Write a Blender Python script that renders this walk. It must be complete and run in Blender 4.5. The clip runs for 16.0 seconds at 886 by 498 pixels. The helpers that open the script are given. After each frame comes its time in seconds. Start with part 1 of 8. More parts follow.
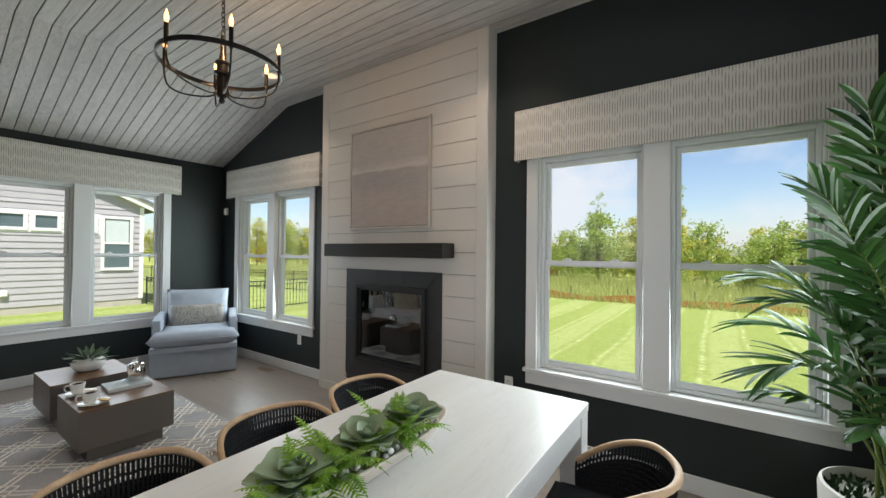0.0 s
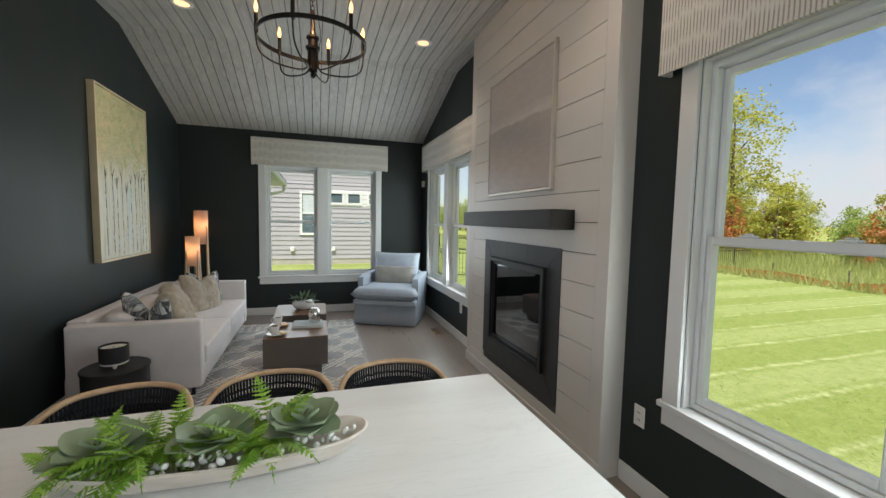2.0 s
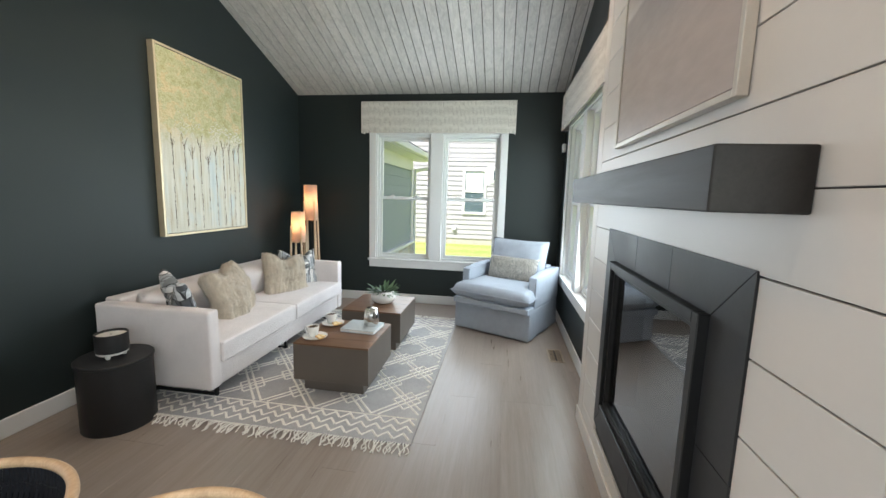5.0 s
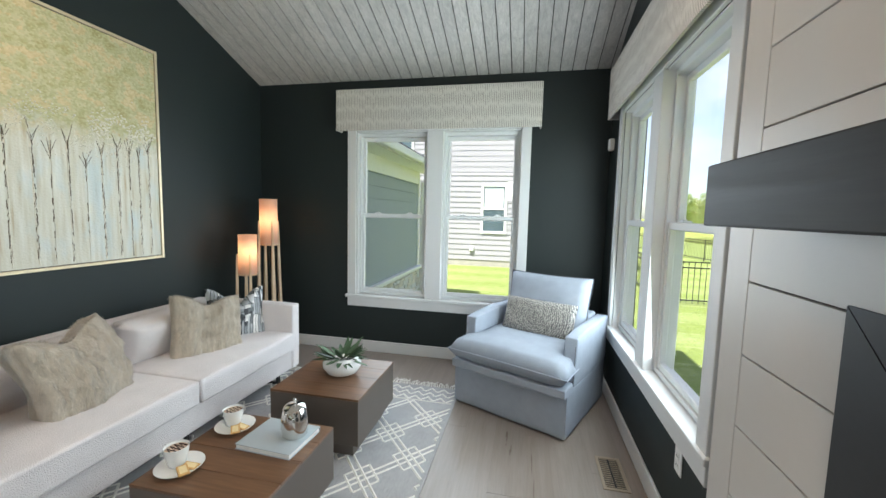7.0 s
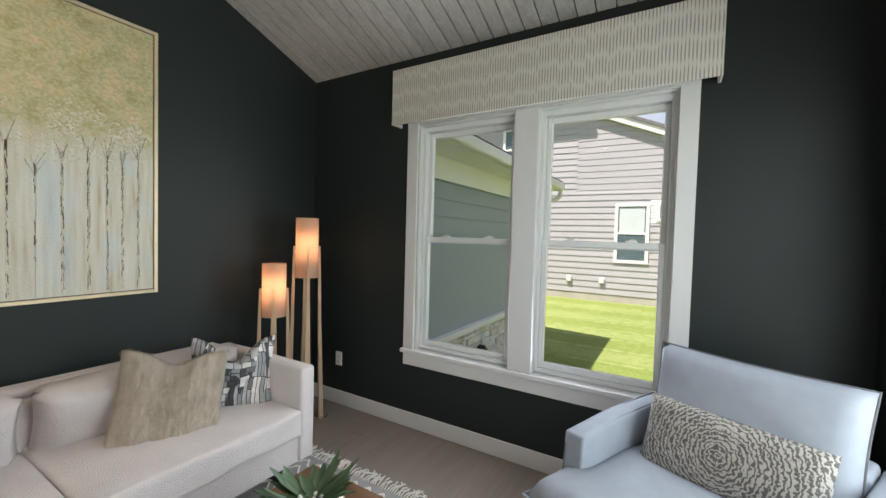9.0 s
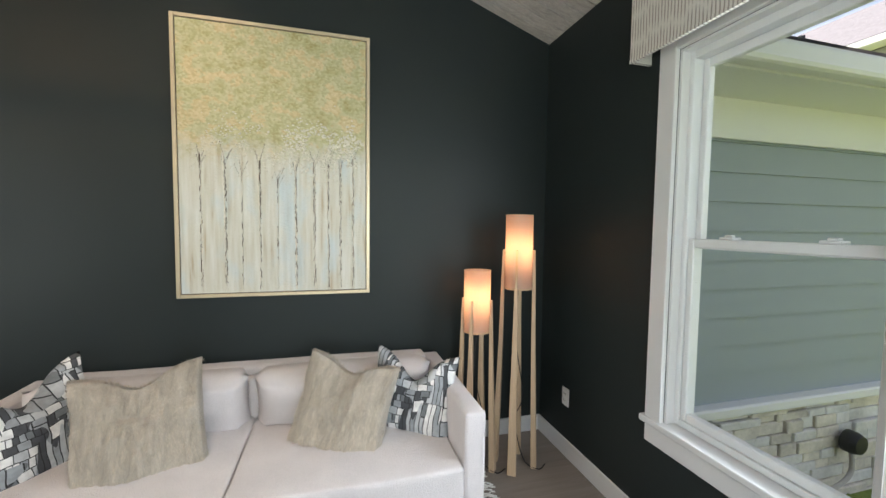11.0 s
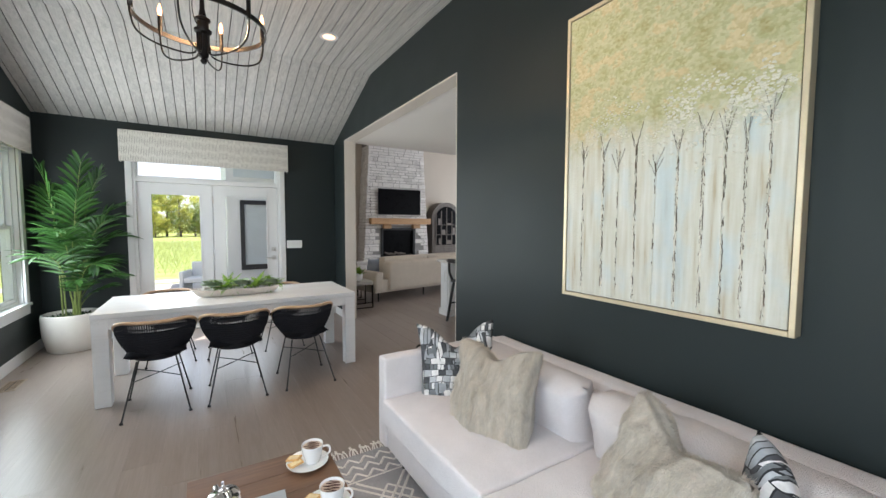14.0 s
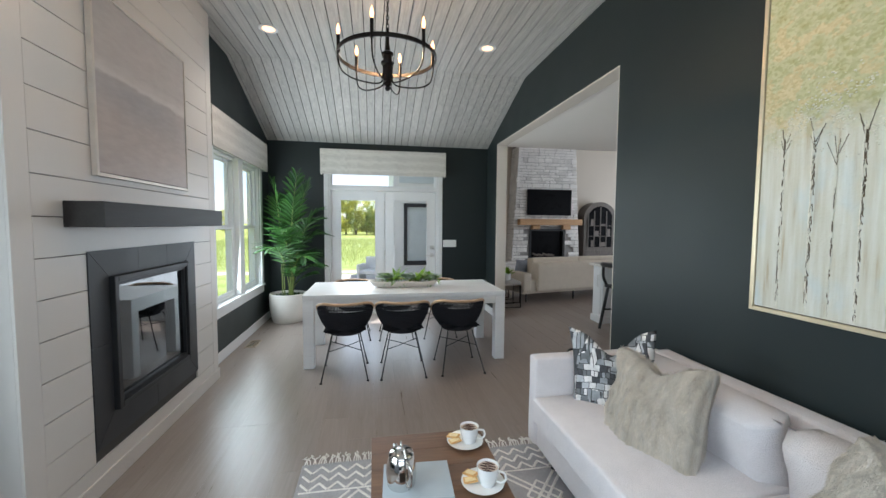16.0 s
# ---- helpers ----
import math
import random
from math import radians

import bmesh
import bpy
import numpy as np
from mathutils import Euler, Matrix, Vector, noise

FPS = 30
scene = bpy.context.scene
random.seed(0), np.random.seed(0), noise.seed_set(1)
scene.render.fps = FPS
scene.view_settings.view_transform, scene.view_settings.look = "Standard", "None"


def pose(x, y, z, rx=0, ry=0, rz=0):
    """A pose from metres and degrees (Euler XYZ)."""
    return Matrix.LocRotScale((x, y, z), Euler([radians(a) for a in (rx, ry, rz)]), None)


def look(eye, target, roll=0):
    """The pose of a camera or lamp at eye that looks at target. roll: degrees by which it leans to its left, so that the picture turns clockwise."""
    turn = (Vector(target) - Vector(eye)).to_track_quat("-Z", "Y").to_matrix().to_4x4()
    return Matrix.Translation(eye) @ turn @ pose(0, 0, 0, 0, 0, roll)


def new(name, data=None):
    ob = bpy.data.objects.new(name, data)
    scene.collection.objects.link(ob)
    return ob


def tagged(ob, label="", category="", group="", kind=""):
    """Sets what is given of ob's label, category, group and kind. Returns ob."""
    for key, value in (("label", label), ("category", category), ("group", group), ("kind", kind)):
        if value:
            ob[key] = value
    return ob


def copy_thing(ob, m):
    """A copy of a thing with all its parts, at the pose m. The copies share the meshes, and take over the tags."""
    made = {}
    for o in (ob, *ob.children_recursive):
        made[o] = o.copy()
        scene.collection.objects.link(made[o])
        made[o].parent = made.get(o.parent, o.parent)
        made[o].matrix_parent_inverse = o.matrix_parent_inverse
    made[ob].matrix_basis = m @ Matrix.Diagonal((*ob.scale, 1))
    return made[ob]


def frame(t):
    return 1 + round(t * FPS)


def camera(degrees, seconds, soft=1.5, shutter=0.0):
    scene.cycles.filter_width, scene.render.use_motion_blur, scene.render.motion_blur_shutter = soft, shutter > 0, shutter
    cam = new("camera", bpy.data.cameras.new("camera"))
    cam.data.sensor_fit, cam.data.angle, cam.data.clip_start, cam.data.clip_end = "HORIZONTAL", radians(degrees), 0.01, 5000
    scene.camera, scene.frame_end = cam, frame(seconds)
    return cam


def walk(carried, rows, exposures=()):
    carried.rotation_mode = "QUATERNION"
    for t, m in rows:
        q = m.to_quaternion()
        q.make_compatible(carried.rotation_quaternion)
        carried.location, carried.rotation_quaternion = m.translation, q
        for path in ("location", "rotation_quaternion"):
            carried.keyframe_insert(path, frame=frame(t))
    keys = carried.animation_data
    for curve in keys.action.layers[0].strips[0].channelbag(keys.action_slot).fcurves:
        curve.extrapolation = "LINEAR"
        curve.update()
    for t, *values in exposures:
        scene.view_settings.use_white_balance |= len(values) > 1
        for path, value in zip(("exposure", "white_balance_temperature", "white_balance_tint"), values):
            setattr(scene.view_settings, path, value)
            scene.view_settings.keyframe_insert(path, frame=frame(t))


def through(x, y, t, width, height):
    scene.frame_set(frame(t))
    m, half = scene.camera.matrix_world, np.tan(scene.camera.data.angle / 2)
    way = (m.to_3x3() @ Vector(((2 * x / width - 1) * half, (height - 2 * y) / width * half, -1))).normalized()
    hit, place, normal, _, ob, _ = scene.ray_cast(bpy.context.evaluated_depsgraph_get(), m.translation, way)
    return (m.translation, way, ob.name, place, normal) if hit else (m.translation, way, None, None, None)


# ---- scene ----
cam = camera(97.3, 16.0)
PATH = [
    (0, (0.094, 0.078, 1.487), (-1.05, 1.718, 1.507), 0.6),
    (0.5, (0.253, 0.37, 1.49), (-1.156, 1.79, 1.477), 0.8),
    (1, (0.331, 0.699, 1.486), (-1.295, 1.862, 1.425), 0.9),
    (1.5, (0.349, 1.017, 1.485), (-1.438, 1.91, 1.385), 1.0),
    (2, (0.354, 1.302, 1.49), (-1.542, 1.922, 1.341), 1.1),
    (2.5, (0.247, 1.559, 1.468), (-1.704, 1.953, 1.271), 1.2),
    (3, (0.047, 1.812, 1.461), (-1.926, 2.027, 1.215), 1.2),
    (3.5, (-0.146, 1.997, 1.448), (-2.126, 2.066, 1.172), 1.3),
    (4, (-0.365, 2.146, 1.445), (-2.343, 2.06, 1.159), 1.3),
    (4.2, (-0.467, 2.19, 1.462), (-2.44, 2.041, 1.173), 1.4),
    (6.3, (-1.785, 2.324, 1.451), (-3.735, 1.939, 1.228), 1.5),
    (6.5, (-1.935, 2.325, 1.451), (-3.884, 1.931, 1.239), 1.4),
    (7, (-2.27, 2.301, 1.455), (-4.218, 1.887, 1.273), 1.4),
    (7.5, (-2.606, 2.277, 1.474), (-4.545, 1.808, 1.32), 1.4),
    (8, (-2.941, 2.251, 1.423), (-4.859, 1.691, 1.332), 1.7),
    (8.2, (-3.082, 2.243, 1.426), (-4.979, 1.616, 1.351), 1.7),
    (10.5, (-4.411, 2.147, 1.482), (-5.309, 0.364, 1.358), 0.8),
    (11, (-4.575, 1.991, 1.478), (-5.103, 0.066, 1.361), 0.7),
    (11.5, (-4.735, 1.778, 1.461), (-4.878, -0.214, 1.36), 0.6),
    (12, (-4.826, 1.559, 1.432), (-4.578, -0.423, 1.347), 1.0),
    (12.5, (-4.932, 1.35, 1.449), (-4.238, -0.524, 1.358), 0.8),
    (13, (-5.061, 1.215, 1.477), (-3.909, -0.415, 1.354), -0.0),
    (13.5, (-5.16, 1.226, 1.447), (-3.665, -0.096, 1.328), 0.0),
    (14, (-5.283, 1.311, 1.456), (-3.578, 0.273, 1.333), 0.2),
    (14.5, (-5.345, 1.358, 1.454), (-3.521, 0.547, 1.325), 0.3),
    (15, (-5.364, 1.375, 1.47), (-3.468, 0.755, 1.331), 0.2),
    (15.5, (-5.355, 1.38, 1.468), (-3.414, 0.915, 1.332), 0.3),
    (16, (-5.353, 1.391, 1.467), (-3.388, 1.042, 1.342), 0.4),
]
EXPOSURES = [
    (0, 0.78, 6400, 10), (0.5, 0.68, 6400, 10), (1, 0.63, 6450, 10), (1.5, 0.56, 6500, 10), (2.5, 0.58, 6450, 10),
    (3.2, 0.82, 6350, 10), (4, 1.24, 6600, 12), (5, 1.40, 6350, 10), (6.5, 1.42, 6200, 9), (7.3, 1.08, 6250, 9),
    (8, 0.81, 6800, 14), (10.5, 1.04, 6550, 14), (11.3, 1.40, 6600, 13), (12, 1.70, 6650, 14), (12.6, 1.84, 6400, 12),
    (13.5, 1.60, 6200, 13), (14.2, 1.34, 6150, 13), (15, 1.20, 6000, 12), (16, 1.20, 5900, 10),
]
walk(cam, [(t, look(eye, target, roll)) for t, eye, target, roll in PATH], EXPOSURES)

# ---- world, sun and daylight ----
world = bpy.data.worlds.new("sky")
scene.world = world
world.use_nodes = True
wn = world.node_tree
wn.nodes.clear()
sky = wn.nodes.new("ShaderNodeTexSky")
sky.sky_type = "NISHITA"
sky.sun_disc = False
SUN_FROM = Vector((0.36, -0.22, 0.90)).normalized()
sky.sun_elevation = math.asin(SUN_FROM.z)
sky.sun_rotation = math.atan2(SUN_FROM.x, SUN_FROM.y)
sky.air_density, sky.dust_density, sky.ozone_density = 1.0, 1.0, 1.0
wcoord = wn.nodes.new("ShaderNodeTexCoord")
wmap = wn.nodes.new("ShaderNodeMapping")
wmap.inputs["Scale"].default_value = (1.0, 1.0, 1.7)
wnoise = wn.nodes.new("ShaderNodeTexNoise")
wnoise.inputs["Scale"].default_value = 2.6
wnoise.inputs["Detail"].default_value = 9.0
wnoise.inputs["Roughness"].default_value = 0.55
wramp = wn.nodes.new("ShaderNodeValToRGB")
wramp.color_ramp.elements[0].position, wramp.color_ramp.elements[1].position = 0.42, 0.62
wmix = wn.nodes.new("ShaderNodeMix")
wmix.data_type = "RGBA"
wmix.inputs[7].default_value = (4.9, 5.1, 5.4, 1)
wbg = wn.nodes.new("ShaderNodeBackground")
wbg.inputs["Strength"].default_value = 0.10
wout = wn.nodes.new("ShaderNodeOutputWorld")
wn.links.new(wcoord.outputs["Generated"], wmap.inputs["Vector"])
wn.links.new(wmap.outputs["Vector"], wnoise.inputs["Vector"])
wn.links.new(wnoise.outputs["Fac"], wramp.inputs["Fac"])
wn.links.new(wramp.outputs["Color"], wmix.inputs[0])
wn.links.new(sky.outputs["Color"], wmix.inputs[6])
wn.links.new(wmix.outputs[2], wbg.inputs["Color"])
wn.links.new(wbg.outputs["Background"], wout.inputs["Surface"])

sun = new("sun", bpy.data.lights.new("sun", "SUN"))
sun.data.energy, sun.data.angle, sun.data.color = 5.0, radians(0.6), (1.0, 0.95, 0.87)
sun.matrix_world = look(SUN_FROM * 40, (0, 0, 0))


def area_lamp(name, eye, target, w, h, watts, color=(0.93, 0.97, 1.0)):
    lamp = new(name, bpy.data.lights.new(name, "AREA"))
    lamp.data.shape, lamp.data.size, lamp.data.size_y = "RECTANGLE", w, h
    lamp.data.energy, lamp.data.color = watts, color
    lamp.matrix_world = look(eye, target)
    return lamp


# daylight in the openings of the windows and the glazed doors
area_lamp("daylight_window_west", (-5.985, 1.42, 1.42), (0, 1.42, 1.20), 1.5, 1.5, 13, (0.82, 0.93, 1.0))
area_lamp("daylight_window_north_west", (-4.695, 2.97, 1.42), (-4.695, 0, 1.20), 1.5, 1.5, 19, (0.84, 0.96, 0.97))
area_lamp("daylight_window_north_east", (-0.22, 2.97, 1.42), (-0.22, 0, 1.20), 1.5, 1.5, 27, (0.87, 0.97, 0.96))
area_lamp("daylight_door_east", (1.07, 1.21, 1.25), (-5, 1.21, 1.1), 1.5, 1.7, 10, (0.90, 0.97, 1.0))
# fill lamps added to brighten the great room, in assumed south windows out of view
area_lamp("fill_living_assumed_windows", (3.6, -8.93, 2.0), (3.6, 0, 2.0), 3.8, 3.0, 86)
area_lamp("fill_kitchen_assumed_window", (-3.0, -8.93, 1.6), (-3.0, 0, 2.0), 2.8, 1.3, 54)

# ---- materials ----
def nodes_of(name):
    m = bpy.data.materials.new(name)
    m.use_nodes = True
    t = m.node_tree
    return m, t, t.nodes["Principled BSDF"], t.nodes["Material Output"]


def ramp(t, fac, stops):
    r = t.nodes.new("ShaderNodeValToRGB")
    els = r.color_ramp.elements
    while len(els) < len(stops):
        els.new(0.5)
    for e, (p, c) in zip(els, stops):
        e.position, e.color = p, (*c, 1) if len(c) == 3 else c
    t.links.new(fac, r.inputs["Fac"])
    return r.outputs["Color"]


def coords(t, scale=(1, 1, 1), rot=(0, 0, 0), kind="Object"):
    c = t.nodes.new("ShaderNodeTexCoord")
    m = t.nodes.new("ShaderNodeMapping")
    m.inputs["Scale"].default_value = scale
    m.inputs["Rotation"].default_value = [radians(a) for a in rot]
    t.links.new(c.outputs[kind], m.inputs["Vector"])
    return m.outputs["Vector"]


def tex_noise(t, vec, scale, detail=4.0, rough=0.55, distort=0.0):
    n = t.nodes.new("ShaderNodeTexNoise")
    n.inputs["Scale"].default_value, n.inputs["Detail"].default_value = scale, detail
    n.inputs["Roughness"].default_value, n.inputs["Distortion"].default_value = rough, distort
    t.links.new(vec, n.inputs["Vector"])
    return n.outputs["Fac"]


def mix(t, fac, a, b, mode="MIX"):
    m = t.nodes.new("ShaderNodeMix")
    m.data_type, m.blend_type = "RGBA", mode
    for v, i in ((fac, 0), (a, 6), (b, 7)):
        if isinstance(v, (int, float)):
            m.inputs[i].default_value = v if i == 0 else (v, v, v, 1)
        elif isinstance(v, tuple):
            m.inputs[i].default_value = (*v, 1) if len(v) == 3 else v
        else:
            t.links.new(v, m.inputs[i])
    return m.outputs[2]


def math_node(t, op, a, b=None, clamp=False):
    m = t.nodes.new("ShaderNodeMath")
    m.operation, m.use_clamp = op, clamp
    for v, i in ((a, 0), (b, 1)):
        if v is None:
            continue
        if isinstance(v, (int, float)):
            m.inputs[i].default_value = v
        else:
            t.links.new(v, m.inputs[i])
    return m.outputs[0]


def bump(t, bsdf, height, strength=0.3, distance=0.005):
    b = t.nodes.new("ShaderNodeBump")
    b.inputs["Strength"].default_value, b.inputs["Distance"].default_value = strength, distance
    t.links.new(height, b.inputs["Height"])
    t.links.new(b.outputs["Normal"], bsdf.inputs["Normal"])


def plain(name, color, rough=0.5, metal=0.0, vary=0.12, scale=6.0, grain=120.0, relief=0.15, depth=0.002, coat=0.0, spec=0.5):
    """A surface with variation at two scales: broad patches and fine grain."""
    m, t, b, _ = nodes_of(name)
    v = coords(t)
    broad = tex_noise(t, v, scale, 5)
    fine = tex_noise(t, v, grain, 3)
    lo = tuple(c * (1 - vary) for c in color)
    hi = tuple(min(1, c * (1 + vary)) for c in color)
    base = ramp(t, broad, [(0.3, lo), (0.7, hi)])
    base = mix(t, 0.25, base, ramp(t, fine, [(0.3, lo), (0.7, hi)]))
    t.links.new(base, b.inputs["Base Color"])
    b.inputs["Metallic"].default_value = metal
    b.inputs["Specular IOR Level"].default_value = spec
    b.inputs["Coat Weight"].default_value = coat
    t.links.new(ramp(t, broad, [(0.25, (max(0, rough - 0.07),) * 3), (0.75, (min(1, rough + 0.07),) * 3)]), b.inputs["Roughness"])
    if relief:
        bump(t, b, fine, relief, depth)
    return m


def wood(name, dark, light, rough=0.45, along="x", size=1.0, per_object=0.0, per_island=0.0, relief=0.2, coat=0.0, spec=0.5):
    m, t, b, _ = nodes_of(name)
    s = {"x": (0.9, 14, 14), "y": (14, 0.9, 14), "z": (14, 14, 0.9)}[along]
    c = t.nodes.new("ShaderNodeTexCoord")
    vec = c.outputs["Object"]
    shift = None
    if per_object:
        info = t.nodes.new("ShaderNodeObjectInfo")
        shift = info.outputs["Random"]
    elif per_island:
        info = t.nodes.new("ShaderNodeNewGeometry")
        shift = info.outputs["Random Per Island"]
    if shift is not None:
        cmb = t.nodes.new("ShaderNodeCombineXYZ")
        for i in range(3):
            t.links.new(math_node(t, "MULTIPLY", shift, 37.0 + 11 * i), cmb.inputs[i])
        add = t.nodes.new("ShaderNodeVectorMath")
        t.links.new(vec, add.inputs[0])
        t.links.new(cmb.outputs[0], add.inputs[1])
        vec = add.outputs[0]
    mp = t.nodes.new("ShaderNodeMapping")
    mp.inputs["Scale"].default_value = [a * size for a in s]
    t.links.new(vec, mp.inputs["Vector"])
    rings = tex_noise(t, mp.outputs[0], 1.3, 5, 0.6, 1.2)
    fibre = tex_noise(t, mp.outputs[0], 9.0, 4, 0.6)
    col = ramp(t, rings, [(0.28, dark), (0.5, tuple((a + d) / 2 for a, d in zip(dark, light))), (0.72, light)])
    col = mix(t, 0.35, col, ramp(t, fibre, [(0.3, dark), (0.7, light)]))
    if shift is not None:
        k = per_object or per_island
        tone = ramp(t, shift, [(0.0, (1 - k,) * 3), (1.0, (1 + k * 0.6,) * 3)])
        col = mix(t, 1.0, col, tone, "MULTIPLY")
    t.links.new(col, b.inputs["Base Color"])
    t.links.new(ramp(t, rings, [(0.2, (rough - 0.06,) * 3), (0.8, (rough + 0.08,) * 3)]), b.inputs["Roughness"])
    b.inputs["Coat Weight"].default_value = coat
    b.inputs["Specular IOR Level"].default_value = spec
    bump(t, b, fibre, relief, 0.0015)
    return m


def glass_mat(name, tint=(1, 1, 1), rough=0.0, ior=1.45, coat=1.0):
    m, t, b, out = nodes_of(name)
    tr = t.nodes.new("ShaderNodeBsdfTransparent")
    tr.inputs["Color"].default_value = (*tint, 1)
    gl = t.nodes.new("ShaderNodeBsdfGlossy")
    gl.inputs["Roughness"].default_value = rough
    lw = t.nodes.new("ShaderNodeLayerWeight")
    lw.inputs["Blend"].default_value = 0.5
    f0 = ((ior - 1) / (ior + 1)) ** 2
    gloss = math_node(t, "ADD", math_node(t, "MULTIPLY", math_node(t, "POWER", lw.outputs["Facing"], 5.0), 1 - f0), f0)
    gloss = math_node(t, "MULTIPLY", gloss, coat)
    ms = t.nodes.new("ShaderNodeMixShader")
    t.links.new(gloss, ms.inputs[0])
    t.links.new(tr.outputs[0], ms.inputs[1])
    t.links.new(gl.outputs[0], ms.inputs[2])
    t.links.new(ms.outputs[0], out.inputs["Surface"])
    return m


def glow_mat(name, color, strength):
    m, t, b, out = nodes_of(name)
    b.inputs["Base Color"].default_value = (*color, 1)
    b.inputs["Emission Color"].default_value = (*color, 1)
    b.inputs["Emission Strength"].default_value = strength
    return m


M_wall = plain("dark_green_grey_wall_paint", (0.0160, 0.0222, 0.0220), 0.5, vary=0.06, scale=1.2, grain=260, relief=0.10, depth=0.001, spec=0.34)
M_white = plain("white_trim_paint", (0.69, 0.685, 0.68), 0.38, vary=0.02, scale=3, grain=90, relief=0.05)
M_frame = plain("white_vinyl_frame", (0.70, 0.71, 0.71), 0.33, vary=0.02, scale=4, grain=80, relief=0.03)
M_ship = plain("white_shiplap_paint", (0.60, 0.56, 0.52), 0.36, vary=0.025, scale=2.5, grain=70, relief=0.08)
M_cream = plain("cream_wall_paint", (0.62, 0.56, 0.49), 0.7, vary=0.03, scale=1.5, grain=200, relief=0.08)
M_greige = plain("greige_wall_paint", (0.50, 0.445, 0.375), 0.7, vary=0.03, scale=1.5, grain=200, relief=0.08)
M_white_ceiling = plain("flat_white_ceiling_paint", (0.78, 0.74, 0.69), 0.8, vary=0.02, scale=1.5, grain=200, relief=0.1)
M_board = wood("whitewashed_ceiling_board", (0.30, 0.285, 0.27), (0.58, 0.555, 0.525), 0.6, "x", 1.4, per_island=0.10, relief=0.25)
M_groove = plain("dark_board_groove", (0.065, 0.06, 0.056), 0.9)
M_floor = wood("light_oak_floor", (0.205, 0.166, 0.142), (0.295, 0.247, 0.218), 0.31, "x", 0.8, per_object=0.05, relief=0.12)
M_floor_far = wood("light_oak_floor_far", (0.205, 0.166, 0.142), (0.295, 0.247, 0.218), 0.36, "x", 0.8, per_island=0.07, relief=0.12)
M_glass = glass_mat("anti_reflective_window_glass", coat=0.12)
M_black = plain("matte_black_metal", (0.02, 0.02, 0.021), 0.45, 0.3, vary=0.15, grain=200, relief=0.05)
M_bronze = plain("dark_bronze_metal", (0.03, 0.026, 0.024), 0.35, 0.8, vary=0.2, grain=150, relief=0.05)
M_slate = plain("charcoal_slate_tile", (0.026, 0.026, 0.028), 0.5, vary=0.18, scale=5, grain=60, relief=0.12)
M_mantel = wood("black_stained_mantel", (0.012, 0.010, 0.009), (0.03, 0.025, 0.022), 0.5, "x", 1.0, relief=0.2, spec=0.25)
M_gold = plain("champagne_gold_frame", (0.66, 0.55, 0.38), 0.38, 0.45, vary=0.1, scale=10, grain=150)
M_silver = plain("pale_champagne_silver_frame", (0.60, 0.55, 0.49), 0.36, 0.5, vary=0.08, scale=10, grain=150)
M_chrome = plain("polished_steel", (0.75, 0.73, 0.70), 0.12, 1.0, vary=0.03, relief=0.0)
M_nickel = plain("satin_nickel", (0.6, 0.58, 0.55), 0.3, 1.0, vary=0.03, relief=0.0)
M_plastic = plain("white_plastic_plate", (0.78, 0.77, 0.75), 0.35, vary=0.01, relief=0.02)

def boucle(name, color, rough=0.95, scale=260.0, relief=0.6):
    m, t, b, _ = nodes_of(name)
    v = coords(t)
    loops = t.nodes.new("ShaderNodeTexVoronoi")
    loops.inputs["Scale"].default_value = scale
    t.links.new(v, loops.inputs["Vector"])
    broad = tex_noise(t, v, 7.0, 4)
    col = ramp(t, broad, [(0.3, tuple(c * 0.93 for c in color)), (0.7, tuple(min(1, c * 1.05) for c in color))])
    col = mix(t, 0.3, col, ramp(t, loops.outputs["Distance"], [(0.0, tuple(min(1, c * 1.08) for c in color)), (0.7, tuple(c * 0.72 for c in color))]))
    t.links.new(col, b.inputs["Base Color"])
    b.inputs["Roughness"].default_value = rough
    b.inputs["Specular IOR Level"].default_value = 0.2
    b.inputs["Sheen Weight"].default_value = 0.25
    bump(t, b, loops.outputs["Distance"], relief, 0.0045)
    return m


def valance_cloth():
    """Linen with rows of short upright dashes that swell and fade."""
    m, t, b, _ = nodes_of("dashed_linen_cloth")
    v = coords(t, (1, 1, 1))
    sep = t.nodes.new("ShaderNodeSeparateXYZ")
    t.links.new(v, sep.inputs[0])
    x, z = sep.outputs[0], sep.outputs[2]
    wob = tex_noise(t, coords(t, (9, 1, 3)), 3.0, 2)
    xs = math_node(t, "ADD", math_node(t, "MULTIPLY", x, 2 * math.pi / 0.0165), math_node(t, "MULTIPLY", wob, 2.2))
    stripe = math_node(t, "SINE", xs)
    col_shift = tex_noise(t, coords(t, (38, 1, 0.2)), 1.0, 1)
    rows = math_node(t, "ABSOLUTE", math_node(t, "SINE", math_node(t, "ADD", math_node(t, "MULTIPLY", z, math.pi / 0.125), math_node(t, "MULTIPLY", col_shift, 3.0))))
    k = math_node(t, "MULTIPLY", math_node(t, "GREATER_THAN", stripe, 0.40), ramp(t, rows, [(0.02, (0.12, 0.12, 0.12)), (0.75, (1, 1, 1))]))
    thread = tex_noise(t, coords(t, (1, 1, 1)), 420, 2)
    base = ramp(t, thread, [(0.3, (0.58, 0.55, 0.50)), (0.7, (0.70, 0.67, 0.62))])
    col = mix(t, math_node(t, "MULTIPLY", k, 0.8), base, (0.25, 0.22, 0.20))
    t.links.new(col, b.inputs["Base Color"])
    b.inputs["Roughness"].default_value = 0.9
    b.inputs["Specular IOR Level"].default_value = 0.15
    bump(t, b, thread, 0.25, 0.001)
    return m


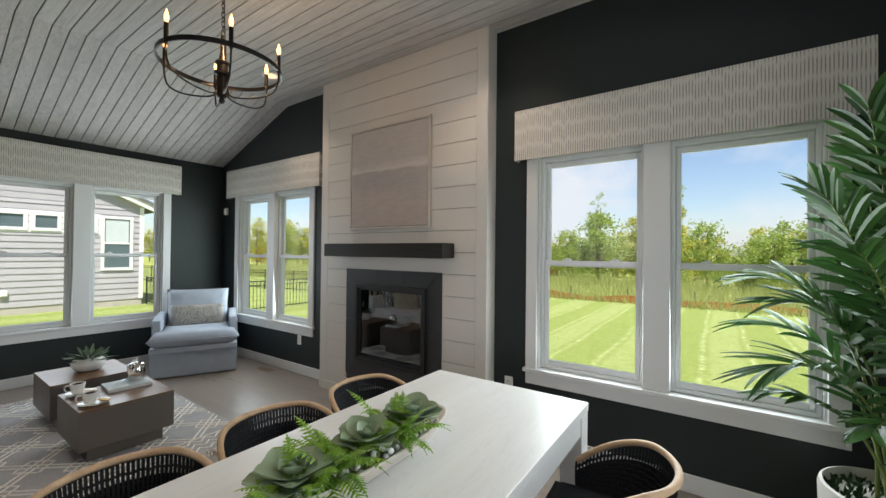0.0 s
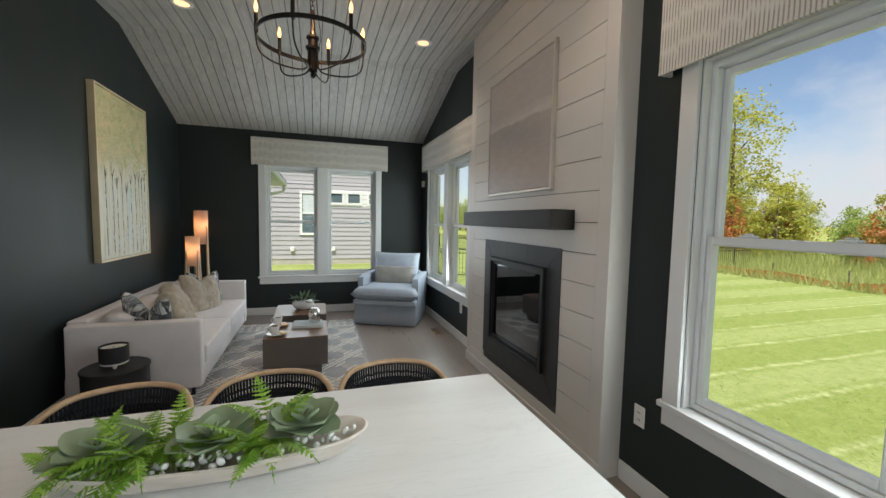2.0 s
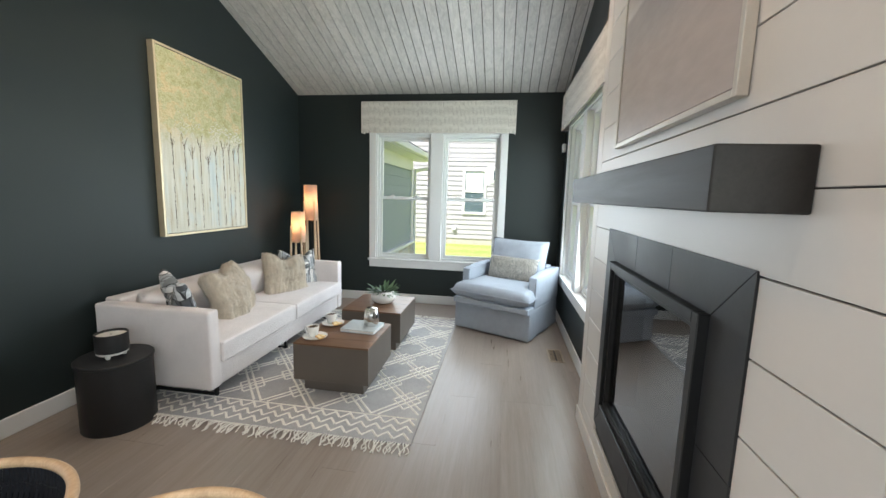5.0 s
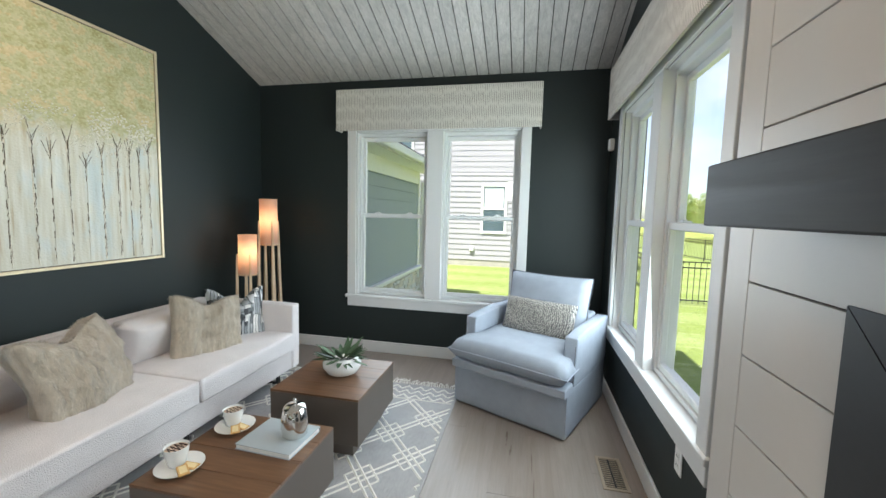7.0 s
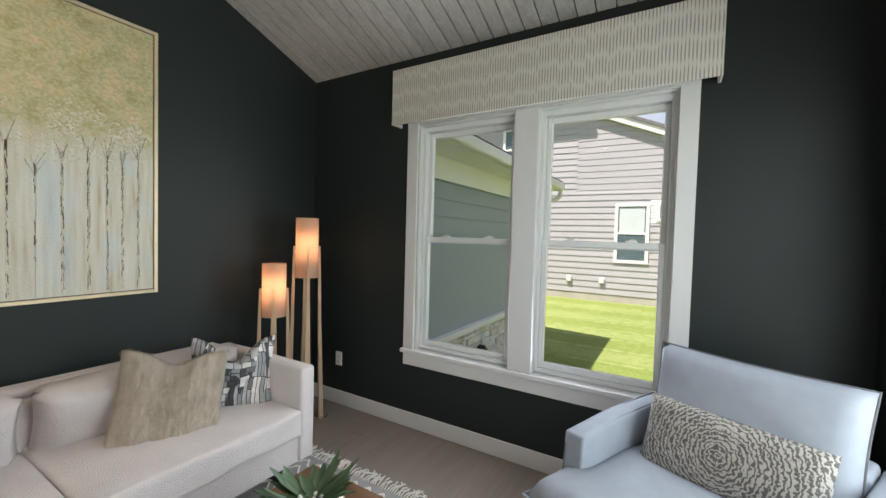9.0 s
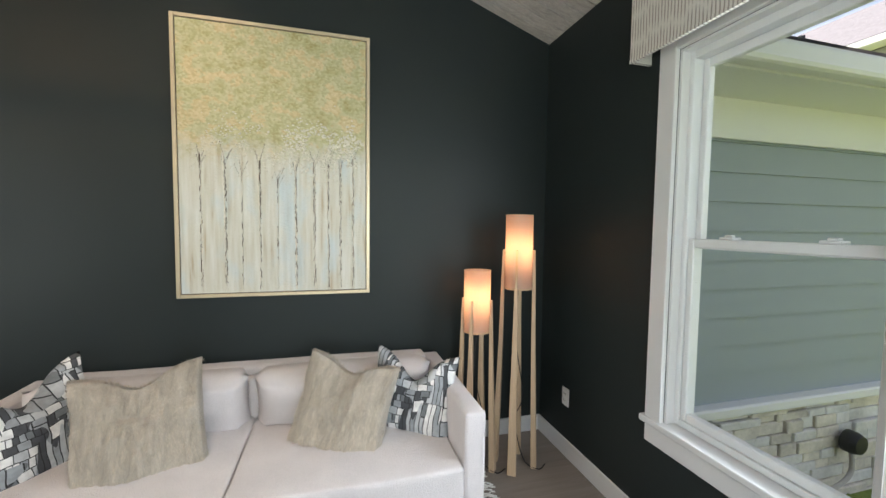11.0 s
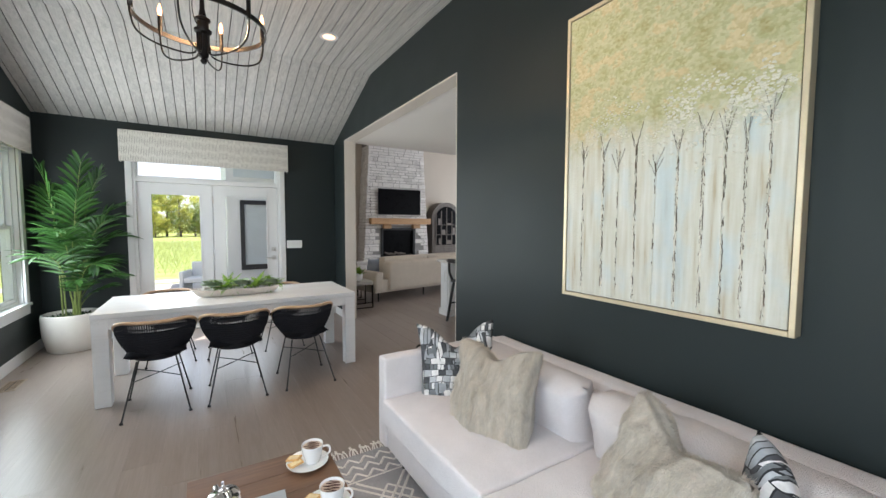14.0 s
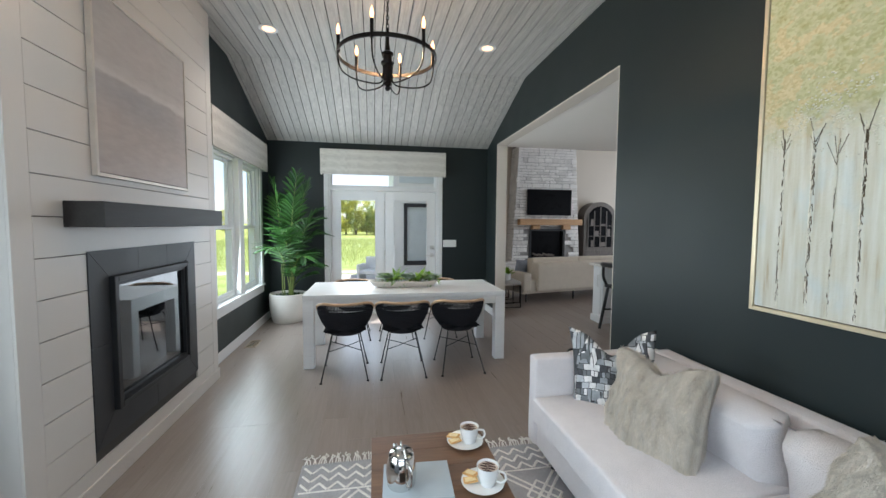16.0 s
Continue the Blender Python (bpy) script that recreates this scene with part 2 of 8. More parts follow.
def art_trees():
    """A painting: a gold-green crown of dabs over pale trunks on a cream and blue ground. Local x across, z up, metres from the middle."""
    m, t, b, _ = nodes_of("birch_grove_painting")
    v = coords(t)
    sep = t.nodes.new("ShaderNodeSeparateXYZ")
    t.links.new(v, sep.inputs[0])
    x, z = sep.outputs[0], sep.outputs[2]
    dabs = t.nodes.new("ShaderNodeTexVoronoi")
    dabs.inputs["Scale"].default_value = 75
    t.links.new(coords(t, (1, 1, 1.3)), dabs.inputs["Vector"])
    patch = tex_noise(t, coords(t, (1, 1, 1.2)), 9.5, 7, 0.62)
    gold = ramp(t, patch, [(0.34, (0.36, 0.30, 0.12)), (0.43, (0.42, 0.40, 0.20)), (0.52, (0.48, 0.46, 0.27)), (0.57, (0.58, 0.44, 0.23)), (0.72, (0.66, 0.54, 0.34))])
    gold = mix(t, 0.36, gold, ramp(t, dabs.outputs["Color"], [(0.2, (0.30, 0.27, 0.12)), (0.8, (0.62, 0.56, 0.36))]))
    streak = tex_noise(t, coords(t, (16, 1, 1.1)), 2.2, 5)
    tint = tex_noise(t, coords(t, (3.2, 1, 1.5)), 2.0, 3)
    pale = ramp(t, streak, [(0.30, (0.44, 0.36, 0.24)), (0.42, (0.56, 0.53, 0.43)), (0.72, (0.67, 0.66, 0.60))])
    pale = mix(t, ramp(t, tint, [(0.52, (0, 0, 0)), (0.70, (0.55, 0.55, 0.55))]), pale, (0.46, 0.58, 0.64))
    edge = math_node(t, "ADD", z, math_node(t, "MULTIPLY", math_node(t, "SUBTRACT", tex_noise(t, v, 26, 4), 0.5), 0.22))
    k = ramp(t, edge, [(0.0, (0, 0, 0)), (0.14, (1, 1, 1))])
    col = mix(t, k, pale, gold)
    t.links.new(col, b.inputs["Base Color"])
    b.inputs["Roughness"].default_value = 0.55
    bump(t, b, dabs.outputs["Distance"], 0.35, 0.004)
    return m


def art_mist():
    m, t, b, _ = nodes_of("misty_horizon_painting")
    v = coords(t)
    sep = t.nodes.new("ShaderNodeSeparateXYZ")
    t.links.new(v, sep.inputs[0])
    n = tex_noise(t, coords(t, (2, 1, 5)), 2.4, 6)
    zz = math_node(t, "ADD", math_node(t, "ADD", sep.outputs[2], 0.5), math_node(t, "MULTIPLY", math_node(t, "SUBTRACT", n, 0.5), 0.10))
    col = ramp(t, zz, [(0.0, (0.36, 0.30, 0.27)), (0.35, (0.42, 0.36, 0.33)), (0.555, (0.40, 0.35, 0.33)), (0.575, (0.62, 0.58, 0.55)), (0.61, (0.52, 0.48, 0.46)), (0.66, (0.44, 0.41, 0.40)), (1.0, (0.46, 0.43, 0.42))])
    col = mix(t, 0.3, col, ramp(t, tex_noise(t, coords(t, (2, 1, 7)), 4, 5), [(0.3, (0.34, 0.29, 0.27)), (0.7, (0.52, 0.47, 0.44))]))
    t.links.new(col, b.inputs["Base Color"])
    b.inputs["Roughness"].default_value = 0.4
    bump(t, b, n, 0.2, 0.003)
    return m


def block_cloth():
    """Printed cloth: uneven grey, charcoal and white blocks with dark outlines."""
    m, t, b, _ = nodes_of("grey_block_print_cloth")
    v = coords(t, (1, 1, 1))
    warp = t.nodes.new("ShaderNodeTexNoise")
    warp.inputs["Scale"].default_value = 5
    t.links.new(v, warp.inputs["Vector"])
    vv = mix(t, 0.06, v, warp.outputs["Color"])
    def bricks(scale, squash, shift, wide=0.62, tall=0.5):
        br = t.nodes.new("ShaderNodeTexBrick")
        br.offset, br.offset_frequency, br.squash, br.squash_frequency = 0.37, 2, squash, 3
        for nm, val in (("Color1", (0, 0, 0, 1)), ("Color2", (1, 1, 1, 1)), ("Mortar", (0, 0, 0, 1))):
            br.inputs[nm].default_value = val
        br.inputs["Scale"].default_value, br.inputs["Mortar Size"].default_value = scale, 0.024
        br.inputs["Brick Width"].default_value, br.inputs["Row Height"].default_value = wide, tall
        mp = t.nodes.new("ShaderNodeMapping")
        mp.inputs["Location"].default_value, mp.inputs["Rotation"].default_value = (shift, shift * 0.7, 0), (0, 0, 1.5708 * shift)
        t.links.new(vv, mp.inputs["Vector"])
        t.links.new(mp.outputs[0], br.inputs["Vector"])
        return br
    small, large, bands = bricks(15, 0.5, 0.0), bricks(10.5, 1.8, 1.0), bricks(13, 1.0, 0.0, 0.28, 1.9)
    pick = math_node(t, "GREATER_THAN", tex_noise(t, v, 6, 1), 0.5)
    strip = math_node(t, "GREATER_THAN", tex_noise(t, coords(t, (11, 2.5, 1)), 1.0, 1), 0.56)
    shade_ = mix(t, strip, mix(t, pick, small.outputs["Color"], large.outputs["Color"]), bands.outputs["Color"])
    gap = mix(t, strip, mix(t, pick, small.outputs["Fac"], large.outputs["Fac"]), bands.outputs["Fac"])
    tone = ramp(t, shade_, [(0.0, (0.07, 0.072, 0.078)), (0.2, (0.17, 0.18, 0.185)), (0.42, (0.32, 0.335, 0.35)), (0.62, (0.50, 0.51, 0.52)), (0.8, (0.76, 0.74, 0.72))])
    tone.node.color_ramp.interpolation = "CONSTANT"
    wash = tex_noise(t, v, 30, 3)
    tone = mix(t, 0.5, tone, mix(t, 1.0, tone, ramp(t, wash, [(0.3, (0.6, 0.6, 0.6)), (0.7, (1.25, 1.25, 1.25))]), "MULTIPLY"))
    col = mix(t, gap, tone, (0.02, 0.02, 0.022))
    t.links.new(col, b.inputs["Base Color"])
    b.inputs["Roughness"].default_value = 0.85
    return m


def fur_mat():
    m, t, b, _ = nodes_of("taupe_faux_fur")
    v = coords(t, (1, 1, 1))
    hair = tex_noise(t, coords(t, (26, 5, 26)), 6, 5, 0.7, 1.5)
    clump = tex_noise(t, coords(t, (2.4, 0.8, 1)), 9, 5, 0.6, 1.0)
    col = ramp(t, clump, [(0.32, (0.38, 0.325, 0.26)), (0.45, (0.57, 0.51, 0.42)), (0.66, (0.72, 0.65, 0.56))])
    col = mix(t, 0.35, col, ramp(t, hair, [(0.3, (0.42, 0.365, 0.30)), (0.7, (0.76, 0.69, 0.59))]))
    tuft = t.nodes.new("ShaderNodeNewGeometry")
    col = mix(t, 1.0, col, ramp(t, tuft.outputs["Random Per Island"], [(0.0, (0.84, 0.80, 0.75)), (1.0, (1.24, 1.20, 1.14))]), "MULTIPLY")
    t.links.new(col, b.inputs["Base Color"])
    b.inputs["Roughness"].default_value = 0.75
    b.inputs["Sheen Weight"].default_value = 0.5
    bump(t, b, mix(t, 0.5, clump, hair), 0.9, 0.02)
    return m


def maze_cloth():
    m, t, b, _ = nodes_of("black_and_cream_maze_weave")
    v = coords(t, (1, 1, 1))
    w = t.nodes.new("ShaderNodeTexWave")
    w.wave_type, w.rings_direction = "RINGS", "Z"
    w.inputs["Scale"].default_value, w.inputs["Distortion"].default_value = 20, 7
    w.inputs["Detail"].default_value, w.inputs["Detail Scale"].default_value = 2.0, 3.5
    t.links.new(v, w.inputs["Vector"])
    th = tex_noise(t, v, 300, 2)
    col = ramp(t, w.outputs["Fac"], [(0.40, (0.045, 0.042, 0.042)), (0.58, (0.46, 0.43, 0.39))])
    col = mix(t, 0.25, col, ramp(t, th, [(0.3, (0.1, 0.1, 0.1)), (0.7, (0.5, 0.48, 0.45))]))
    t.links.new(col, b.inputs["Base Color"])
    b.inputs["Roughness"].default_value = 0.9
    return m


def table_stone():
    m, t, b, _ = nodes_of("white_veined_table_laminate")
    v = coords(t, (6, 0.7, 6))
    vein = tex_noise(t, v, 1.6, 6, 0.6, 1.5)
    line = ramp(t, vein, [(0.485, (0, 0, 0)), (0.5, (1, 1, 1)), (0.515, (0, 0, 0))])
    col = mix(t, math_node(t, "MULTIPLY", line, 0.35), ramp(t, tex_noise(t, v, 1.0, 4), [(0.3, (0.70, 0.695, 0.69)), (0.7, (0.78, 0.775, 0.77))]), (0.60, 0.585, 0.57))
    t.links.new(col, b.inputs["Base Color"])
    b.inputs["Roughness"].default_value = 0.32
    bump(t, b, vein, 0.05, 0.001)
    return m


def shade_mat(name, watts):
    """A lamp shade lit from inside: strongest near the bulb."""
    m, t, b, out = nodes_of(name)
    tr = t.nodes.new("ShaderNodeBsdfTranslucent")
    df = t.nodes.new("ShaderNodeBsdfDiffuse")
    th = tex_noise(t, coords(t, (1, 1, 1)), 350, 2)
    c = ramp(t, th, [(0.3, (0.50, 0.36, 0.29)), (0.7, (0.58, 0.43, 0.35))])
    t.links.new(c, tr.inputs["Color"])
    t.links.new(c, df.inputs["Color"])
    ms = t.nodes.new("ShaderNodeMixShader")
    ms.inputs[0].default_value = 0.5
    t.links.new(df.outputs[0], ms.inputs[1])
    t.links.new(tr.outputs[0], ms.inputs[2])
    t.links.new(ms.outputs[0], out.inputs["Surface"])
    return m


def rug_mat():
    m, t, b, _ = nodes_of("grey_wool_flatweave")
    w = tex_noise(t, coords(t, (1, 12, 1)), 40, 4)
    n = tex_noise(t, coords(t, (1, 1, 1)), 5, 4)
    col = mix(t, 0.5, ramp(t, w, [(0.3, (0.21, 0.205, 0.21)), (0.7, (0.46, 0.45, 0.455))]), ramp(t, n, [(0.3, (0.30, 0.293, 0.298)), (0.7, (0.42, 0.412, 0.415))]))
    t.links.new(col, b.inputs["Base Color"])
    b.inputs["Roughness"].default_value = 0.95
    bump(t, b, w, 0.5, 0.003)
    return m


def leaf_mat(name, dark, light, rough=0.45, scale=9.0, through=0.3):
    m, t, b, out = nodes_of(name)
    info = t.nodes.new("ShaderNodeNewGeometry")
    n = tex_noise(t, coords(t), scale, 3)
    f = math_node(t, "ADD", math_node(t, "MULTIPLY", info.outputs["Random Per Island"], 0.7), math_node(t, "MULTIPLY", n, 0.4))
    col = ramp(t, f, [(0.1, dark), (0.9, light)])
    t.links.new(col, b.inputs["Base Color"])
    b.inputs["Roughness"].default_value = rough
    b.inputs["Specular IOR Level"].default_value = 0.35
    tr = t.nodes.new("ShaderNodeBsdfTranslucent")
    t.links.new(col, tr.inputs["Color"])
    ms = t.nodes.new("ShaderNodeMixShader")
    ms.inputs[0].default_value = through
    t.links.new(b.outputs[0], ms.inputs[1])
    t.links.new(tr.outputs[0], ms.inputs[2])
    t.links.new(ms.outputs[0], out.inputs["Surface"])
    return m


M_boucle = boucle("cream_boucle", (0.79, 0.735, 0.73), 0.95, 230.0, 0.75)
M_linen = plain("pale_blue_grey_linen", (0.335, 0.368, 0.425), 0.92, vary=0.06, scale=14, grain=420, relief=0.35, depth=0.0015, spec=0.2)
M_piping = plain("dark_grey_piping", (0.13, 0.135, 0.15), 0.9, grain=300)
M_valance = valance_cloth()
M_art_trees = art_trees()
M_art_mist = art_mist()
M_block = block_cloth()
M_fur = fur_mat()
M_maze = maze_cloth()
M_table = table_stone()
M_shade = shade_mat("cream_fabric_shade", 1)
M_rug = rug_mat()
M_cord = plain("ivory_wool_cord", (0.74, 0.71, 0.66), 0.95, vary=0.12, scale=60, grain=400, relief=0.6, depth=0.003, spec=0.15)
M_walnut = wood("brown_stained_wood_top", (0.085, 0.042, 0.022), (0.235, 0.125, 0.068), 0.36, "y", 0.7, relief=0.25)
M_taupe = plain("bronze_taupe_panel", (0.130, 0.108, 0.093), 0.42, 0.25, vary=0.10, scale=2.5, grain=160, relief=0.08)
M_rattan = wood("natural_rattan_rim", (0.36, 0.22, 0.12), (0.62, 0.43, 0.27), 0.5, "x", 1.5, relief=0.5)
M_weave = plain("black_woven_cord", (0.012, 0.0125, 0.016), 0.6, vary=0.3, scale=30, grain=300, relief=0.5, spec=0.25)
M_seat = plain("black_seat_pad", (0.009, 0.009, 0.011), 0.85, vary=0.2, scale=20, grain=300, relief=0.3, spec=0.15)
M_lampwood = wood("pale_oak_legs", (0.43, 0.30, 0.185), (0.62, 0.46, 0.31), 0.5, "z", 1.2, relief=0.15)
M_ceramic = plain("white_glazed_ceramic", (0.80, 0.79, 0.77), 0.16, vary=0.02, relief=0.0)
M_stoneware = plain("cream_stoneware", (0.66, 0.63, 0.58), 0.6, vary=0.08, scale=12, grain=160, relief=0.35)
M_pot = plain("pale_ribbed_planter", (0.66, 0.63, 0.58), 0.65, vary=0.05, scale=8, grain=120, relief=0.2)
M_tray = wood("whitewashed_dough_bowl", (0.58, 0.50, 0.43), (0.78, 0.73, 0.67), 0.7, "y", 1.3, relief=0.5)
M_pebble = plain("white_pebble", (0.78, 0.77, 0.74), 0.4, vary=0.10, scale=14, grain=80, relief=0.1)
M_fern = leaf_mat("fresh_fern_green", (0.11, 0.25, 0.02), (0.30, 0.47, 0.07))
M_succ = leaf_mat("dusty_green_succulent", (0.23, 0.31, 0.19), (0.40, 0.48, 0.33), 0.5, 12, 0.1)
M_palm = leaf_mat("deep_green_palm", (0.012, 0.048, 0.013), (0.062, 0.150, 0.034), 0.34, 6, 0.25)
M_stem = plain("green_cane_stem", (0.16, 0.20, 0.05), 0.5, vary=0.3, scale=12, grain=80)
M_moss = plain("dark_moss", (0.02, 0.05, 0.015), 0.95, vary=0.5, scale=40, grain=200, relief=0.8, depth=0.01)
M_coffee = plain("coffee_foam", (0.62, 0.50, 0.40), 0.5, vary=0.1, scale=60)
M_choc = plain("dark_cocoa_drizzle", (0.05, 0.015, 0.01), 0.35)
M_biscuit = plain("golden_biscuit", (0.62, 0.36, 0.13), 0.7, vary=0.2, scale=40, grain=200, relief=0.4)
M_cream_fill = plain("pale_biscuit_middle", (0.78, 0.62, 0.34), 0.7, vary=0.1, scale=50)
M_book = plain("pale_blue_book_cover", (0.42, 0.47, 0.50), 0.6, vary=0.05, scale=8, grain=200)
M_paper = plain("book_pages", (0.74, 0.73, 0.70), 0.8, vary=0.08, scale=100, grain=300)
M_log = wood("charred_fireplace_log", (0.05, 0.04, 0.035), (0.26, 0.22, 0.19), 0.9, "x", 1.5, relief=0.8)
M_fireglass = glass_mat("dark_fireplace_glass", (0.45, 0.45, 0.45), 0.0, 2.3)
M_flame = glow_mat("candle_bulb_glow", (1.0, 0.46, 0.16), 2.6)
M_spotglow = glow_mat("downlight_lens_glow", (1.0, 0.60, 0.30), 1.1)

def lawn_mat():
    m, t, b, _ = nodes_of("mown_lawn")
    v = coords(t)
    sep = t.nodes.new("ShaderNodeSeparateXYZ")
    t.links.new(v, sep.inputs[0])
    wob = tex_noise(t, v, 0.35, 2)
    sx = math_node(t, "ADD", math_node(t, "MULTIPLY", sep.outputs[0], 2 * math.pi / 1.5), math_node(t, "MULTIPLY", wob, 0.8))
    s = math_node(t, "SINE", sx)
    stripe = ramp(t, s, [(0.25, (0, 0, 0)), (0.6, (1, 1, 1))])
    n = tex_noise(t, v, 7, 6, 0.7)
    fine = tex_noise(t, coords(t, (1, 1, 1)), 46, 8, 0.75)
    g1 = ramp(t, n, [(0.3, (0.165, 0.215, 0.050)), (0.7, (0.220, 0.270, 0.078))])
    g2 = ramp(t, n, [(0.3, (0.205, 0.255, 0.075)), (0.7, (0.275, 0.320, 0.125))])
    line = ramp(t, math_node(t, "ABSOLUTE", s), [(0.0, (1, 1, 1)), (0.30, (0, 0, 0))])
    col = mix(t, stripe, g1, g2)
    col = mix(t, math_node(t, "MULTIPLY", line, ramp(t, n, [(0.40, (0.05, 0.05, 0.05)), (0.68, (0.65, 0.65, 0.65))])), col, (0.50, 0.53, 0.30))
    col = mix(t, 0.75, col, mix(t, 1.0, col, ramp(t, fine, [(0.3, (0.55, 0.57, 0.5)), (0.7, (1.45, 1.42, 1.4))]), "MULTIPLY"))
    t.links.new(col, b.inputs["Base Color"])
    b.inputs["Roughness"].default_value = 0.85
    b.inputs["Specular IOR Level"].default_value = 0.15
    bump(t, b, fine, 0.6, 0.015)
    return m


M_lawn = lawn_mat()
M_meadow = plain("meadow_ground", (0.25, 0.28, 0.08), 0.9, vary=0.4, scale=0.6, grain=12, relief=0.6, depth=0.05, spec=0.1)
M_meadow_grass = leaf_mat("tall_meadow_grass", (0.28, 0.34, 0.09), (0.50, 0.52, 0.22), 0.7, 2.0, 0.5)
M_lawn_blade = leaf_mat("lawn_grass_blade", (0.16, 0.22, 0.05), (0.36, 0.41, 0.16), 0.7, 1.0, 0.4)
M_green = leaf_mat("shrub_leaf_green", (0.19, 0.28, 0.05), (0.42, 0.50, 0.14), 0.6, 1.0, 0.55)
M_yellow = leaf_mat("shrub_leaf_yellow_green", (0.30, 0.34, 0.05), (0.60, 0.57, 0.15), 0.6, 1.0, 0.62)
M_rust = leaf_mat("shrub_leaf_rust", (0.26, 0.11, 0.03), (0.58, 0.24, 0.08), 0.6, 1.0, 0.35)
M_far_leaf = leaf_mat("far_tree_leaf", (0.25, 0.33, 0.09), (0.46, 0.52, 0.22), 0.6, 0.6, 0.62)
M_bark = plain("grey_brown_bark", (0.13, 0.10, 0.075), 0.9, vary=0.3, scale=8, grain=50, relief=0.6)
M_siding = plain("light_taupe_lap_siding", (0.40, 0.385, 0.41), 0.6, vary=0.04, scale=2, grain=60, relief=0.15)
M_siding_blue = plain("blue_grey_lap_siding", (0.28, 0.325, 0.345), 0.6, vary=0.04, scale=2, grain=60, relief=0.15)
M_ext_white = plain("white_exterior_trim", (0.74, 0.74, 0.73), 0.5, vary=0.02, scale=2, grain=60, relief=0.05)
M_concrete = plain("pale_foundation_concrete", (0.42, 0.39, 0.35), 0.9, vary=0.15, scale=3, grain=60, relief=0.4)
M_shingle = plain("grey_asphalt_shingle", (0.17, 0.16, 0.17), 0.9, vary=0.3, scale=10, grain=90, relief=0.6)
M_houseglass = plain("dark_house_window_glass", (0.10, 0.14, 0.16), 0.08, vary=0.2, scale=1, relief=0.0)
# pale blinds; the same colour also stands in for bright reflection on the bay's pane
M_blind_glare = plain("pale_blind_and_glass_glare", (0.55, 0.60, 0.62), 0.6, vary=0.05, scale=3)
M_stone_tan = plain("tan_ledgestone", (0.62, 0.57, 0.49), 0.85, vary=0.35, scale=4, grain=40, relief=0.6, depth=0.01)
M_stone_grey = plain("grey_ledgestone", (0.60, 0.59, 0.575), 0.85, vary=0.35, scale=4, grain=40, relief=0.6, depth=0.01)
M_stone_white = plain("white_ledgestone", (0.78, 0.76, 0.73), 0.8, vary=0.14, scale=5, grain=40, relief=0.6, depth=0.01)
M_stone_pale = plain("pale_grey_ledgestone", (0.66, 0.64, 0.61), 0.8, vary=0.18, scale=5, grain=40, relief=0.6, depth=0.01)
M_mortar = plain("grey_stone_mortar", (0.30, 0.29, 0.28), 0.95, vary=0.2, scale=6, grain=60, relief=0.5)
M_orange = plain("orange_silt_fence_cloth", (0.55, 0.22, 0.06), 0.8, vary=0.25, scale=3, grain=90)
M_oak = wood("honey_oak_beam", (0.36, 0.20, 0.09), (0.58, 0.36, 0.18), 0.5, "y", 1.0, relief=0.3)
M_tv = plain("black_glass_screen", (0.005, 0.005, 0.006), 0.3, vary=0.1, relief=0.0, spec=0.04)
M_beige_sofa = plain("beige_sofa_linen", (0.62, 0.55, 0.46), 0.9, vary=0.05, scale=8, grain=300, relief=0.3, spec=0.2)
M_cab = wood("weathered_dark_cabinet", (0.055, 0.045, 0.038), (0.15, 0.125, 0.105), 0.55, "z", 0.8, relief=0.3)
M_marble = plain("pale_stone_counter", (0.66, 0.62, 0.57), 0.25, vary=0.08, scale=3, relief=0.0)
M_tanwall = plain("tan_hall_paint", (0.42, 0.32, 0.24), 0.7, vary=0.03, scale=1.5, grain=200, relief=0.08)
M_rattan_dark = plain("greyish_lounge_fabric", (0.42, 0.40, 0.37), 0.9, vary=0.1, scale=20, grain=300)

# ---- building helpers ----
def link(name, bm, mat, parent=None, label="", smooth=None):
    """One mesh object from a bmesh, top-level or under a parent."""
    me = bpy.data.meshes.new(name)
    bm.normal_update()
    bm.to_mesh(me)
    bm.free()
    for mm in (mat if isinstance(mat, (list, tuple)) else [mat]):
        me.materials.append(mm)
    ob = new(name, me)
    if smooth is not None:
        me.shade_smooth() if smooth >= 180 else smooth_by(me, smooth)
    if parent is not None:
        ob.parent = parent
    if label:
        ob["label"] = label
    return ob


def smooth_by(me, degrees):
    me.shade_smooth()
    me.set_sharp_from_angle(angle=radians(degrees))


def part(name, bm, mat, parent, label="", smooth=None):
    return link(name, bm, mat, parent, label, smooth)


def thing(name, m, label, category, group="", kind=""):
    ob = new(name)
    ob.matrix_world = m
    return tagged(ob, label, category, group, kind)


def box(bm, x0, x1, y0, y1, z0, z1, bevel=0.0, seg=1, slot=0):
    before = set(bm.faces)
    r = bmesh.ops.create_cube(bm, size=1.0)
    for v in r["verts"]:
        v.co = Vector((x0 + (v.co.x + 0.5) * (x1 - x0), y0 + (v.co.y + 0.5) * (y1 - y0), z0 + (v.co.z + 0.5) * (z1 - z0)))
    if bevel:
        edges = list({e for v in r["verts"] for e in v.link_edges})
        bmesh.ops.bevel(bm, geom=edges, offset=bevel, segments=seg, profile=0.5, affect="EDGES")
    if slot:
        for f in bm.faces:
            if f not in before:
                f.material_index = slot
    return bm


def boxes(*specs, bevel=0.0, seg=1):
    bm = bmesh.new()
    for s in specs:
        box(bm, *s, bevel=bevel, seg=seg)
    return bm


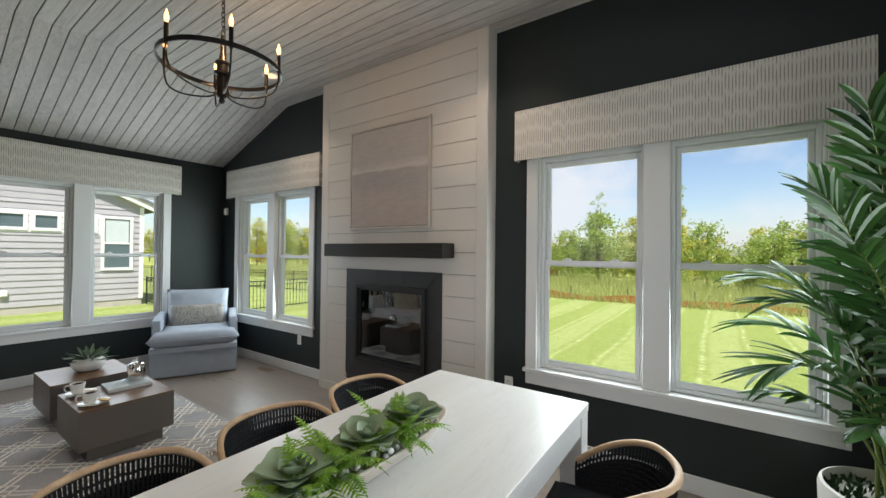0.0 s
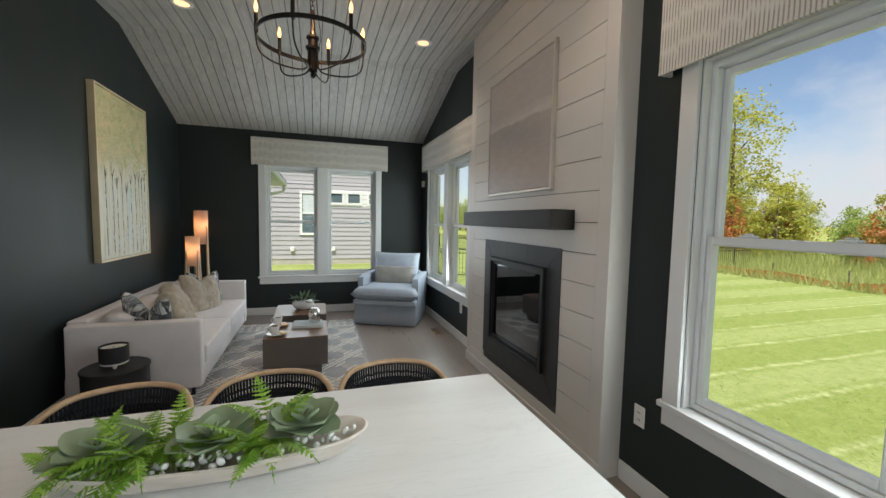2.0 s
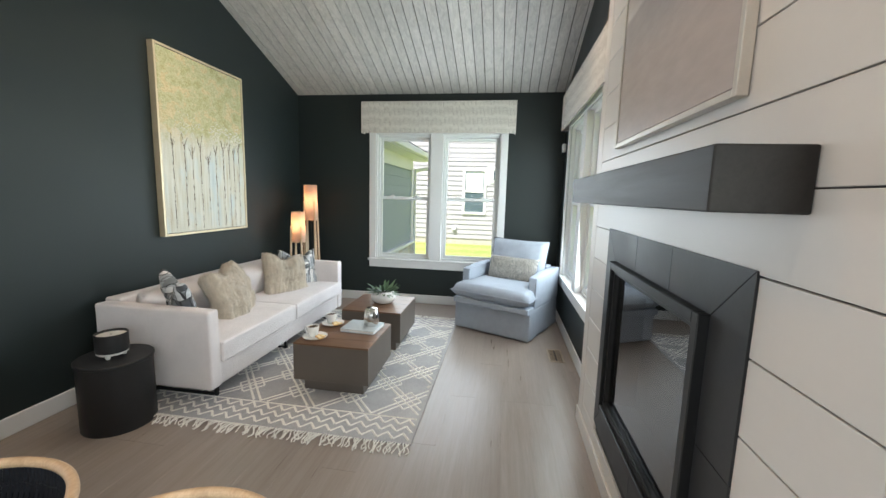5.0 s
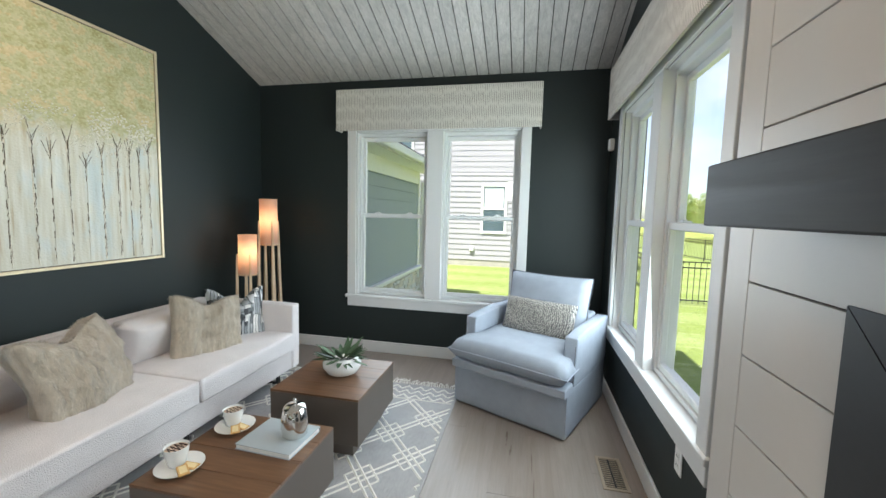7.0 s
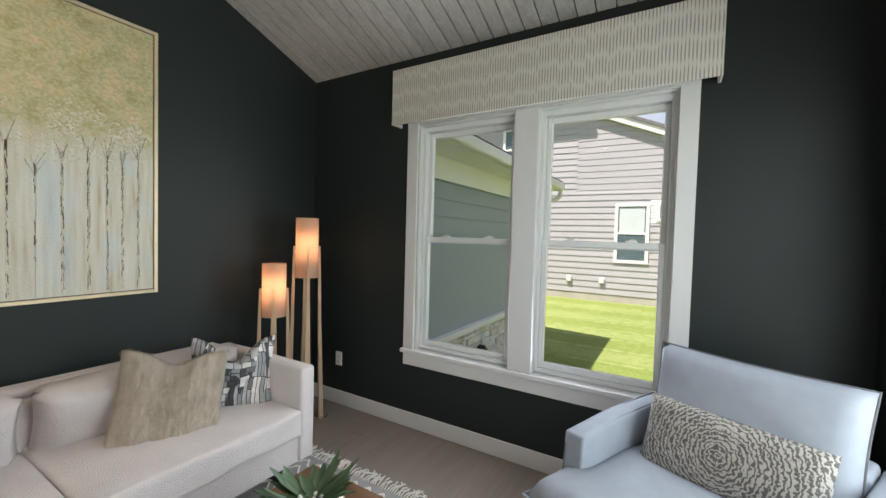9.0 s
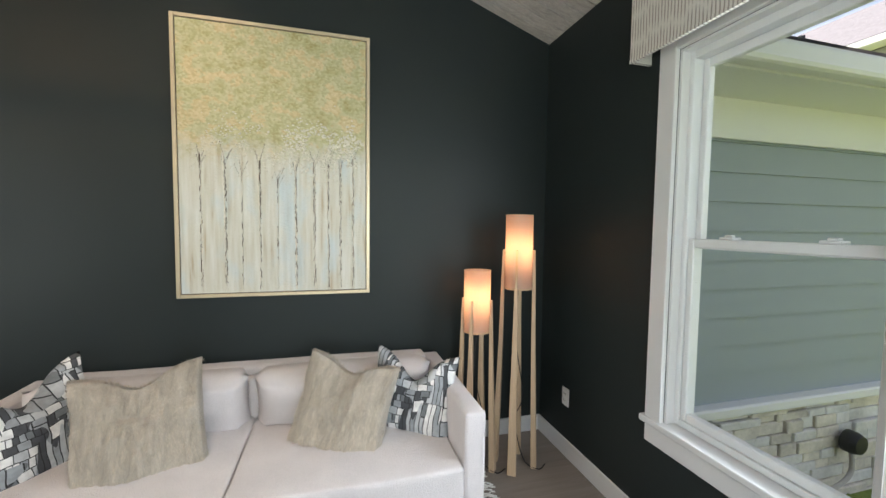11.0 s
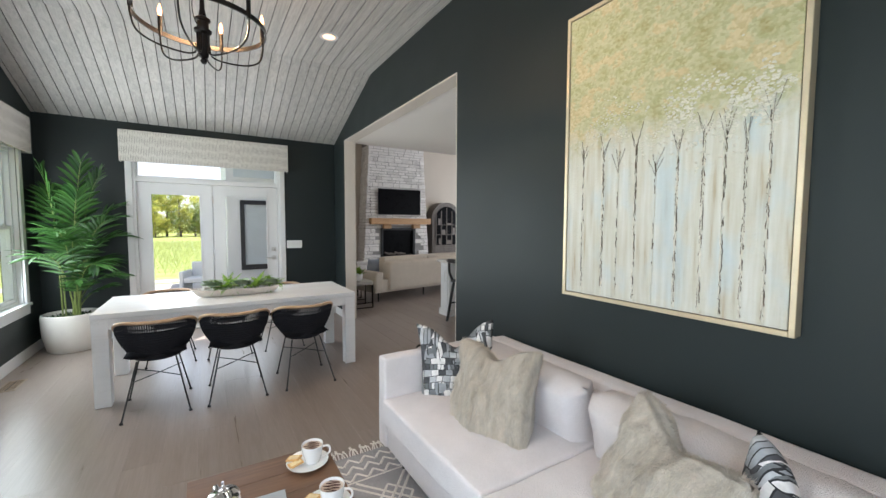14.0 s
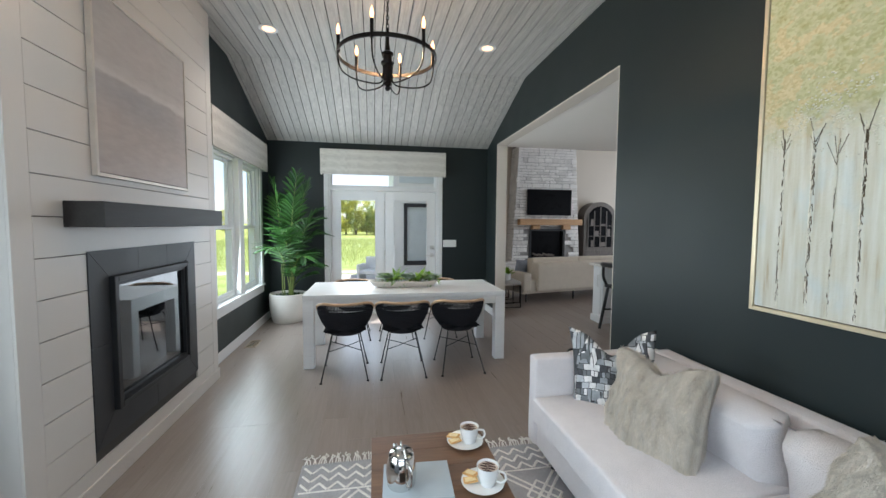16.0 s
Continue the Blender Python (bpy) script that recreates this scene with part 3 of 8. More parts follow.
def lathe(profile, steps=32, bm=None, centre=(0, 0, 0)):
    """Turns a profile of (radius, z) round the z axis."""
    bm = bm or bmesh.new()
    rings = []
    for r, z in profile:
        if r < 1e-6:
            rings.append([bm.verts.new((centre[0], centre[1], centre[2] + z))])
        else:
            rings.append([bm.verts.new((centre[0] + r * math.cos(a), centre[1] + r * math.sin(a), centre[2] + z)) for a in [2 * math.pi * i / steps for i in range(steps)]])
    for a, b in zip(rings, rings[1:]):
        if len(a) == 1 and len(b) == 1:
            continue
        for i in range(steps):
            j = (i + 1) % steps
            if len(a) == 1:
                bm.faces.new((a[0], b[j], b[i]))
            elif len(b) == 1:
                bm.faces.new((a[i], a[j], b[0]))
            else:
                bm.faces.new((a[i], a[j], b[j], b[i]))
    bmesh.ops.recalc_face_normals(bm, faces=bm.faces[:])
    return bm


def tube(points, radius, sides=8, bm=None, closed=False, caps=True, taper=None):
    """A round bar through the points."""
    bm = bm or bmesh.new()
    pts = [Vector(p) for p in points]
    n = len(pts)
    rings = []
    up = None
    for i, p in enumerate(pts):
        a = pts[(i - 1) % n] if (closed or i) else p
        b = pts[(i + 1) % n] if (closed or i < n - 1) else p
        d = (b - a).normalized()
        if up is None:
            up = d.orthogonal().normalized()
        up = (up - d * up.dot(d))
        up = up.normalized() if up.length > 1e-6 else d.orthogonal().normalized()
        side = d.cross(up)
        r = radius if taper is None else radius * (1 + (taper - 1) * i / max(1, n - 1))
        rings.append([bm.verts.new(p + (up * math.cos(2 * math.pi * k / sides) + side * math.sin(2 * math.pi * k / sides)) * r) for k in range(sides)])
    for i in range(n if closed else n - 1):
        a, b = rings[i], rings[(i + 1) % n]
        for k in range(sides):
            bm.faces.new((a[k], a[(k + 1) % sides], b[(k + 1) % sides], b[k]))
    if caps and not closed:
        bm.faces.new(rings[0][::-1])
        bm.faces.new(rings[-1])
    return bm


def curve_points(ctrl, steps=8):
    """A smooth line (Catmull-Rom) through the control points."""
    p = [Vector(c) for c in ctrl]
    p = [p[0] * 2 - p[1], *p, p[-1] * 2 - p[-2]]
    out = []
    for i in range(1, len(p) - 2):
        for k in range(steps):
            u = k / steps
            a, b, c, d = p[i - 1:i + 3]
            out.append(0.5 * ((2 * b) + (c - a) * u + (2 * a - 5 * b + 4 * c - d) * u * u + (3 * b - a - 3 * c + d) * u ** 3))
    out.append(p[-2])
    return out


def cushion(w, d, h, n=14, puff=0.5, pinch=0.06, wrinkle=0.012, seed=0, edge=0.22, bm=None):
    """A stuffed cushion: w wide in x, d in y, thickest h in z at its middle; edges sewn, corners pinched out."""
    bm = bm or bmesh.new()
    rnd = Vector((seed * 7.3, seed * 3.1, seed * 1.7))
    grid = {}
    for s in (1, -1):
        for i in range(n + 1):
            for j in range(n + 1):
                u, v = 2 * i / n - 1, 2 * j / n - 1
                rim = i in (0, n) or j in (0, n)
                if s == -1 and rim:
                    grid[s, i, j] = grid[1, i, j]
                    continue
                f = ((1 - abs(u) ** 2.6) * (1 - abs(v) ** 2.6)) ** puff
                th = h / 2 * (edge + (1 - edge) * f) if not rim else 0.0
                x, y = u * w / 2 * (1 - pinch * (1 - v * v) * abs(u)), v * d / 2 * (1 - pinch * (1 - u * u) * abs(v))
                wob = noise.noise(Vector((x * 9, y * 9, s * 3.0)) + rnd) * wrinkle + noise.noise(Vector((x * 22, y * 22, s * 5.0)) + rnd) * wrinkle * 0.4
                grid[s, i, j] = bm.verts.new((x, y, s * th + (wob if not rim else 0)))
    for s in (1, -1):
        for i in range(n):
            for j in range(n):
                q = [grid[s, i, j], grid[s, i + 1, j], grid[s, i + 1, j + 1], grid[s, i, j + 1]]
                bm.faces.new(q if s == 1 else q[::-1])
    return bm


def soft_box(x0, x1, y0, y1, z0, z1, bevel=0.04, seg=4, cuts=6, crown=0.0, wrinkle=0.0, seed=0, bm=None):
    """An upholstered block: rounded edges, an optional crowned top and small unevenness."""
    own = bmesh.new()
    box(own, x0, x1, y0, y1, z0, z1)
    if cuts:
        bmesh.ops.subdivide_edges(own, edges=own.edges[:], cuts=cuts, use_grid_fill=True)
    cx, cy = (x0 + x1) / 2, (y0 + y1) / 2
    for v in own.verts:
        u, w = (v.co.x - cx) / ((x1 - x0) / 2), (v.co.y - cy) / ((y1 - y0) / 2)
        k = (v.co.z - z0) / (z1 - z0)
        v.co.z += crown * k * (1 - u * u) * (1 - w * w)
        if wrinkle:
            v.co += Vector([noise.noise(v.co * 5 + Vector((seed + 9 * a, 2.0 * a, seed))) for a in range(3)]) * wrinkle
    hard = [e for e in own.edges if len(e.link_faces) == 2 and e.calc_face_angle() > 0.9]
    bmesh.ops.bevel(own, geom=hard, offset=bevel, segments=seg, profile=0.5, affect="EDGES", clamp_overlap=True)
    if bm is None:
        return own
    me = bpy.data.meshes.new("join")
    own.to_mesh(me)
    own.free()
    bm.from_mesh(me)
    bpy.data.meshes.remove(me)
    return bm


def moved(bm, m):
    bmesh.ops.transform(bm, matrix=m, verts=bm.verts[:])
    return bm

# ---- the sunroom's shell ----
XW, XE, YS, YN = -6.008, 1.094, -0.506, 2.994
PLATE, FLAT, FOLD_W, FOLD_E = 2.743, 3.33, -4.37, -0.555
T = 0.16
OX0, OX1, OZ = -2.515, 0.578, 2.722


def structure(name, bm, mat, label, category, smooth=None):
    return tagged(link(name, bm, mat, smooth=smooth), label, category, kind="structure")


def wall_with_hole(axis, plane, out, a0, a1, holes, z1=3.6, z0=-0.45):
    """A wall in the plane axis=plane, thick outwards, from a0 to a1, with holes (h0, h1, hz0, hz1)."""
    lo, hi = sorted((plane, plane + out))
    spans, at = [], a0
    for h0, h1, hz0, hz1 in holes:
        spans += [(at, h0, z0, z1), (h0, h1, hz1, z1)]
        if hz0 > z0:
            spans.append((h0, h1, z0, hz0))
        at = h1
    spans.append((at, a1, z0, z1))
    bm = bmesh.new()
    for s0, s1, b0, b1 in spans:
        box(bm, *((lo, hi, s0, s1) if axis == "x" else (s0, s1, lo, hi)), b0, b1)
    return bm


WIN_W, WIN_Z0, WIN_Z1 = 1.63, 0.60, 2.25
WIN = {"west": ("x", XW, -1, 1.407), "north_west": ("y", YN, 1, -4.695), "north_east": ("y", YN, 1, -0.222)}
DOOR_Y0, DOOR_Y1, DOOR_Z = 0.335, 2.095, 2.36
structure("wall_west", wall_with_hole("x", XW, -T, YS - T, YN + T, [(1.407 - WIN_W / 2, 1.407 + WIN_W / 2, WIN_Z0 - 0.036, WIN_Z1)]), M_wall, "dark green-grey painted wall with a wide double window", "wall")
structure("wall_north", wall_with_hole("y", YN, T, XW, XE, [(-4.695 - WIN_W / 2, -4.695 + WIN_W / 2, WIN_Z0 - 0.036, WIN_Z1), (-0.222 - WIN_W / 2, -0.222 + WIN_W / 2, WIN_Z0 - 0.036, WIN_Z1)]), M_wall, "dark green-grey painted gable wall with two double windows", "wall")
structure("wall_east", wall_with_hole("x", XE, T, YS, YN + T, [(DOOR_Y0, DOOR_Y1, -0.02, DOOR_Z)]), M_wall, "dark green-grey painted wall round the glazed doors", "wall")
structure("wall_south", wall_with_hole("y", YS, -T, XW, XE + T, [(OX0, OX1, -0.45, OZ)]), M_wall, "dark green-grey painted gable wall with a wide opening", "wall")

# cream jambs and soffit of the wide opening
structure("opening_jamb", boxes((OX0, OX0 + 0.012, YS - T - 0.002, YS - 0.003, 0, OZ), (OX1 - 0.012, OX1, YS - T - 0.002, YS - 0.003, 0, OZ), (OX0 + 0.012, OX1 - 0.012, YS - T - 0.002, YS - 0.003, OZ - 0.012, OZ)), M_cream, "cream painted lining of the wide wall opening", "trim")

# vaulted ceiling: boards run the length of the room and fold twice
prof = [(XW + 0.002, PLATE), (FOLD_W, FLAT), (FOLD_E, FLAT), (XE - 0.002, PLATE)]


def ceiling_mesh():
    bm = bmesh.new()
    w, gap, first = 0.1056, 0.0085, 2.956
    for i in range(34):
        y0, y1 = max(first - i * w + gap / 2, YS + 0.002), min(first - (i - 1) * w - gap / 2, YN - 0.002)
        if y1 - y0 < 0.01:
            continue
        low = [[bm.verts.new((x, y, z)) for y in (y0, y1)] for x, z in prof]
        high = [[bm.verts.new((x, y, z + 0.014)) for y in (y0, y1)] for x, z in prof]
        for k in range(3):
            bm.faces.new((low[k][0], low[k][1], low[k + 1][1], low[k + 1][0]))
            for s in (0, 1):
                q = (low[k][s], low[k + 1][s], high[k + 1][s], high[k][s])
                bm.faces.new(q if s == 0 else q[::-1])
    nb = len(bm.faces)
    lo = [[bm.verts.new((x, y, z + 0.014)) for y in (YS, YN)] for x, z in prof]
    hi = [[bm.verts.new((x, y, z + 0.12)) for y in (YS, YN)] for x, z in prof]
    for k in range(3):
        bm.faces.new((lo[k][0], lo[k][1], lo[k + 1][1], lo[k + 1][0]))
        bm.faces.new((hi[k][1], hi[k][0], hi[k + 1][0], hi[k + 1][1]))
    for f in list(bm.faces)[nb:]:
        f.material_index = 1
    return bm


structure("ceiling", ceiling_mesh(), [M_board, M_groove], "whitewashed wooden board ceiling, vaulted with two folds", "ceiling")
structure("roof", boxes((XW - 0.5, XE + 0.5, YS - T, YN + 0.5, 3.6, 3.75)), M_groove, "dark flat roof above the sunroom", "roof")

# subfloor
structure("floor", boxes((XW - T, XE + T, YS - T, YN + T, -0.45, -0.016)), M_floor_far, "light oak plank floor with a satin finish", "floor")


def baseboard(name, x0, x1, y0, y1):
    return structure(name, boxes((x0, x1, y0, y1, 0.0, 0.115), bevel=0.004), M_white, "white painted baseboard", "baseboard")


BB = 0.014
baseboard("baseboard_west", XW, XW + BB, YS, YN)
baseboard("baseboard_south_west", XW + BB, OX0, YS, YS + BB)
baseboard("baseboard_south_east", OX1, XE, YS, YS + BB)
baseboard("baseboard_north_west", XW + BB, -3.497, YN - BB, YN)
baseboard("baseboard_north_east", -1.400, XE, YN - BB, YN)
baseboard("baseboard_east_south", XE - BB, XE, YS + BB, DOOR_Y0 - 0.07)
baseboard("baseboard_east_north", XE - BB, XE, DOOR_Y1 + 0.07, YN - BB)


# ---- windows: two double-hung units side by side in one white casing ----
def window(number, axis, plane, out, centre):
    """Local x runs along the wall, y points out of the room, z up; the origin lies on the wall's face on the floor line."""
    rz = {("x", -1): 90, ("y", 1): 0}[(axis, out)]
    at = pose(plane, centre, 0, 0, 0, rz) if axis == "x" else pose(centre, plane, 0, 0, 0, rz)
    w = thing("window_%d" % number, at, "white double-hung twin window with a wide casing and sill", "window", kind="structure")
    h = WIN_W / 2
    z0, z1 = WIN_Z0, WIN_Z1
    cas = boxes((-h - 0.09, -h + 0.0, -0.02, 0.004, z0 - 0.01, z1 + 0.09), (h, h + 0.09, -0.02, 0.004, z0 - 0.01, z1 + 0.09), (-h, h, -0.02, 0.004, z1, z1 + 0.09), bevel=0.003)
    part("casing", cas, M_white, w)
    part("window_sill", boxes((-h - 0.11, h + 0.11, -0.035, 0.155, z0 - 0.035, z0 - 0.005), bevel=0.005, seg=2), M_white, w)
    part("apron", boxes((-h - 0.09, h + 0.09, -0.018, -0.001, z0 - 0.125, z0 - 0.035), bevel=0.003), M_white, w)
    part("mullion", boxes((-0.080, 0.080, -0.016, 0.15, z0 - 0.005, z1), bevel=0.004), M_white, w)
    part("lining", boxes((-h, -h + 0.012, 0.004, 0.15, z0 - 0.005, z1 - 0.012), (h - 0.012, h, 0.004, 0.15, z0 - 0.005, z1 - 0.012), (-h, h, 0.004, 0.15, z1 - 0.012, z1)), M_white, w)
    mid = 1.415
    for s in (-1, 1):
        a, b = sorted((s * 0.080, s * (h - 0.012)))
        fr = boxes((a, a + 0.022, 0.045, 0.14, z0, z1 - 0.012), (b - 0.022, b, 0.045, 0.14, z0, z1 - 0.012), (a + 0.022, b - 0.022, 0.045, 0.14, z0 - 0.002, z0 + 0.025), (a + 0.022, b - 0.022, 0.045, 0.14, z1 - 0.045, z1 - 0.012), bevel=0.003)
        f = part("window_frame", fr, M_frame, w)
        for nm, lo, hi, y0, y1 in (("lower_sash", z0 + 0.026, mid + 0.022, 0.055, 0.088), ("upper_sash", mid - 0.022, z1 - 0.046, 0.092, 0.125)):
            c, d = a + 0.023, b - 0.023
            sash = boxes((c, c + 0.030, y0, y1, lo, hi), (d - 0.030, d, y0, y1, lo, hi), (c + 0.030, d - 0.030, y0, y1, lo, lo + 0.038), (c + 0.030, d - 0.030, y0, y1, hi - 0.038, hi), bevel=0.004)
            sh = part(nm, sash, M_frame, w)
            pane = part("pane", boxes((c + 0.03, d - 0.03, (y0 + y1) / 2 - 0.002, (y0 + y1) / 2 + 0.002, lo + 0.03, hi - 0.03)), M_glass, sh)
            pane.visible_shadow = False
            if nm == "lower_sash":
                for u in (0.25, 0.75):
                    xx = c + u * (d - c)
                    lock = boxes((xx - 0.03, xx + 0.03, y0 - 0.0, y1 + 0.012, hi + 0.0005, hi + 0.010), (xx - 0.012, xx + 0.022, y0 + 0.006, y1 - 0.008, hi + 0.010, hi + 0.019), bevel=0.003)
                    part("sash_lock", lock, M_frame, sh)
    return w


for i, k in enumerate(WIN):
    window(i + 1, *WIN[k])

# ---- chimney breast, fireplace and mantel ----
CX0, CX1, CY = -3.485, -1.410, 2.850
GROOVE_W, GROOVE_E = -3.375, -1.512
FX0, FX1, FZ0, FZ1 = -3.06, -1.846, 0.240, 1.315
IX0, IX1, IZ0, IZ1 = -2.905, -2.010, 0.400, 1.165
breast = structure("chimney_breast", boxes((CX0 + 0.012, IX0, CY + 0.012, YN, 0.0, 3.45), (IX1, CX1 - 0.012, CY + 0.012, YN, 0.0, 3.45), (IX0, IX1, CY + 0.012, YN, 0.0, IZ0), (IX0, IX1, CY + 0.012, YN, IZ1, 3.45)), M_groove, "white shiplap chimney breast reaching up to the ceiling", "chimney breast")
COURSE = 0.1877
z, row = 1.305 - 7 * COURSE, 0
while z < 3.36:
    top = min(z + COURSE - 0.004, 3.37)
    spans = [(GROOVE_W + 0.001, GROOVE_E - 0.001)]
    if top > FZ0 + 0.01 and z < FZ1 - 0.01:
        spans = [(GROOVE_W + 0.001, FX0 - 0.002), (FX1 + 0.002, GROOVE_E - 0.001)]
    for a, b in spans:
        part("shiplap_board", boxes((a, b, CY, CY + 0.012, z, top), bevel=0.0015), M_ship, breast)
    z += COURSE
for a, b in ((CX0, GROOVE_W), (GROOVE_E, CX1)):
    part("corner_board", boxes((a, b, CY - 0.0008, CY + 0.012, 0.0, 3.40), bevel=0.0015), M_ship, breast)
part("side_board", boxes((CX0, CX0 + 0.012, CY + 0.012, YN, 0.0, 3.40)), M_ship, breast)
part("side_board", boxes((CX1 - 0.012, CX1, CY + 0.012, YN, 0.0, 3.40)), M_ship, breast)
part("base_strip", boxes((CX0 - 0.006, CX1 + 0.006, CY - 0.012, CY - 0.003, 0.0, 0.096), bevel=0.002), M_ship, breast)
part("filler", boxes((GROOVE_W, GROOVE_E, CY - 0.0025, CY + 0.0115, 0.0, 0.095)), M_ship, breast)


def prism(points, y0, y1):
    """A plate with the outline points (x, z), from y0 to y1."""
    bm = bmesh.new()
    a = [bm.verts.new((x, y0, zz)) for x, zz in points]
    b = [bm.verts.new((x, y1, zz)) for x, zz in points]
    bm.faces.new(a)
    bm.faces.new(b[::-1])
    for i in range(len(a)):
        j = (i + 1) % len(a)
        bm.faces.new((a[j], a[i], b[i], b[j]))
    bmesh.ops.recalc_face_normals(bm, faces=bm.faces[:])
    return bm


fire = thing("fireplace", pose(0, 0, 0), "black gas fireplace with a charcoal tile surround and glass front", "fireplace")
g = 0.0015
ya, yb = CY - 0.005, CY + 0.0119
for pts in (
    [(FX0 + g, FZ1), (-2.62 - g, FZ1), (-2.62 - g, IZ1 + g), (IX0 + g, IZ1 + g)],
    [(-2.62 + g, FZ1), (-2.28 - g, FZ1), (-2.28 - g, IZ1 + g), (-2.62 + g, IZ1 + g)],
    [(-2.28 + g, FZ1), (FX1 - g, FZ1), (IX1 - g, IZ1 + g), (-2.28 + g, IZ1 + g)],
    [(FX0, FZ1 - g), (IX0, IZ1 - g), (IX0, 0.80), (FX0, 0.80)],
    [(FX0, 0.797), (IX0, 0.797), (IX0, IZ0 + g), (FX0, FZ0 + g)],
    [(FX1, FZ1 - g), (IX1, IZ1 - g), (IX1, 0.80), (FX1, 0.80)],
    [(FX1, 0.797), (IX1, 0.797), (IX1, IZ0 + g), (FX1, FZ0 + g)],
    [(FX0 + g, FZ0), (IX0 + g, IZ0 - g), (-2.46 - g, IZ0 - g), (-2.46 - g, FZ0)],
    [(-2.46 + g, FZ0), (-2.46 + g, IZ0 - g), (IX1 - g, IZ0 - g), (FX1 - g, FZ0)],
):
    part("tile", prism(pts, ya, yb), M_slate, fire)
part("frame", boxes((IX0, IX0 + 0.035, CY - 0.035, CY + 0.05, IZ0, IZ1), (IX1 - 0.035, IX1, CY - 0.035, CY + 0.05, IZ0, IZ1), (IX0 + 0.035, IX1 - 0.035, CY - 0.035, CY + 0.05, IZ1 - 0.035, IZ1), (IX0 + 0.035, IX1 - 0.035, CY - 0.035, CY + 0.05, IZ0, IZ0 + 0.035), bevel=0.003), M_black, fire)
part("inner_frame", boxes((IX0 + 0.036, IX0 + 0.056, CY - 0.018, CY + 0.03, IZ0 + 0.036, IZ1 - 0.056), (IX1 - 0.056, IX1 - 0.036, CY - 0.018, CY + 0.03, IZ0 + 0.036, IZ1 - 0.056), (IX0 + 0.036, IX1 - 0.036, CY - 0.018, CY + 0.03, IZ1 - 0.056, IZ1 - 0.036), (IX0 + 0.056, IX1 - 0.056, CY - 0.018, CY + 0.03, IZ0 + 0.036, IZ0 + 0.06), bevel=0.003), M_black, fire)
part("louvre", boxes(*[(IX0 + 0.05, IX1 - 0.05, CY - 0.024, CY - 0.019, IZ0 + 0.038 + i * 0.009, IZ0 + 0.043 + i * 0.009) for i in range(3)]), M_black, fire)
fg = part("glass_front", boxes((IX0 + 0.05, IX1 - 0.05, CY + 0.002, CY + 0.006, IZ0 + 0.055, IZ1 - 0.05)), M_fireglass, fire)
fg.visible_shadow = False
bx0, bx1, by0, by1, bz0, bz1 = IX0 + 0.02, IX1 - 0.02, CY + 0.05, CY + 0.46, IZ0 + 0.03, IZ1 - 0.03
part("firebox", boxes((bx0 - 0.02, bx0, by0, by1, bz0, bz1), (bx1, bx1 + 0.02, by0, by1, bz0, bz1), (bx0, bx1, by1, by1 + 0.02, bz0, bz1), (bx0, bx1, by0, by1, bz0 - 0.02, bz0), (bx0, bx1, by0, by1, bz1, bz1 + 0.02)), M_black, fire)
for i, (x0, y0, x1, y1, zz, r) in enumerate([(-2.75, 3.06, -2.17, 3.10, 0.45, 0.035), (-2.68, 3.14, -2.25, 3.20, 0.47, 0.040), (-2.66, 3.04, -2.36, 3.20, 0.53, 0.028), (-2.24, 3.03, -2.50, 3.18, 0.54, 0.030), (-2.6, 3.1, -2.3, 3.12, 0.58, 0.022)]):
    pts = [(x0 + (x1 - x0) * k / 6 + 0.008 * math.sin(i + k * 2.1), y0 + (y1 - y0) * k / 6, zz + 0.008 * math.cos(i * 3 + k * 1.7)) for k in range(7)]
    part("log", tube(pts, r, 9), M_log, fire)
part("burner", boxes((-2.8, -2.12, 3.02, 3.22, bz0, bz0 + 0.025), bevel=0.006), M_black, fire)

mantel = tagged(link("mantel_shelf", boxes((-3.208, -1.720, 2.671, CY - 0.0035, 1.442, 1.569), bevel=0.004, seg=2), M_mantel), "black-stained thick wooden mantel beam on the chimney breast", "mantel")


# ---- pictures ----
def picture(name, x0, x1, z0, z1, plane, into, depth, mat, frame_mat, label, face):
    """A framed canvas on a wall of constant y; into = 1 when the wall's face looks towards +y."""
    cx, cz = (x0 + x1) / 2, (z0 + z1) / 2
    w, h = (x1 - x0) / 2, (z1 - z0) / 2
    ob = thing(name, pose(cx, plane, cz), label, "picture")
    s = into
    def yy(a, b):
        return sorted((a * s, b * s))
    fw = 0.020
    y0, y1 = yy(0.002, depth)
    part("frame", boxes((-w, -w + fw, y0, y1, -h, h), (w - fw, w, y0, y1, -h, h), (-w + fw, w - fw, y0, y1, h - fw, h), (-w + fw, w - fw, y0, y1, -h, -h + fw), bevel=0.002), frame_mat, ob)
    y0, y1 = yy(0.004, depth - 0.014)
    part("backing", boxes((-w + fw, w - fw, y0, y1 if s > 0 else y1, -h + fw, h - fw)), M_black, ob)
    y0, y1 = yy(depth - 0.0135, depth - 0.005)
    part("canvas", boxes((-w + fw + 0.004, w - fw - 0.004, y0, y1, -h + fw + 0.004, h - fw - 0.004), bevel=0.002), mat, ob, face)
    return ob, w, h


art, aw, ah = picture("grove_painting", -4.774, -3.724, 1.060, 2.598, YS, 1, 0.058, M_art_trees, M_gold, "large painting of pale birch trunks under golden crowns", "painted canvas of a birch grove")
M_trunk_white = plain("ivory_oil_paint", (0.66, 0.62, 0.52), 0.45, vary=0.15, scale=40, grain=150, relief=0.4)
M_trunk_dark = plain("umber_oil_paint", (0.13, 0.095, 0.06), 0.45, vary=0.3, scale=40, grain=150, relief=0.4)
rnd = random.Random(4)
cv = 0.058 - 0.0048


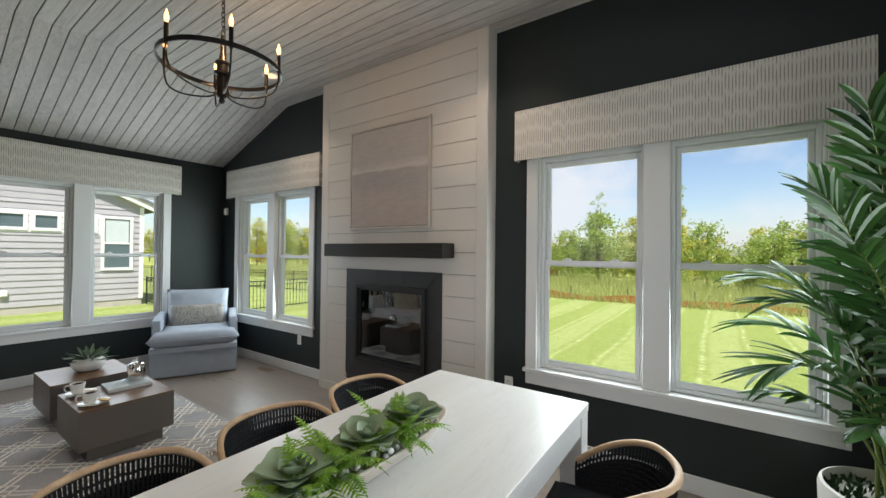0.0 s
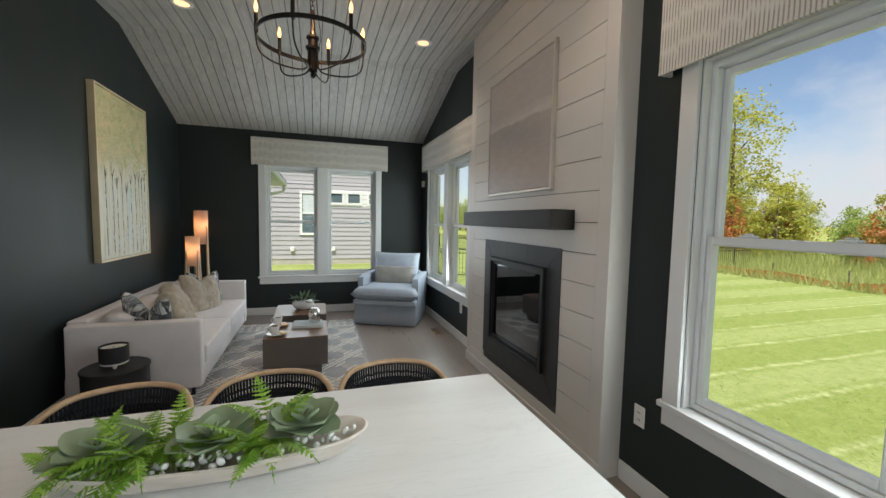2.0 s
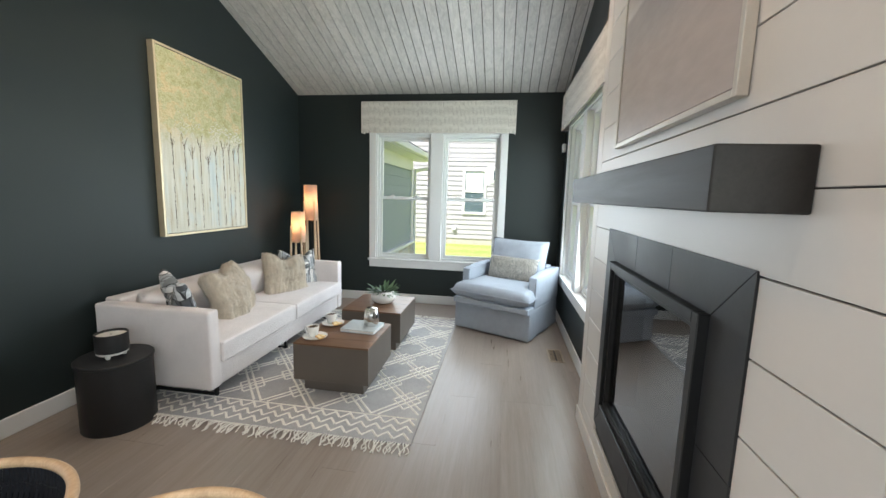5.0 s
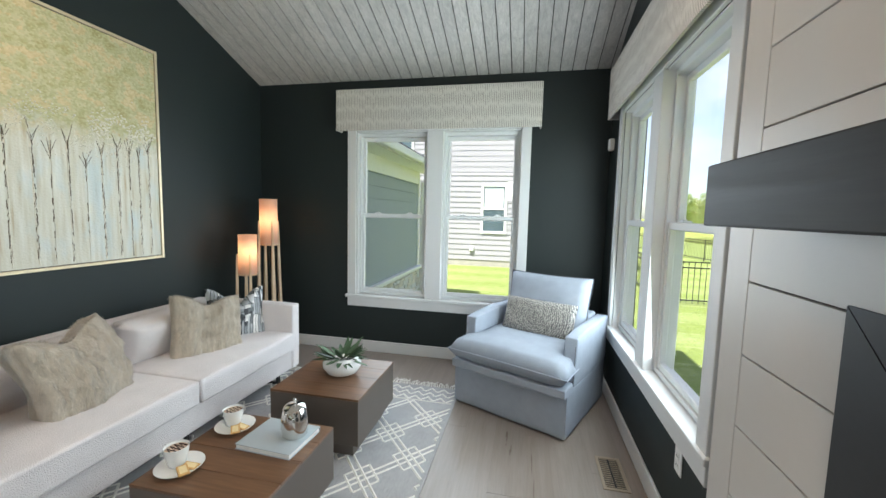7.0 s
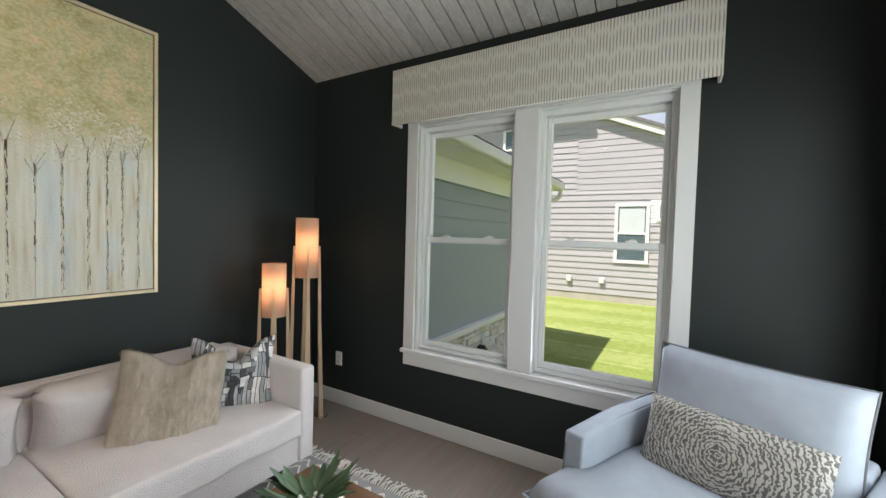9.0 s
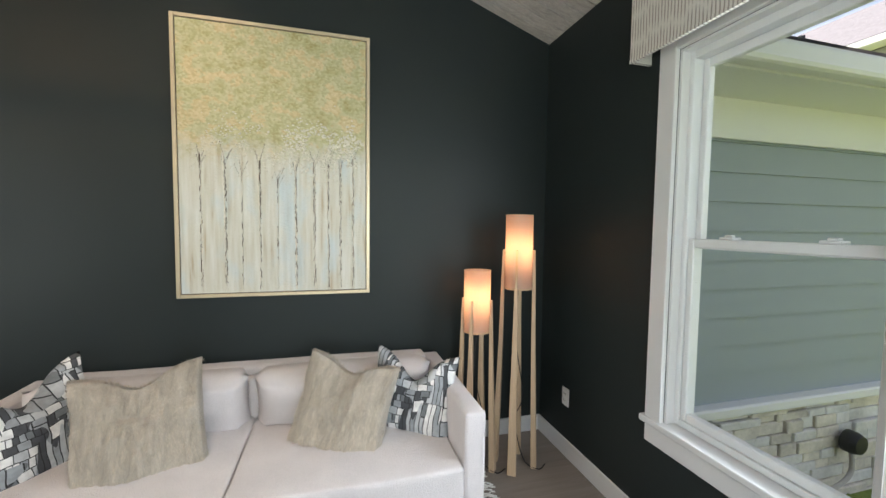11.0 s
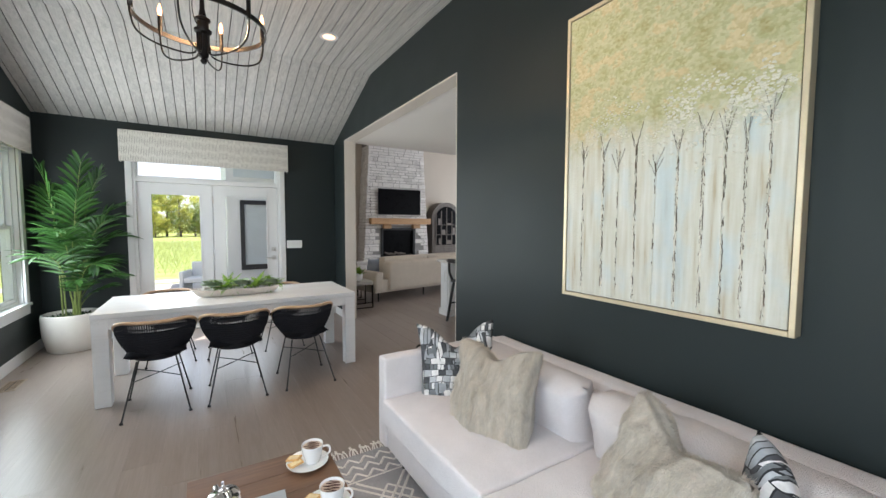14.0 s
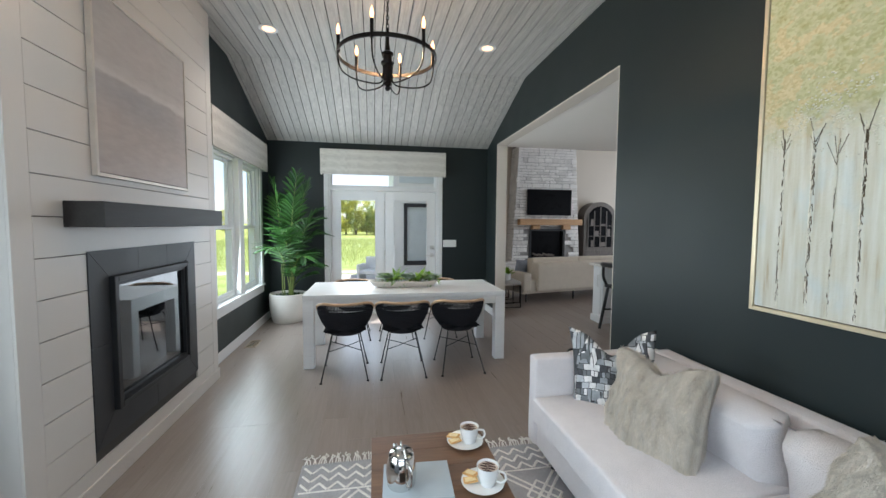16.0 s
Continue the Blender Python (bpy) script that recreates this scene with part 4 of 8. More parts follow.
def stroke(bm, x0, z0, x1, z1, w0, w1, bits=9):
    """A brush stroke, ragged along its edges and slightly raised."""
    prev = None
    for i in range(bits + 1):
        u = i / bits
        x, zz = x0 + (x1 - x0) * u + rnd.uniform(-1, 1) * 0.0016, z0 + (z1 - z0) * u
        w = (w0 + (w1 - w0) * u) * rnd.uniform(0.65, 1.25)
        cur = [bm.verts.new((x - w, cv, zz)), bm.verts.new((x, cv + 0.003, zz)), bm.verts.new((x + w, cv, zz))]
        if prev:
            for k in (0, 1):
                bm.faces.new((prev[k], cur[k], cur[k + 1], prev[k + 1]))
        prev = cur


# u runs from the canvas's east edge as seen from the room
white_bm, dark_bm = bmesh.new(), bmesh.new()
trunks = [(0.10, 0.53, 1.1), (0.225, 0.53, 1.4), (0.405, 0.53, 1.2), (0.60, 0.51, 1.3), (0.705, 0.54, 1.4), (0.785, 0.53, 0.9), (0.855, 0.51, 1.2), (0.93, 0.55, 1.1), (0.31, 0.48, 0.4), (0.50, 0.46, 0.35)]
for u, top, k in trunks:
    x = aw - 0.03 - u * (2 * aw - 0.06)
    zt, zb = -ah + top * 2 * ah, -ah + 0.035
    stroke(white_bm, x, zb, x + rnd.uniform(-0.012, 0.012), zt, 0.0046 * k, 0.0034 * k, 26)
    for j in range(int(40 * k)):
        zz = rnd.uniform(zb, zt - 0.05)
        stroke(dark_bm, x + rnd.choice((-1, 1)) * 0.0036 * k, zz, x + rnd.uniform(-0.004, 0.004), zz + rnd.uniform(0.012, 0.05), 0.0019, 0.0014, 4)
    for s in (-1, 1):
        for q in range(2):
            x1, z1 = x + s * rnd.uniform(0.008, 0.04), zt + rnd.uniform(0.0, 0.07) - 0.03 * q
            stroke(dark_bm, x, zt - 0.05 - 0.03 * q, x1, z1, 0.0006 * k, 0.0003, 6)
part("trunk_paint", moved(white_bm, Matrix()), M_trunk_white, art, "raised ivory trunk strokes")["kind"] = "stuff"
part("bark_paint", moved(dark_bm, Matrix()), M_trunk_dark, art, "thin umber bark and branch strokes")["kind"] = "stuff"
dab = bmesh.new()
for i in range(1700):
    u, vz = rnd.random() ** 0.75, rnd.gauss(0.565, 0.05)
    if noise.noise(Vector((u * 9, vz * 14, 1.7))) < -0.12:
        continue
    x, zz, r = aw - 0.035 - u * (2 * aw - 0.07), -ah + vz * 2 * ah, rnd.uniform(0.002, 0.0075) * (0.6 + 0.6 * u)
    ring = [dab.verts.new((x + r * 1.2 * math.cos(a), cv, zz + r * rnd.uniform(0.6, 1.0) * math.sin(a))) for a in [k * math.pi / 3 for k in range(6)]]
    mid = dab.verts.new((x, cv + 0.004, zz))
    for k in range(6):
        dab.faces.new((mid, ring[(k + 1) % 6], ring[k]))
part("blossom_paint", dab, M_trunk_white, art, "thick pale blossom dabs")["kind"] = "stuff"

picture("mist_painting", -2.999, -1.967, 1.712, 2.714, CY - 0.0012, -1, 0.030, M_art_mist, M_silver, "square abstract misty horizon painting in taupe, pale silver frame", "taupe abstract canvas")


# ---- valances ----
def valance(at, width, label, d=0.115, rise=0.0):
    ob = thing("valance", at, label, "window valance", "window valances")
    z0, z1 = 2.240 + rise, 2.630 + rise
    w = width / 2
    bm = boxes((-w, w, -d, -d + 0.016, z0, z1), (-w, -w + 0.016, -d + 0.016, -0.003, z0, z1), (w - 0.016, w, -d + 0.016, -0.003, z0, z1), bevel=0.004, seg=2)
    part("cloth_front", bm, M_valance, ob)
    part("top_board", boxes((-w + 0.016, w - 0.016, -d + 0.016, -0.003, z1 - 0.02, z1 - 0.002)), M_white, ob)
    part("bottom_hem", boxes((-w, w, -d - 0.0015, -d, z0, z0 + 0.012)), M_valance, ob)
    return ob


VAL = "linen box valance with short grey dashes above a window"
valance(pose(XW, 1.409, 0, 0, 0, 90), 1.97, VAL)
valance(pose(-4.67, YN, 0, 0, 0, 0), 2.11, VAL, 0.085)
valance(pose(-0.222, YN, 0, 0, 0, 0), 1.97, VAL, 0.080, -0.022)
valance(pose(XE, 1.215, 0, 0, 0, -90), 1.98, "linen box valance with short grey dashes above the doors")

# ---- glazed doors to the garden ----
doors = thing("door_1", pose(XE, (DOOR_Y0 + DOOR_Y1) / 2, 0, 0, 0, -90), "white glazed double doors with a transom window", "door", kind="structure")
w = (DOOR_Y1 - DOOR_Y0) / 2
part("casing", boxes((-w - 0.07, -w, -0.018, 0.004, 0.0, DOOR_Z + 0.07), (w, w + 0.07, -0.018, 0.004, 0.0, DOOR_Z + 0.07), (-w, w, -0.018, 0.004, DOOR_Z, DOOR_Z + 0.07), bevel=0.003), M_white, doors)
part("door_frame", boxes((-w, -w + 0.03, 0.004, 0.15, 0.0, DOOR_Z), (w - 0.03, w, 0.004, 0.15, 0.0, DOOR_Z), (-w + 0.03, w - 0.03, 0.004, 0.15, DOOR_Z - 0.03, DOOR_Z), (-w + 0.03, w - 0.03, 0.004, 0.15, 2.005, 2.06), (-w + 0.03, w - 0.03, 0.004, 0.15, -0.01, 0.015)), M_white, doors)
tp = part("transom_pane", boxes((-w + 0.05, w - 0.05, 0.07, 0.074, 2.08, DOOR_Z - 0.05)), M_glass, doors)
tp.visible_shadow = False
part("transom_frame", boxes((-w + 0.03, -w + 0.055, 0.05, 0.09, 2.06, DOOR_Z - 0.03), (w - 0.055, w - 0.03, 0.05, 0.09, 2.06, DOOR_Z - 0.03), (-w + 0.055, w - 0.055, 0.05, 0.09, 2.06, 2.085), (-w + 0.055, w - 0.055, 0.05, 0.09, DOOR_Z - 0.055, DOOR_Z - 0.03)), M_frame, doors)
part("astragal", boxes((-0.016, 0.016, 0.0905, 0.098, 0.018, 2.0), bevel=0.002), M_white, doors)
for s, nm in ((-1, "fixed_leaf"), (1, "door_leaf")):
    a, b = sorted((s * 0.004, s * (w - 0.034)))
    y0, y1 = 0.045, 0.09
    gx0, gx1, gz0, gz1 = a + 0.14, b - 0.14, 0.26, 1.86
    leaf = part(nm, boxes((a, gx0, y0, y1, 0.018, 2.0), (gx1, b, y0, y1, 0.018, 2.0), (gx0, gx1, y0, y1, 0.018, gz0), (gx0, gx1, y0, y1, gz1, 2.0), bevel=0.002), M_white, doors)
    part("glazing_bead", boxes((gx0 - 0.012, gx0 + 0.012, y0 - 0.008, y0 - 0.0005, gz0 - 0.012, gz1 + 0.012), (gx1 - 0.012, gx1 + 0.012, y0 - 0.008, y0 - 0.0005, gz0 - 0.012, gz1 + 0.012), (gx0 + 0.012, gx1 - 0.012, y0 - 0.008, y0 - 0.0005, gz0 - 0.012, gz0 + 0.012), (gx0 + 0.012, gx1 - 0.012, y0 - 0.008, y0 - 0.0005, gz1 - 0.012, gz1 + 0.012), bevel=0.002), M_white, leaf)
    pn = part("pane", boxes((gx0 - 0.005, gx1 + 0.005, 0.065, 0.069, gz0 - 0.005, gz1 + 0.005)), M_glass, leaf)
    pn.visible_shadow = False
    if s == 1:
        hx = b - 0.06
        for hz in (0.95, 1.08):
            part("escutcheon", boxes((hx - 0.033, hx + 0.033, y0 - 0.012, y0 - 0.0005, hz - 0.033, hz + 0.033), bevel=0.003), M_nickel, leaf)
        part("door_handle", tube([(hx, y0 - 0.012, 0.95), (hx, y0 - 0.05, 0.95), (hx - 0.02, y0 - 0.055, 0.95), (hx - 0.125, y0 - 0.055, 0.95)], 0.009, 8), M_nickel, leaf)
        part("thumb_turn", boxes((hx - 0.006, hx + 0.006, y0 - 0.032, y0 - 0.012, 1.065, 1.095), bevel=0.002), M_nickel, leaf)
        for hz in (0.25, 1.0, 1.8):
            part("hinge", boxes((a - 0.008, a + 0.004, y0 - 0.012, y0 - 0.0005, hz - 0.05, hz + 0.05), bevel=0.002), M_nickel, leaf)


# ---- small fixtures on the walls, floor and ceiling ----
def outlet(at, label="white electrical outlet on the dark wall"):
    ob = thing("wall_outlet", at, label, "outlet", "wall outlets")
    part("plate", boxes((-0.036, 0.036, -0.007, -0.0005, -0.058, 0.058), bevel=0.002), M_plastic, ob)
    for zz in (-0.02, 0.02):
        soc = part("socket", boxes((-0.017, 0.017, -0.0095, -0.0072, zz - 0.0145, zz + 0.0145), bevel=0.002), M_plastic, ob)
        part("slot", boxes((-0.008, -0.005, -0.0103, -0.0096, zz - 0.005, zz + 0.006), (0.005, 0.008, -0.0103, -0.0096, zz - 0.005, zz + 0.006)), M_black, soc)
    return ob


outlet(pose(-1.275, YN, 0.435))
outlet(pose(-4.06, YN, 0.41))
outlet(pose(XW, -0.175, 0.385, 0, 0, 90))

sw = thing("switch_plate", pose(XE, 0.135, 1.15, 0, 0, -90), "white four-gang light switch plate on the wall", "light switch")
part("plate", boxes((-0.112, 0.112, -0.008, -0.0005, -0.06, 0.06), bevel=0.002), M_plastic, sw)
for i in range(4):
    part("rocker", boxes((-0.089 + i * 0.048, -0.055 + i * 0.048, -0.0115, -0.0082, -0.033, 0.033), bevel=0.002), M_plastic, sw)

sen = tagged(link("alarm_sensor", boxes((-0.032, 0.032, -0.045, -0.0005, -0.05, 0.05), bevel=0.012, seg=3), M_plastic, smooth=40), "small white alarm sensor high on the wall", "sensor")
sen.matrix_world = pose(-5.85, YN, 2.065)


def floor_vent(at, label):
    ob = thing("floor_vent", at, label, "floor vent", "floor vents")
    part("frame", boxes((-0.15, 0.15, -0.07, -0.052, 0.0005, 0.006), (-0.15, 0.15, 0.052, 0.07, 0.0005, 0.006), (-0.15, -0.13, -0.052, 0.052, 0.0005, 0.006), (0.13, 0.15, -0.052, 0.052, 0.0005, 0.006), bevel=0.0015), M_taupe_light, ob)
    part("backing", boxes((-0.13, 0.13, -0.052, 0.052, 0.0004, 0.0012)), M_black, ob)
    for i in range(14):
        x = -0.122 + i * 0.0186
        for s in (-1, 1):
            a, b = sorted((s * 0.005, s * 0.05))
            part("slat", boxes((x - 0.003, x + 0.003, a, b, 0.0013, 0.0052)), M_taupe_light, ob)
    return ob


M_taupe_light = plain("beige_vent_metal", (0.36, 0.29, 0.22), 0.4, 0.3, vary=0.05)
floor_vent(pose(-4.53, 2.835, 0), "beige metal floor vent set in the oak floor")
floor_vent(pose(-0.36, 2.84, 0), "beige metal floor vent set in the oak floor")

for i, (x, y) in enumerate([(-3.74, 0.20), (-3.74, 2.38), (-1.25, 0.20), (-1.25, 2.38)]):
    dl = thing("downlight", pose(x, y, FLAT), "round recessed downlight, lit warm, in the board ceiling", "ceiling light", "recessed downlights")
    part("trim_ring", lathe([(0.058, 0.004), (0.060, -0.003), (0.085, -0.006), (0.092, -0.001), (0.092, 0.002)], 28), M_white, dl, smooth=40)
    part("lens", lathe([(0.0, -0.002), (0.0585, -0.002)], 28), M_spotglow, dl)
    lamp = new("downlight_lamp", bpy.data.lights.new("downlight_lamp", "SPOT"))
    lamp.data.energy, lamp.data.color, lamp.data.spot_size, lamp.data.spot_blend, lamp.data.shadow_soft_size = 19, (1.0, 0.82, 0.64), radians(110), 0.7, 0.05
    lamp.matrix_world = look((x, y, FLAT - 0.012), (x, y, 0))

# ---- chandelier ----
chx, chy, rz_ = -2.472, 1.290, 2.650
ch = thing("chandelier", pose(chx, chy, rz_), "black metal ring chandelier with six lit candle bulbs", "chandelier")
R = 0.345
bm = bmesh.new()
n = 72
rings = []
for i in range(n):
    a = 2 * math.pi * i / n
    c, s = math.cos(a), math.sin(a)
    rings.append([bm.verts.new(((R + dr) * c, (R + dr) * s, dz)) for dr, dz in ((-0.004, -0.014), (0.004, -0.014), (0.004, 0.014), (-0.004, 0.014))])
for i in range(n):
    a, b = rings[i], rings[(i + 1) % n]
    for k in range(4):
        bm.faces.new((a[k], b[k], b[(k + 1) % 4], a[(k + 1) % 4]))
bmesh.ops.recalc_face_normals(bm, faces=bm.faces[:])
part("ring", bm, M_bronze, ch, smooth=40)
part("hub", lathe([(0.0, -0.235), (0.012, -0.23), (0.02, -0.215), (0.012, -0.20), (0.028, -0.19), (0.028, -0.06), (0.045, -0.05), (0.048, -0.035), (0.032, -0.03), (0.032, 0.012), (0.042, 0.018), (0.042, 0.03), (0.022, 0.045), (0.014, 0.09), (0.012, 0.20), (0.0, 0.205)], 20), M_bronze, ch, smooth=35)
for i in range(6):
    a = math.pi / 6 + i * math.pi / 3 + 0.2
    c, s = math.cos(a), math.sin(a)
    line = curve_points([(0.030, 0, -0.045), (0.031, 0, -0.12), (0.048, 0, -0.178), (0.12, 0, -0.192), (0.24, 0, -0.178), (0.318, 0, -0.135), (0.342, 0, -0.06), (0.343, 0, 0.0)], 5)
    part("arm", tube([(p.x * c, p.x * s, p.z) for p in line], 0.0055, 7), M_bronze, ch, smooth=60)
    sl = part("candle_sleeve", lathe([(0.0, -0.02), (0.0125, -0.02), (0.0125, 0.098), (0.0, 0.098)], 14, centre=((R - 0.004) * c, (R - 0.004) * s, 0)), M_bronze, ch, smooth=40)
    part("bulb", lathe([(0.006, 0.099), (0.010, 0.112), (0.013, 0.128), (0.010, 0.148), (0.004, 0.168), (0.0, 0.178)], 12, centre=((R - 0.004) * c, (R - 0.004) * s, 0)), M_flame, sl, "glowing flame-shaped bulb", smooth=60)
glow = new("chandelier_lamp", bpy.data.lights.new("chandelier_lamp", "POINT"))
glow.data.energy, glow.data.color, glow.data.shadow_soft_size = 6.0, (1.0, 0.62, 0.30), 0.02
glow.matrix_world = pose(chx + 0.12, chy, rz_ + 0.13)
links = bmesh.new()
zz, k = 0.20, 0
top = FLAT - rz_ - 0.03
while zz < top:
    pts = [(0.010 * math.cos(q) * (k % 2), 0.010 * math.cos(q) * (1 - k % 2), zz + 0.017 + 0.019 * math.sin(q)) for q in [2 * math.pi * j / 10 for j in range(10)]]
    tube(pts, 0.0026, 5, links, closed=True)
    zz += 0.029
    k += 1
part("chain", links, M_bronze, ch)
part("canopy", lathe([(0.0, top - 0.005), (0.015, top - 0.005), (0.06, top + 0.012), (0.065, top + 0.0295), (0.0, top + 0.0295)], 24), M_bronze, ch, smooth=40)
cord = curve_points([(0.0, 0.0, top), (-0.02, 0.015, 0.45), (-0.035, 0.03, 0.22), (-0.06, 0.05, 0.08), (-0.05, 0.04, 0.0), (-0.03, 0.02, -0.03)], 6)
part("cable", tube(cord, 0.003, 6), M_bronze, ch)

# ---- dining table ----
TX0, TX1, TY0, TY1, TZ = -1.330, -0.420, -0.016, 2.097, 0.75
tab = thing("dining_table", pose((TX0 + TX1) / 2, (TY0 + TY1) / 2, 0), "long white dining table with square legs and faint veins", "table")
hx, hy = (TX1 - TX0) / 2, (TY1 - TY0) / 2
part("tabletop", boxes((-hx, hx, -hy, hy, TZ - 0.042, TZ), bevel=0.003, seg=2), M_table, tab)
L = 0.105
for sx in (-1, 1):
    for sy in (-1, 1):
        x0, x1 = sorted((sx * (hx - 0.003), sx * (hx - 0.003 - L)))
        y0, y1 = sorted((sy * (hy - 0.003), sy * (hy - 0.003 - L)))
        part("leg", boxes((x0, x1, y0, y1, 0.0, TZ - 0.044), bevel=0.003), M_table, tab)
for s in (-1, 1):
    a, b = sorted((s * (hx - 0.008), s * (hx - 0.03)))
    part("apron", boxes((a, b, -hy + L + 0.003, hy - L - 0.003, TZ - 0.132, TZ - 0.044), bevel=0.002), M_table, tab)
    a, b = sorted((s * (hy - 0.008), s * (hy - 0.03)))
    part("apron", boxes((-hx + L + 0.003, hx - L - 0.003, a, b, TZ - 0.132, TZ - 0.044), bevel=0.002), M_table, tab)


# ---- woven dining chairs: local +x is the front, origin on the floor under the seat ----
def rim_point(u):
    """u from -1 to 1 round the back of the bucket."""
    a = math.pi + u * radians(118)
    rx, ry = 0.275, 0.268
    drop = 0.015 + 0.17 * max(0.0, abs(u) - 0.35) ** 1.7 / 0.65 ** 1.7
    return Vector((rx * math.cos(a) + 0.0, ry * math.sin(a), 0.735 - drop))


def bowl_point(u, v):
    """v = 0 at the rim, 1 at the seat's edge."""
    p = rim_point(u)
    k = 1 - 0.40 * v ** 1.8
    return Vector((p.x * k + 0.02 * v, p.y * k, p.z + (0.405 - p.z) * v))


def dining_chair(at, label):
    c = thing("dining_chair", at, label, "chair", "chairs round the dining table")
    rim = [rim_point(-1 + 2 * i / 40) for i in range(41)]
    part("rim", tube(rim, 0.0135, 8), M_rattan, c, "bent natural rattan rim", smooth=60)
    bm = bmesh.new()
    nu, nv = 74, 5
    for i in range(nu + 1):
        u = -1 + 2 * i / nu
        tube([bowl_point(u, j / nv) for j in range(nv + 1)], 0.0062, 4, bm, caps=False)
    for j in range(15):
        v = (j + 0.6) / 15
        if 0.10 < v < 0.30 and j % 2:
            continue
        off = 0.003 * (-1) ** j
        tube([bowl_point(-1 + 2 * i / 40, v) * 1.0 + Vector((0, 0, off * (-1) ** i)) for i in range(41)], 0.0055, 4, bm, caps=False)
    part("woven_bucket", bm, M_weave, c)["kind"] = "stuff"
    lin = bmesh.new()
    vs = [[lin.verts.new(bowl_point(-1 + 2 * i / 32, 0.22 + 0.78 * j / 5) * 0.985 + Vector((0, 0, 0.002))) for i in range(33)] for j in range(6)]
    for j in range(5):
        for i in range(32):
            lin.faces.new((vs[j][i], vs[j + 1][i], vs[j + 1][i + 1], vs[j][i + 1]))
    bmesh.ops.solidify(lin, geom=lin.faces[:], thickness=0.006)
    part("inner_lining", lin, M_seat, c, smooth=60)
    pan = bmesh.new()
    edge = [bowl_point(-1 + 2 * i / 24, 1.0) for i in range(25)]
    edge += [Vector((0.20, -0.14 + 0.28 * k / 4, 0.41)) for k in range(1, 4)][::-1] if edge[-1].y > 0 else [Vector((0.20, -0.14 + 0.28 * k / 4, 0.41)) for k in range(1, 4)]
    lo = [pan.verts.new((p.x, p.y, 0.392)) for p in edge]
    hi = [pan.verts.new((p.x, p.y, 0.412)) for p in edge]
    pan.faces.new(lo)
    pan.faces.new(hi)
    for i in range(len(lo)):
        j = (i + 1) % len(lo)
        pan.faces.new((lo[i], lo[j], hi[j], hi[i]))
    bmesh.ops.recalc_face_normals(pan, faces=pan.faces[:])
    part("seat_base", pan, M_weave, c)
    part("seat_pad", moved(cushion(0.40, 0.40, 0.085, 10, 0.35, 0.02, 0.003, 3), Matrix.Translation((0.015, 0, 0.452))), M_seat, c, smooth=180)
    feet = {}
    for sx in (-1, 1):
        for sy in (-1, 1):
            top, foot = Vector((sx * 0.135 + 0.01, sy * 0.125, 0.40)), Vector((sx * 0.235 - 0.07, sy * 0.212, 0.006))
            feet[sx, sy] = (top, foot)
            leg = part("leg", tube([top, foot], 0.0062, 7), M_black, c, smooth=60)
            part("foot", lathe([(0.0, 0.0), (0.012, 0.0), (0.013, 0.008), (0.007, 0.018), (0.0, 0.018)], 10, centre=(foot.x, foot.y, 0)), M_black, leg, smooth=50)
    for a, b in (((-1, -1), (1, 1)), ((-1, 1), (1, -1))):
        p, q = (feet[a][0].lerp(feet[a][1], 0.36), feet[b][0].lerp(feet[b][1], 0.36))
        m_ = (p + q) / 2 + Vector((0, 0, 0.004 if a == (-1, -1) else -0.004))
        part("brace", tube([p, m_, q], 0.0045, 6), M_black, c, smooth=60)
    return c


CHAIR = "black woven bucket chair with a rattan rim, tucked under the table"
chair = dining_chair(pose(-1.42, 1.670, 0, 0, 0, 1.5), CHAIR)
for x, y, r in ((-1.425, 1.108, -1), (-1.415, 0.535, 1), (-0.28, 1.655, 182), (-0.31, 1.108, 179), (-0.31, 0.55, 180.5)):
    copy_thing(chair, pose(x, y, 0, 0, 0, r))

# ---- dough bowl with ferns, succulents and pebbles on the table ----
bowl = thing("dough_bowl", pose(-0.875, 1.050, TZ), "long whitewashed wooden dough bowl planted with ferns and succulents", "planter")
bm = bmesh.new()
n = 44
def oval(a, hl, hw):
    c, s = math.cos(a), math.sin(a)
    p = 2 / 2.5
    return (hw * math.copysign(abs(c) ** p, c), hl * math.copysign(abs(s) ** p, s))
layers = [(0.30, 0.055, 0.0), (0.345, 0.075, 0.012), (0.395, 0.105, 0.058), (0.410, 0.116, 0.070), (0.402, 0.108, 0.074), (0.380, 0.090, 0.064), (0.330, 0.070, 0.035), (0.28, 0.05, 0.024)]
rings = []
for k, (hl, hw, zz) in enumerate(layers):
    rings.append([bm.verts.new((*oval(2 * math.pi * i / n, hl, hw), zz + (0.006 * noise.noise(Vector((i * 0.4, k * 0.1, 2.0))) if zz > 0 else 0) + (0.010 * abs(math.sin(2 * math.pi * i / n)) ** 4 if zz > 0.05 else 0))) for i in range(n)])
for a, b in zip(rings, rings[1:]):
    for i in range(n):
        bm.faces.new((a[i], a[(i + 1) % n], b[(i + 1) % n], b[i]))
bm.faces.new(rings[0][::-1])
bm.faces.new(rings[-1])
bmesh.ops.recalc_face_normals(bm, faces=bm.faces[:])
part("bowl", bm, M_tray, bowl, smooth=50)
rnd = random.Random(11)
peb = bmesh.new()
bmesh.ops.create_icosphere(peb, subdivisions=2, radius=1.0)
peb_me = bpy.data.meshes.new("pebble")
peb.to_mesh(peb_me)
peb.free()
peb_me.materials.append(M_pebble)
peb_me.shade_smooth()
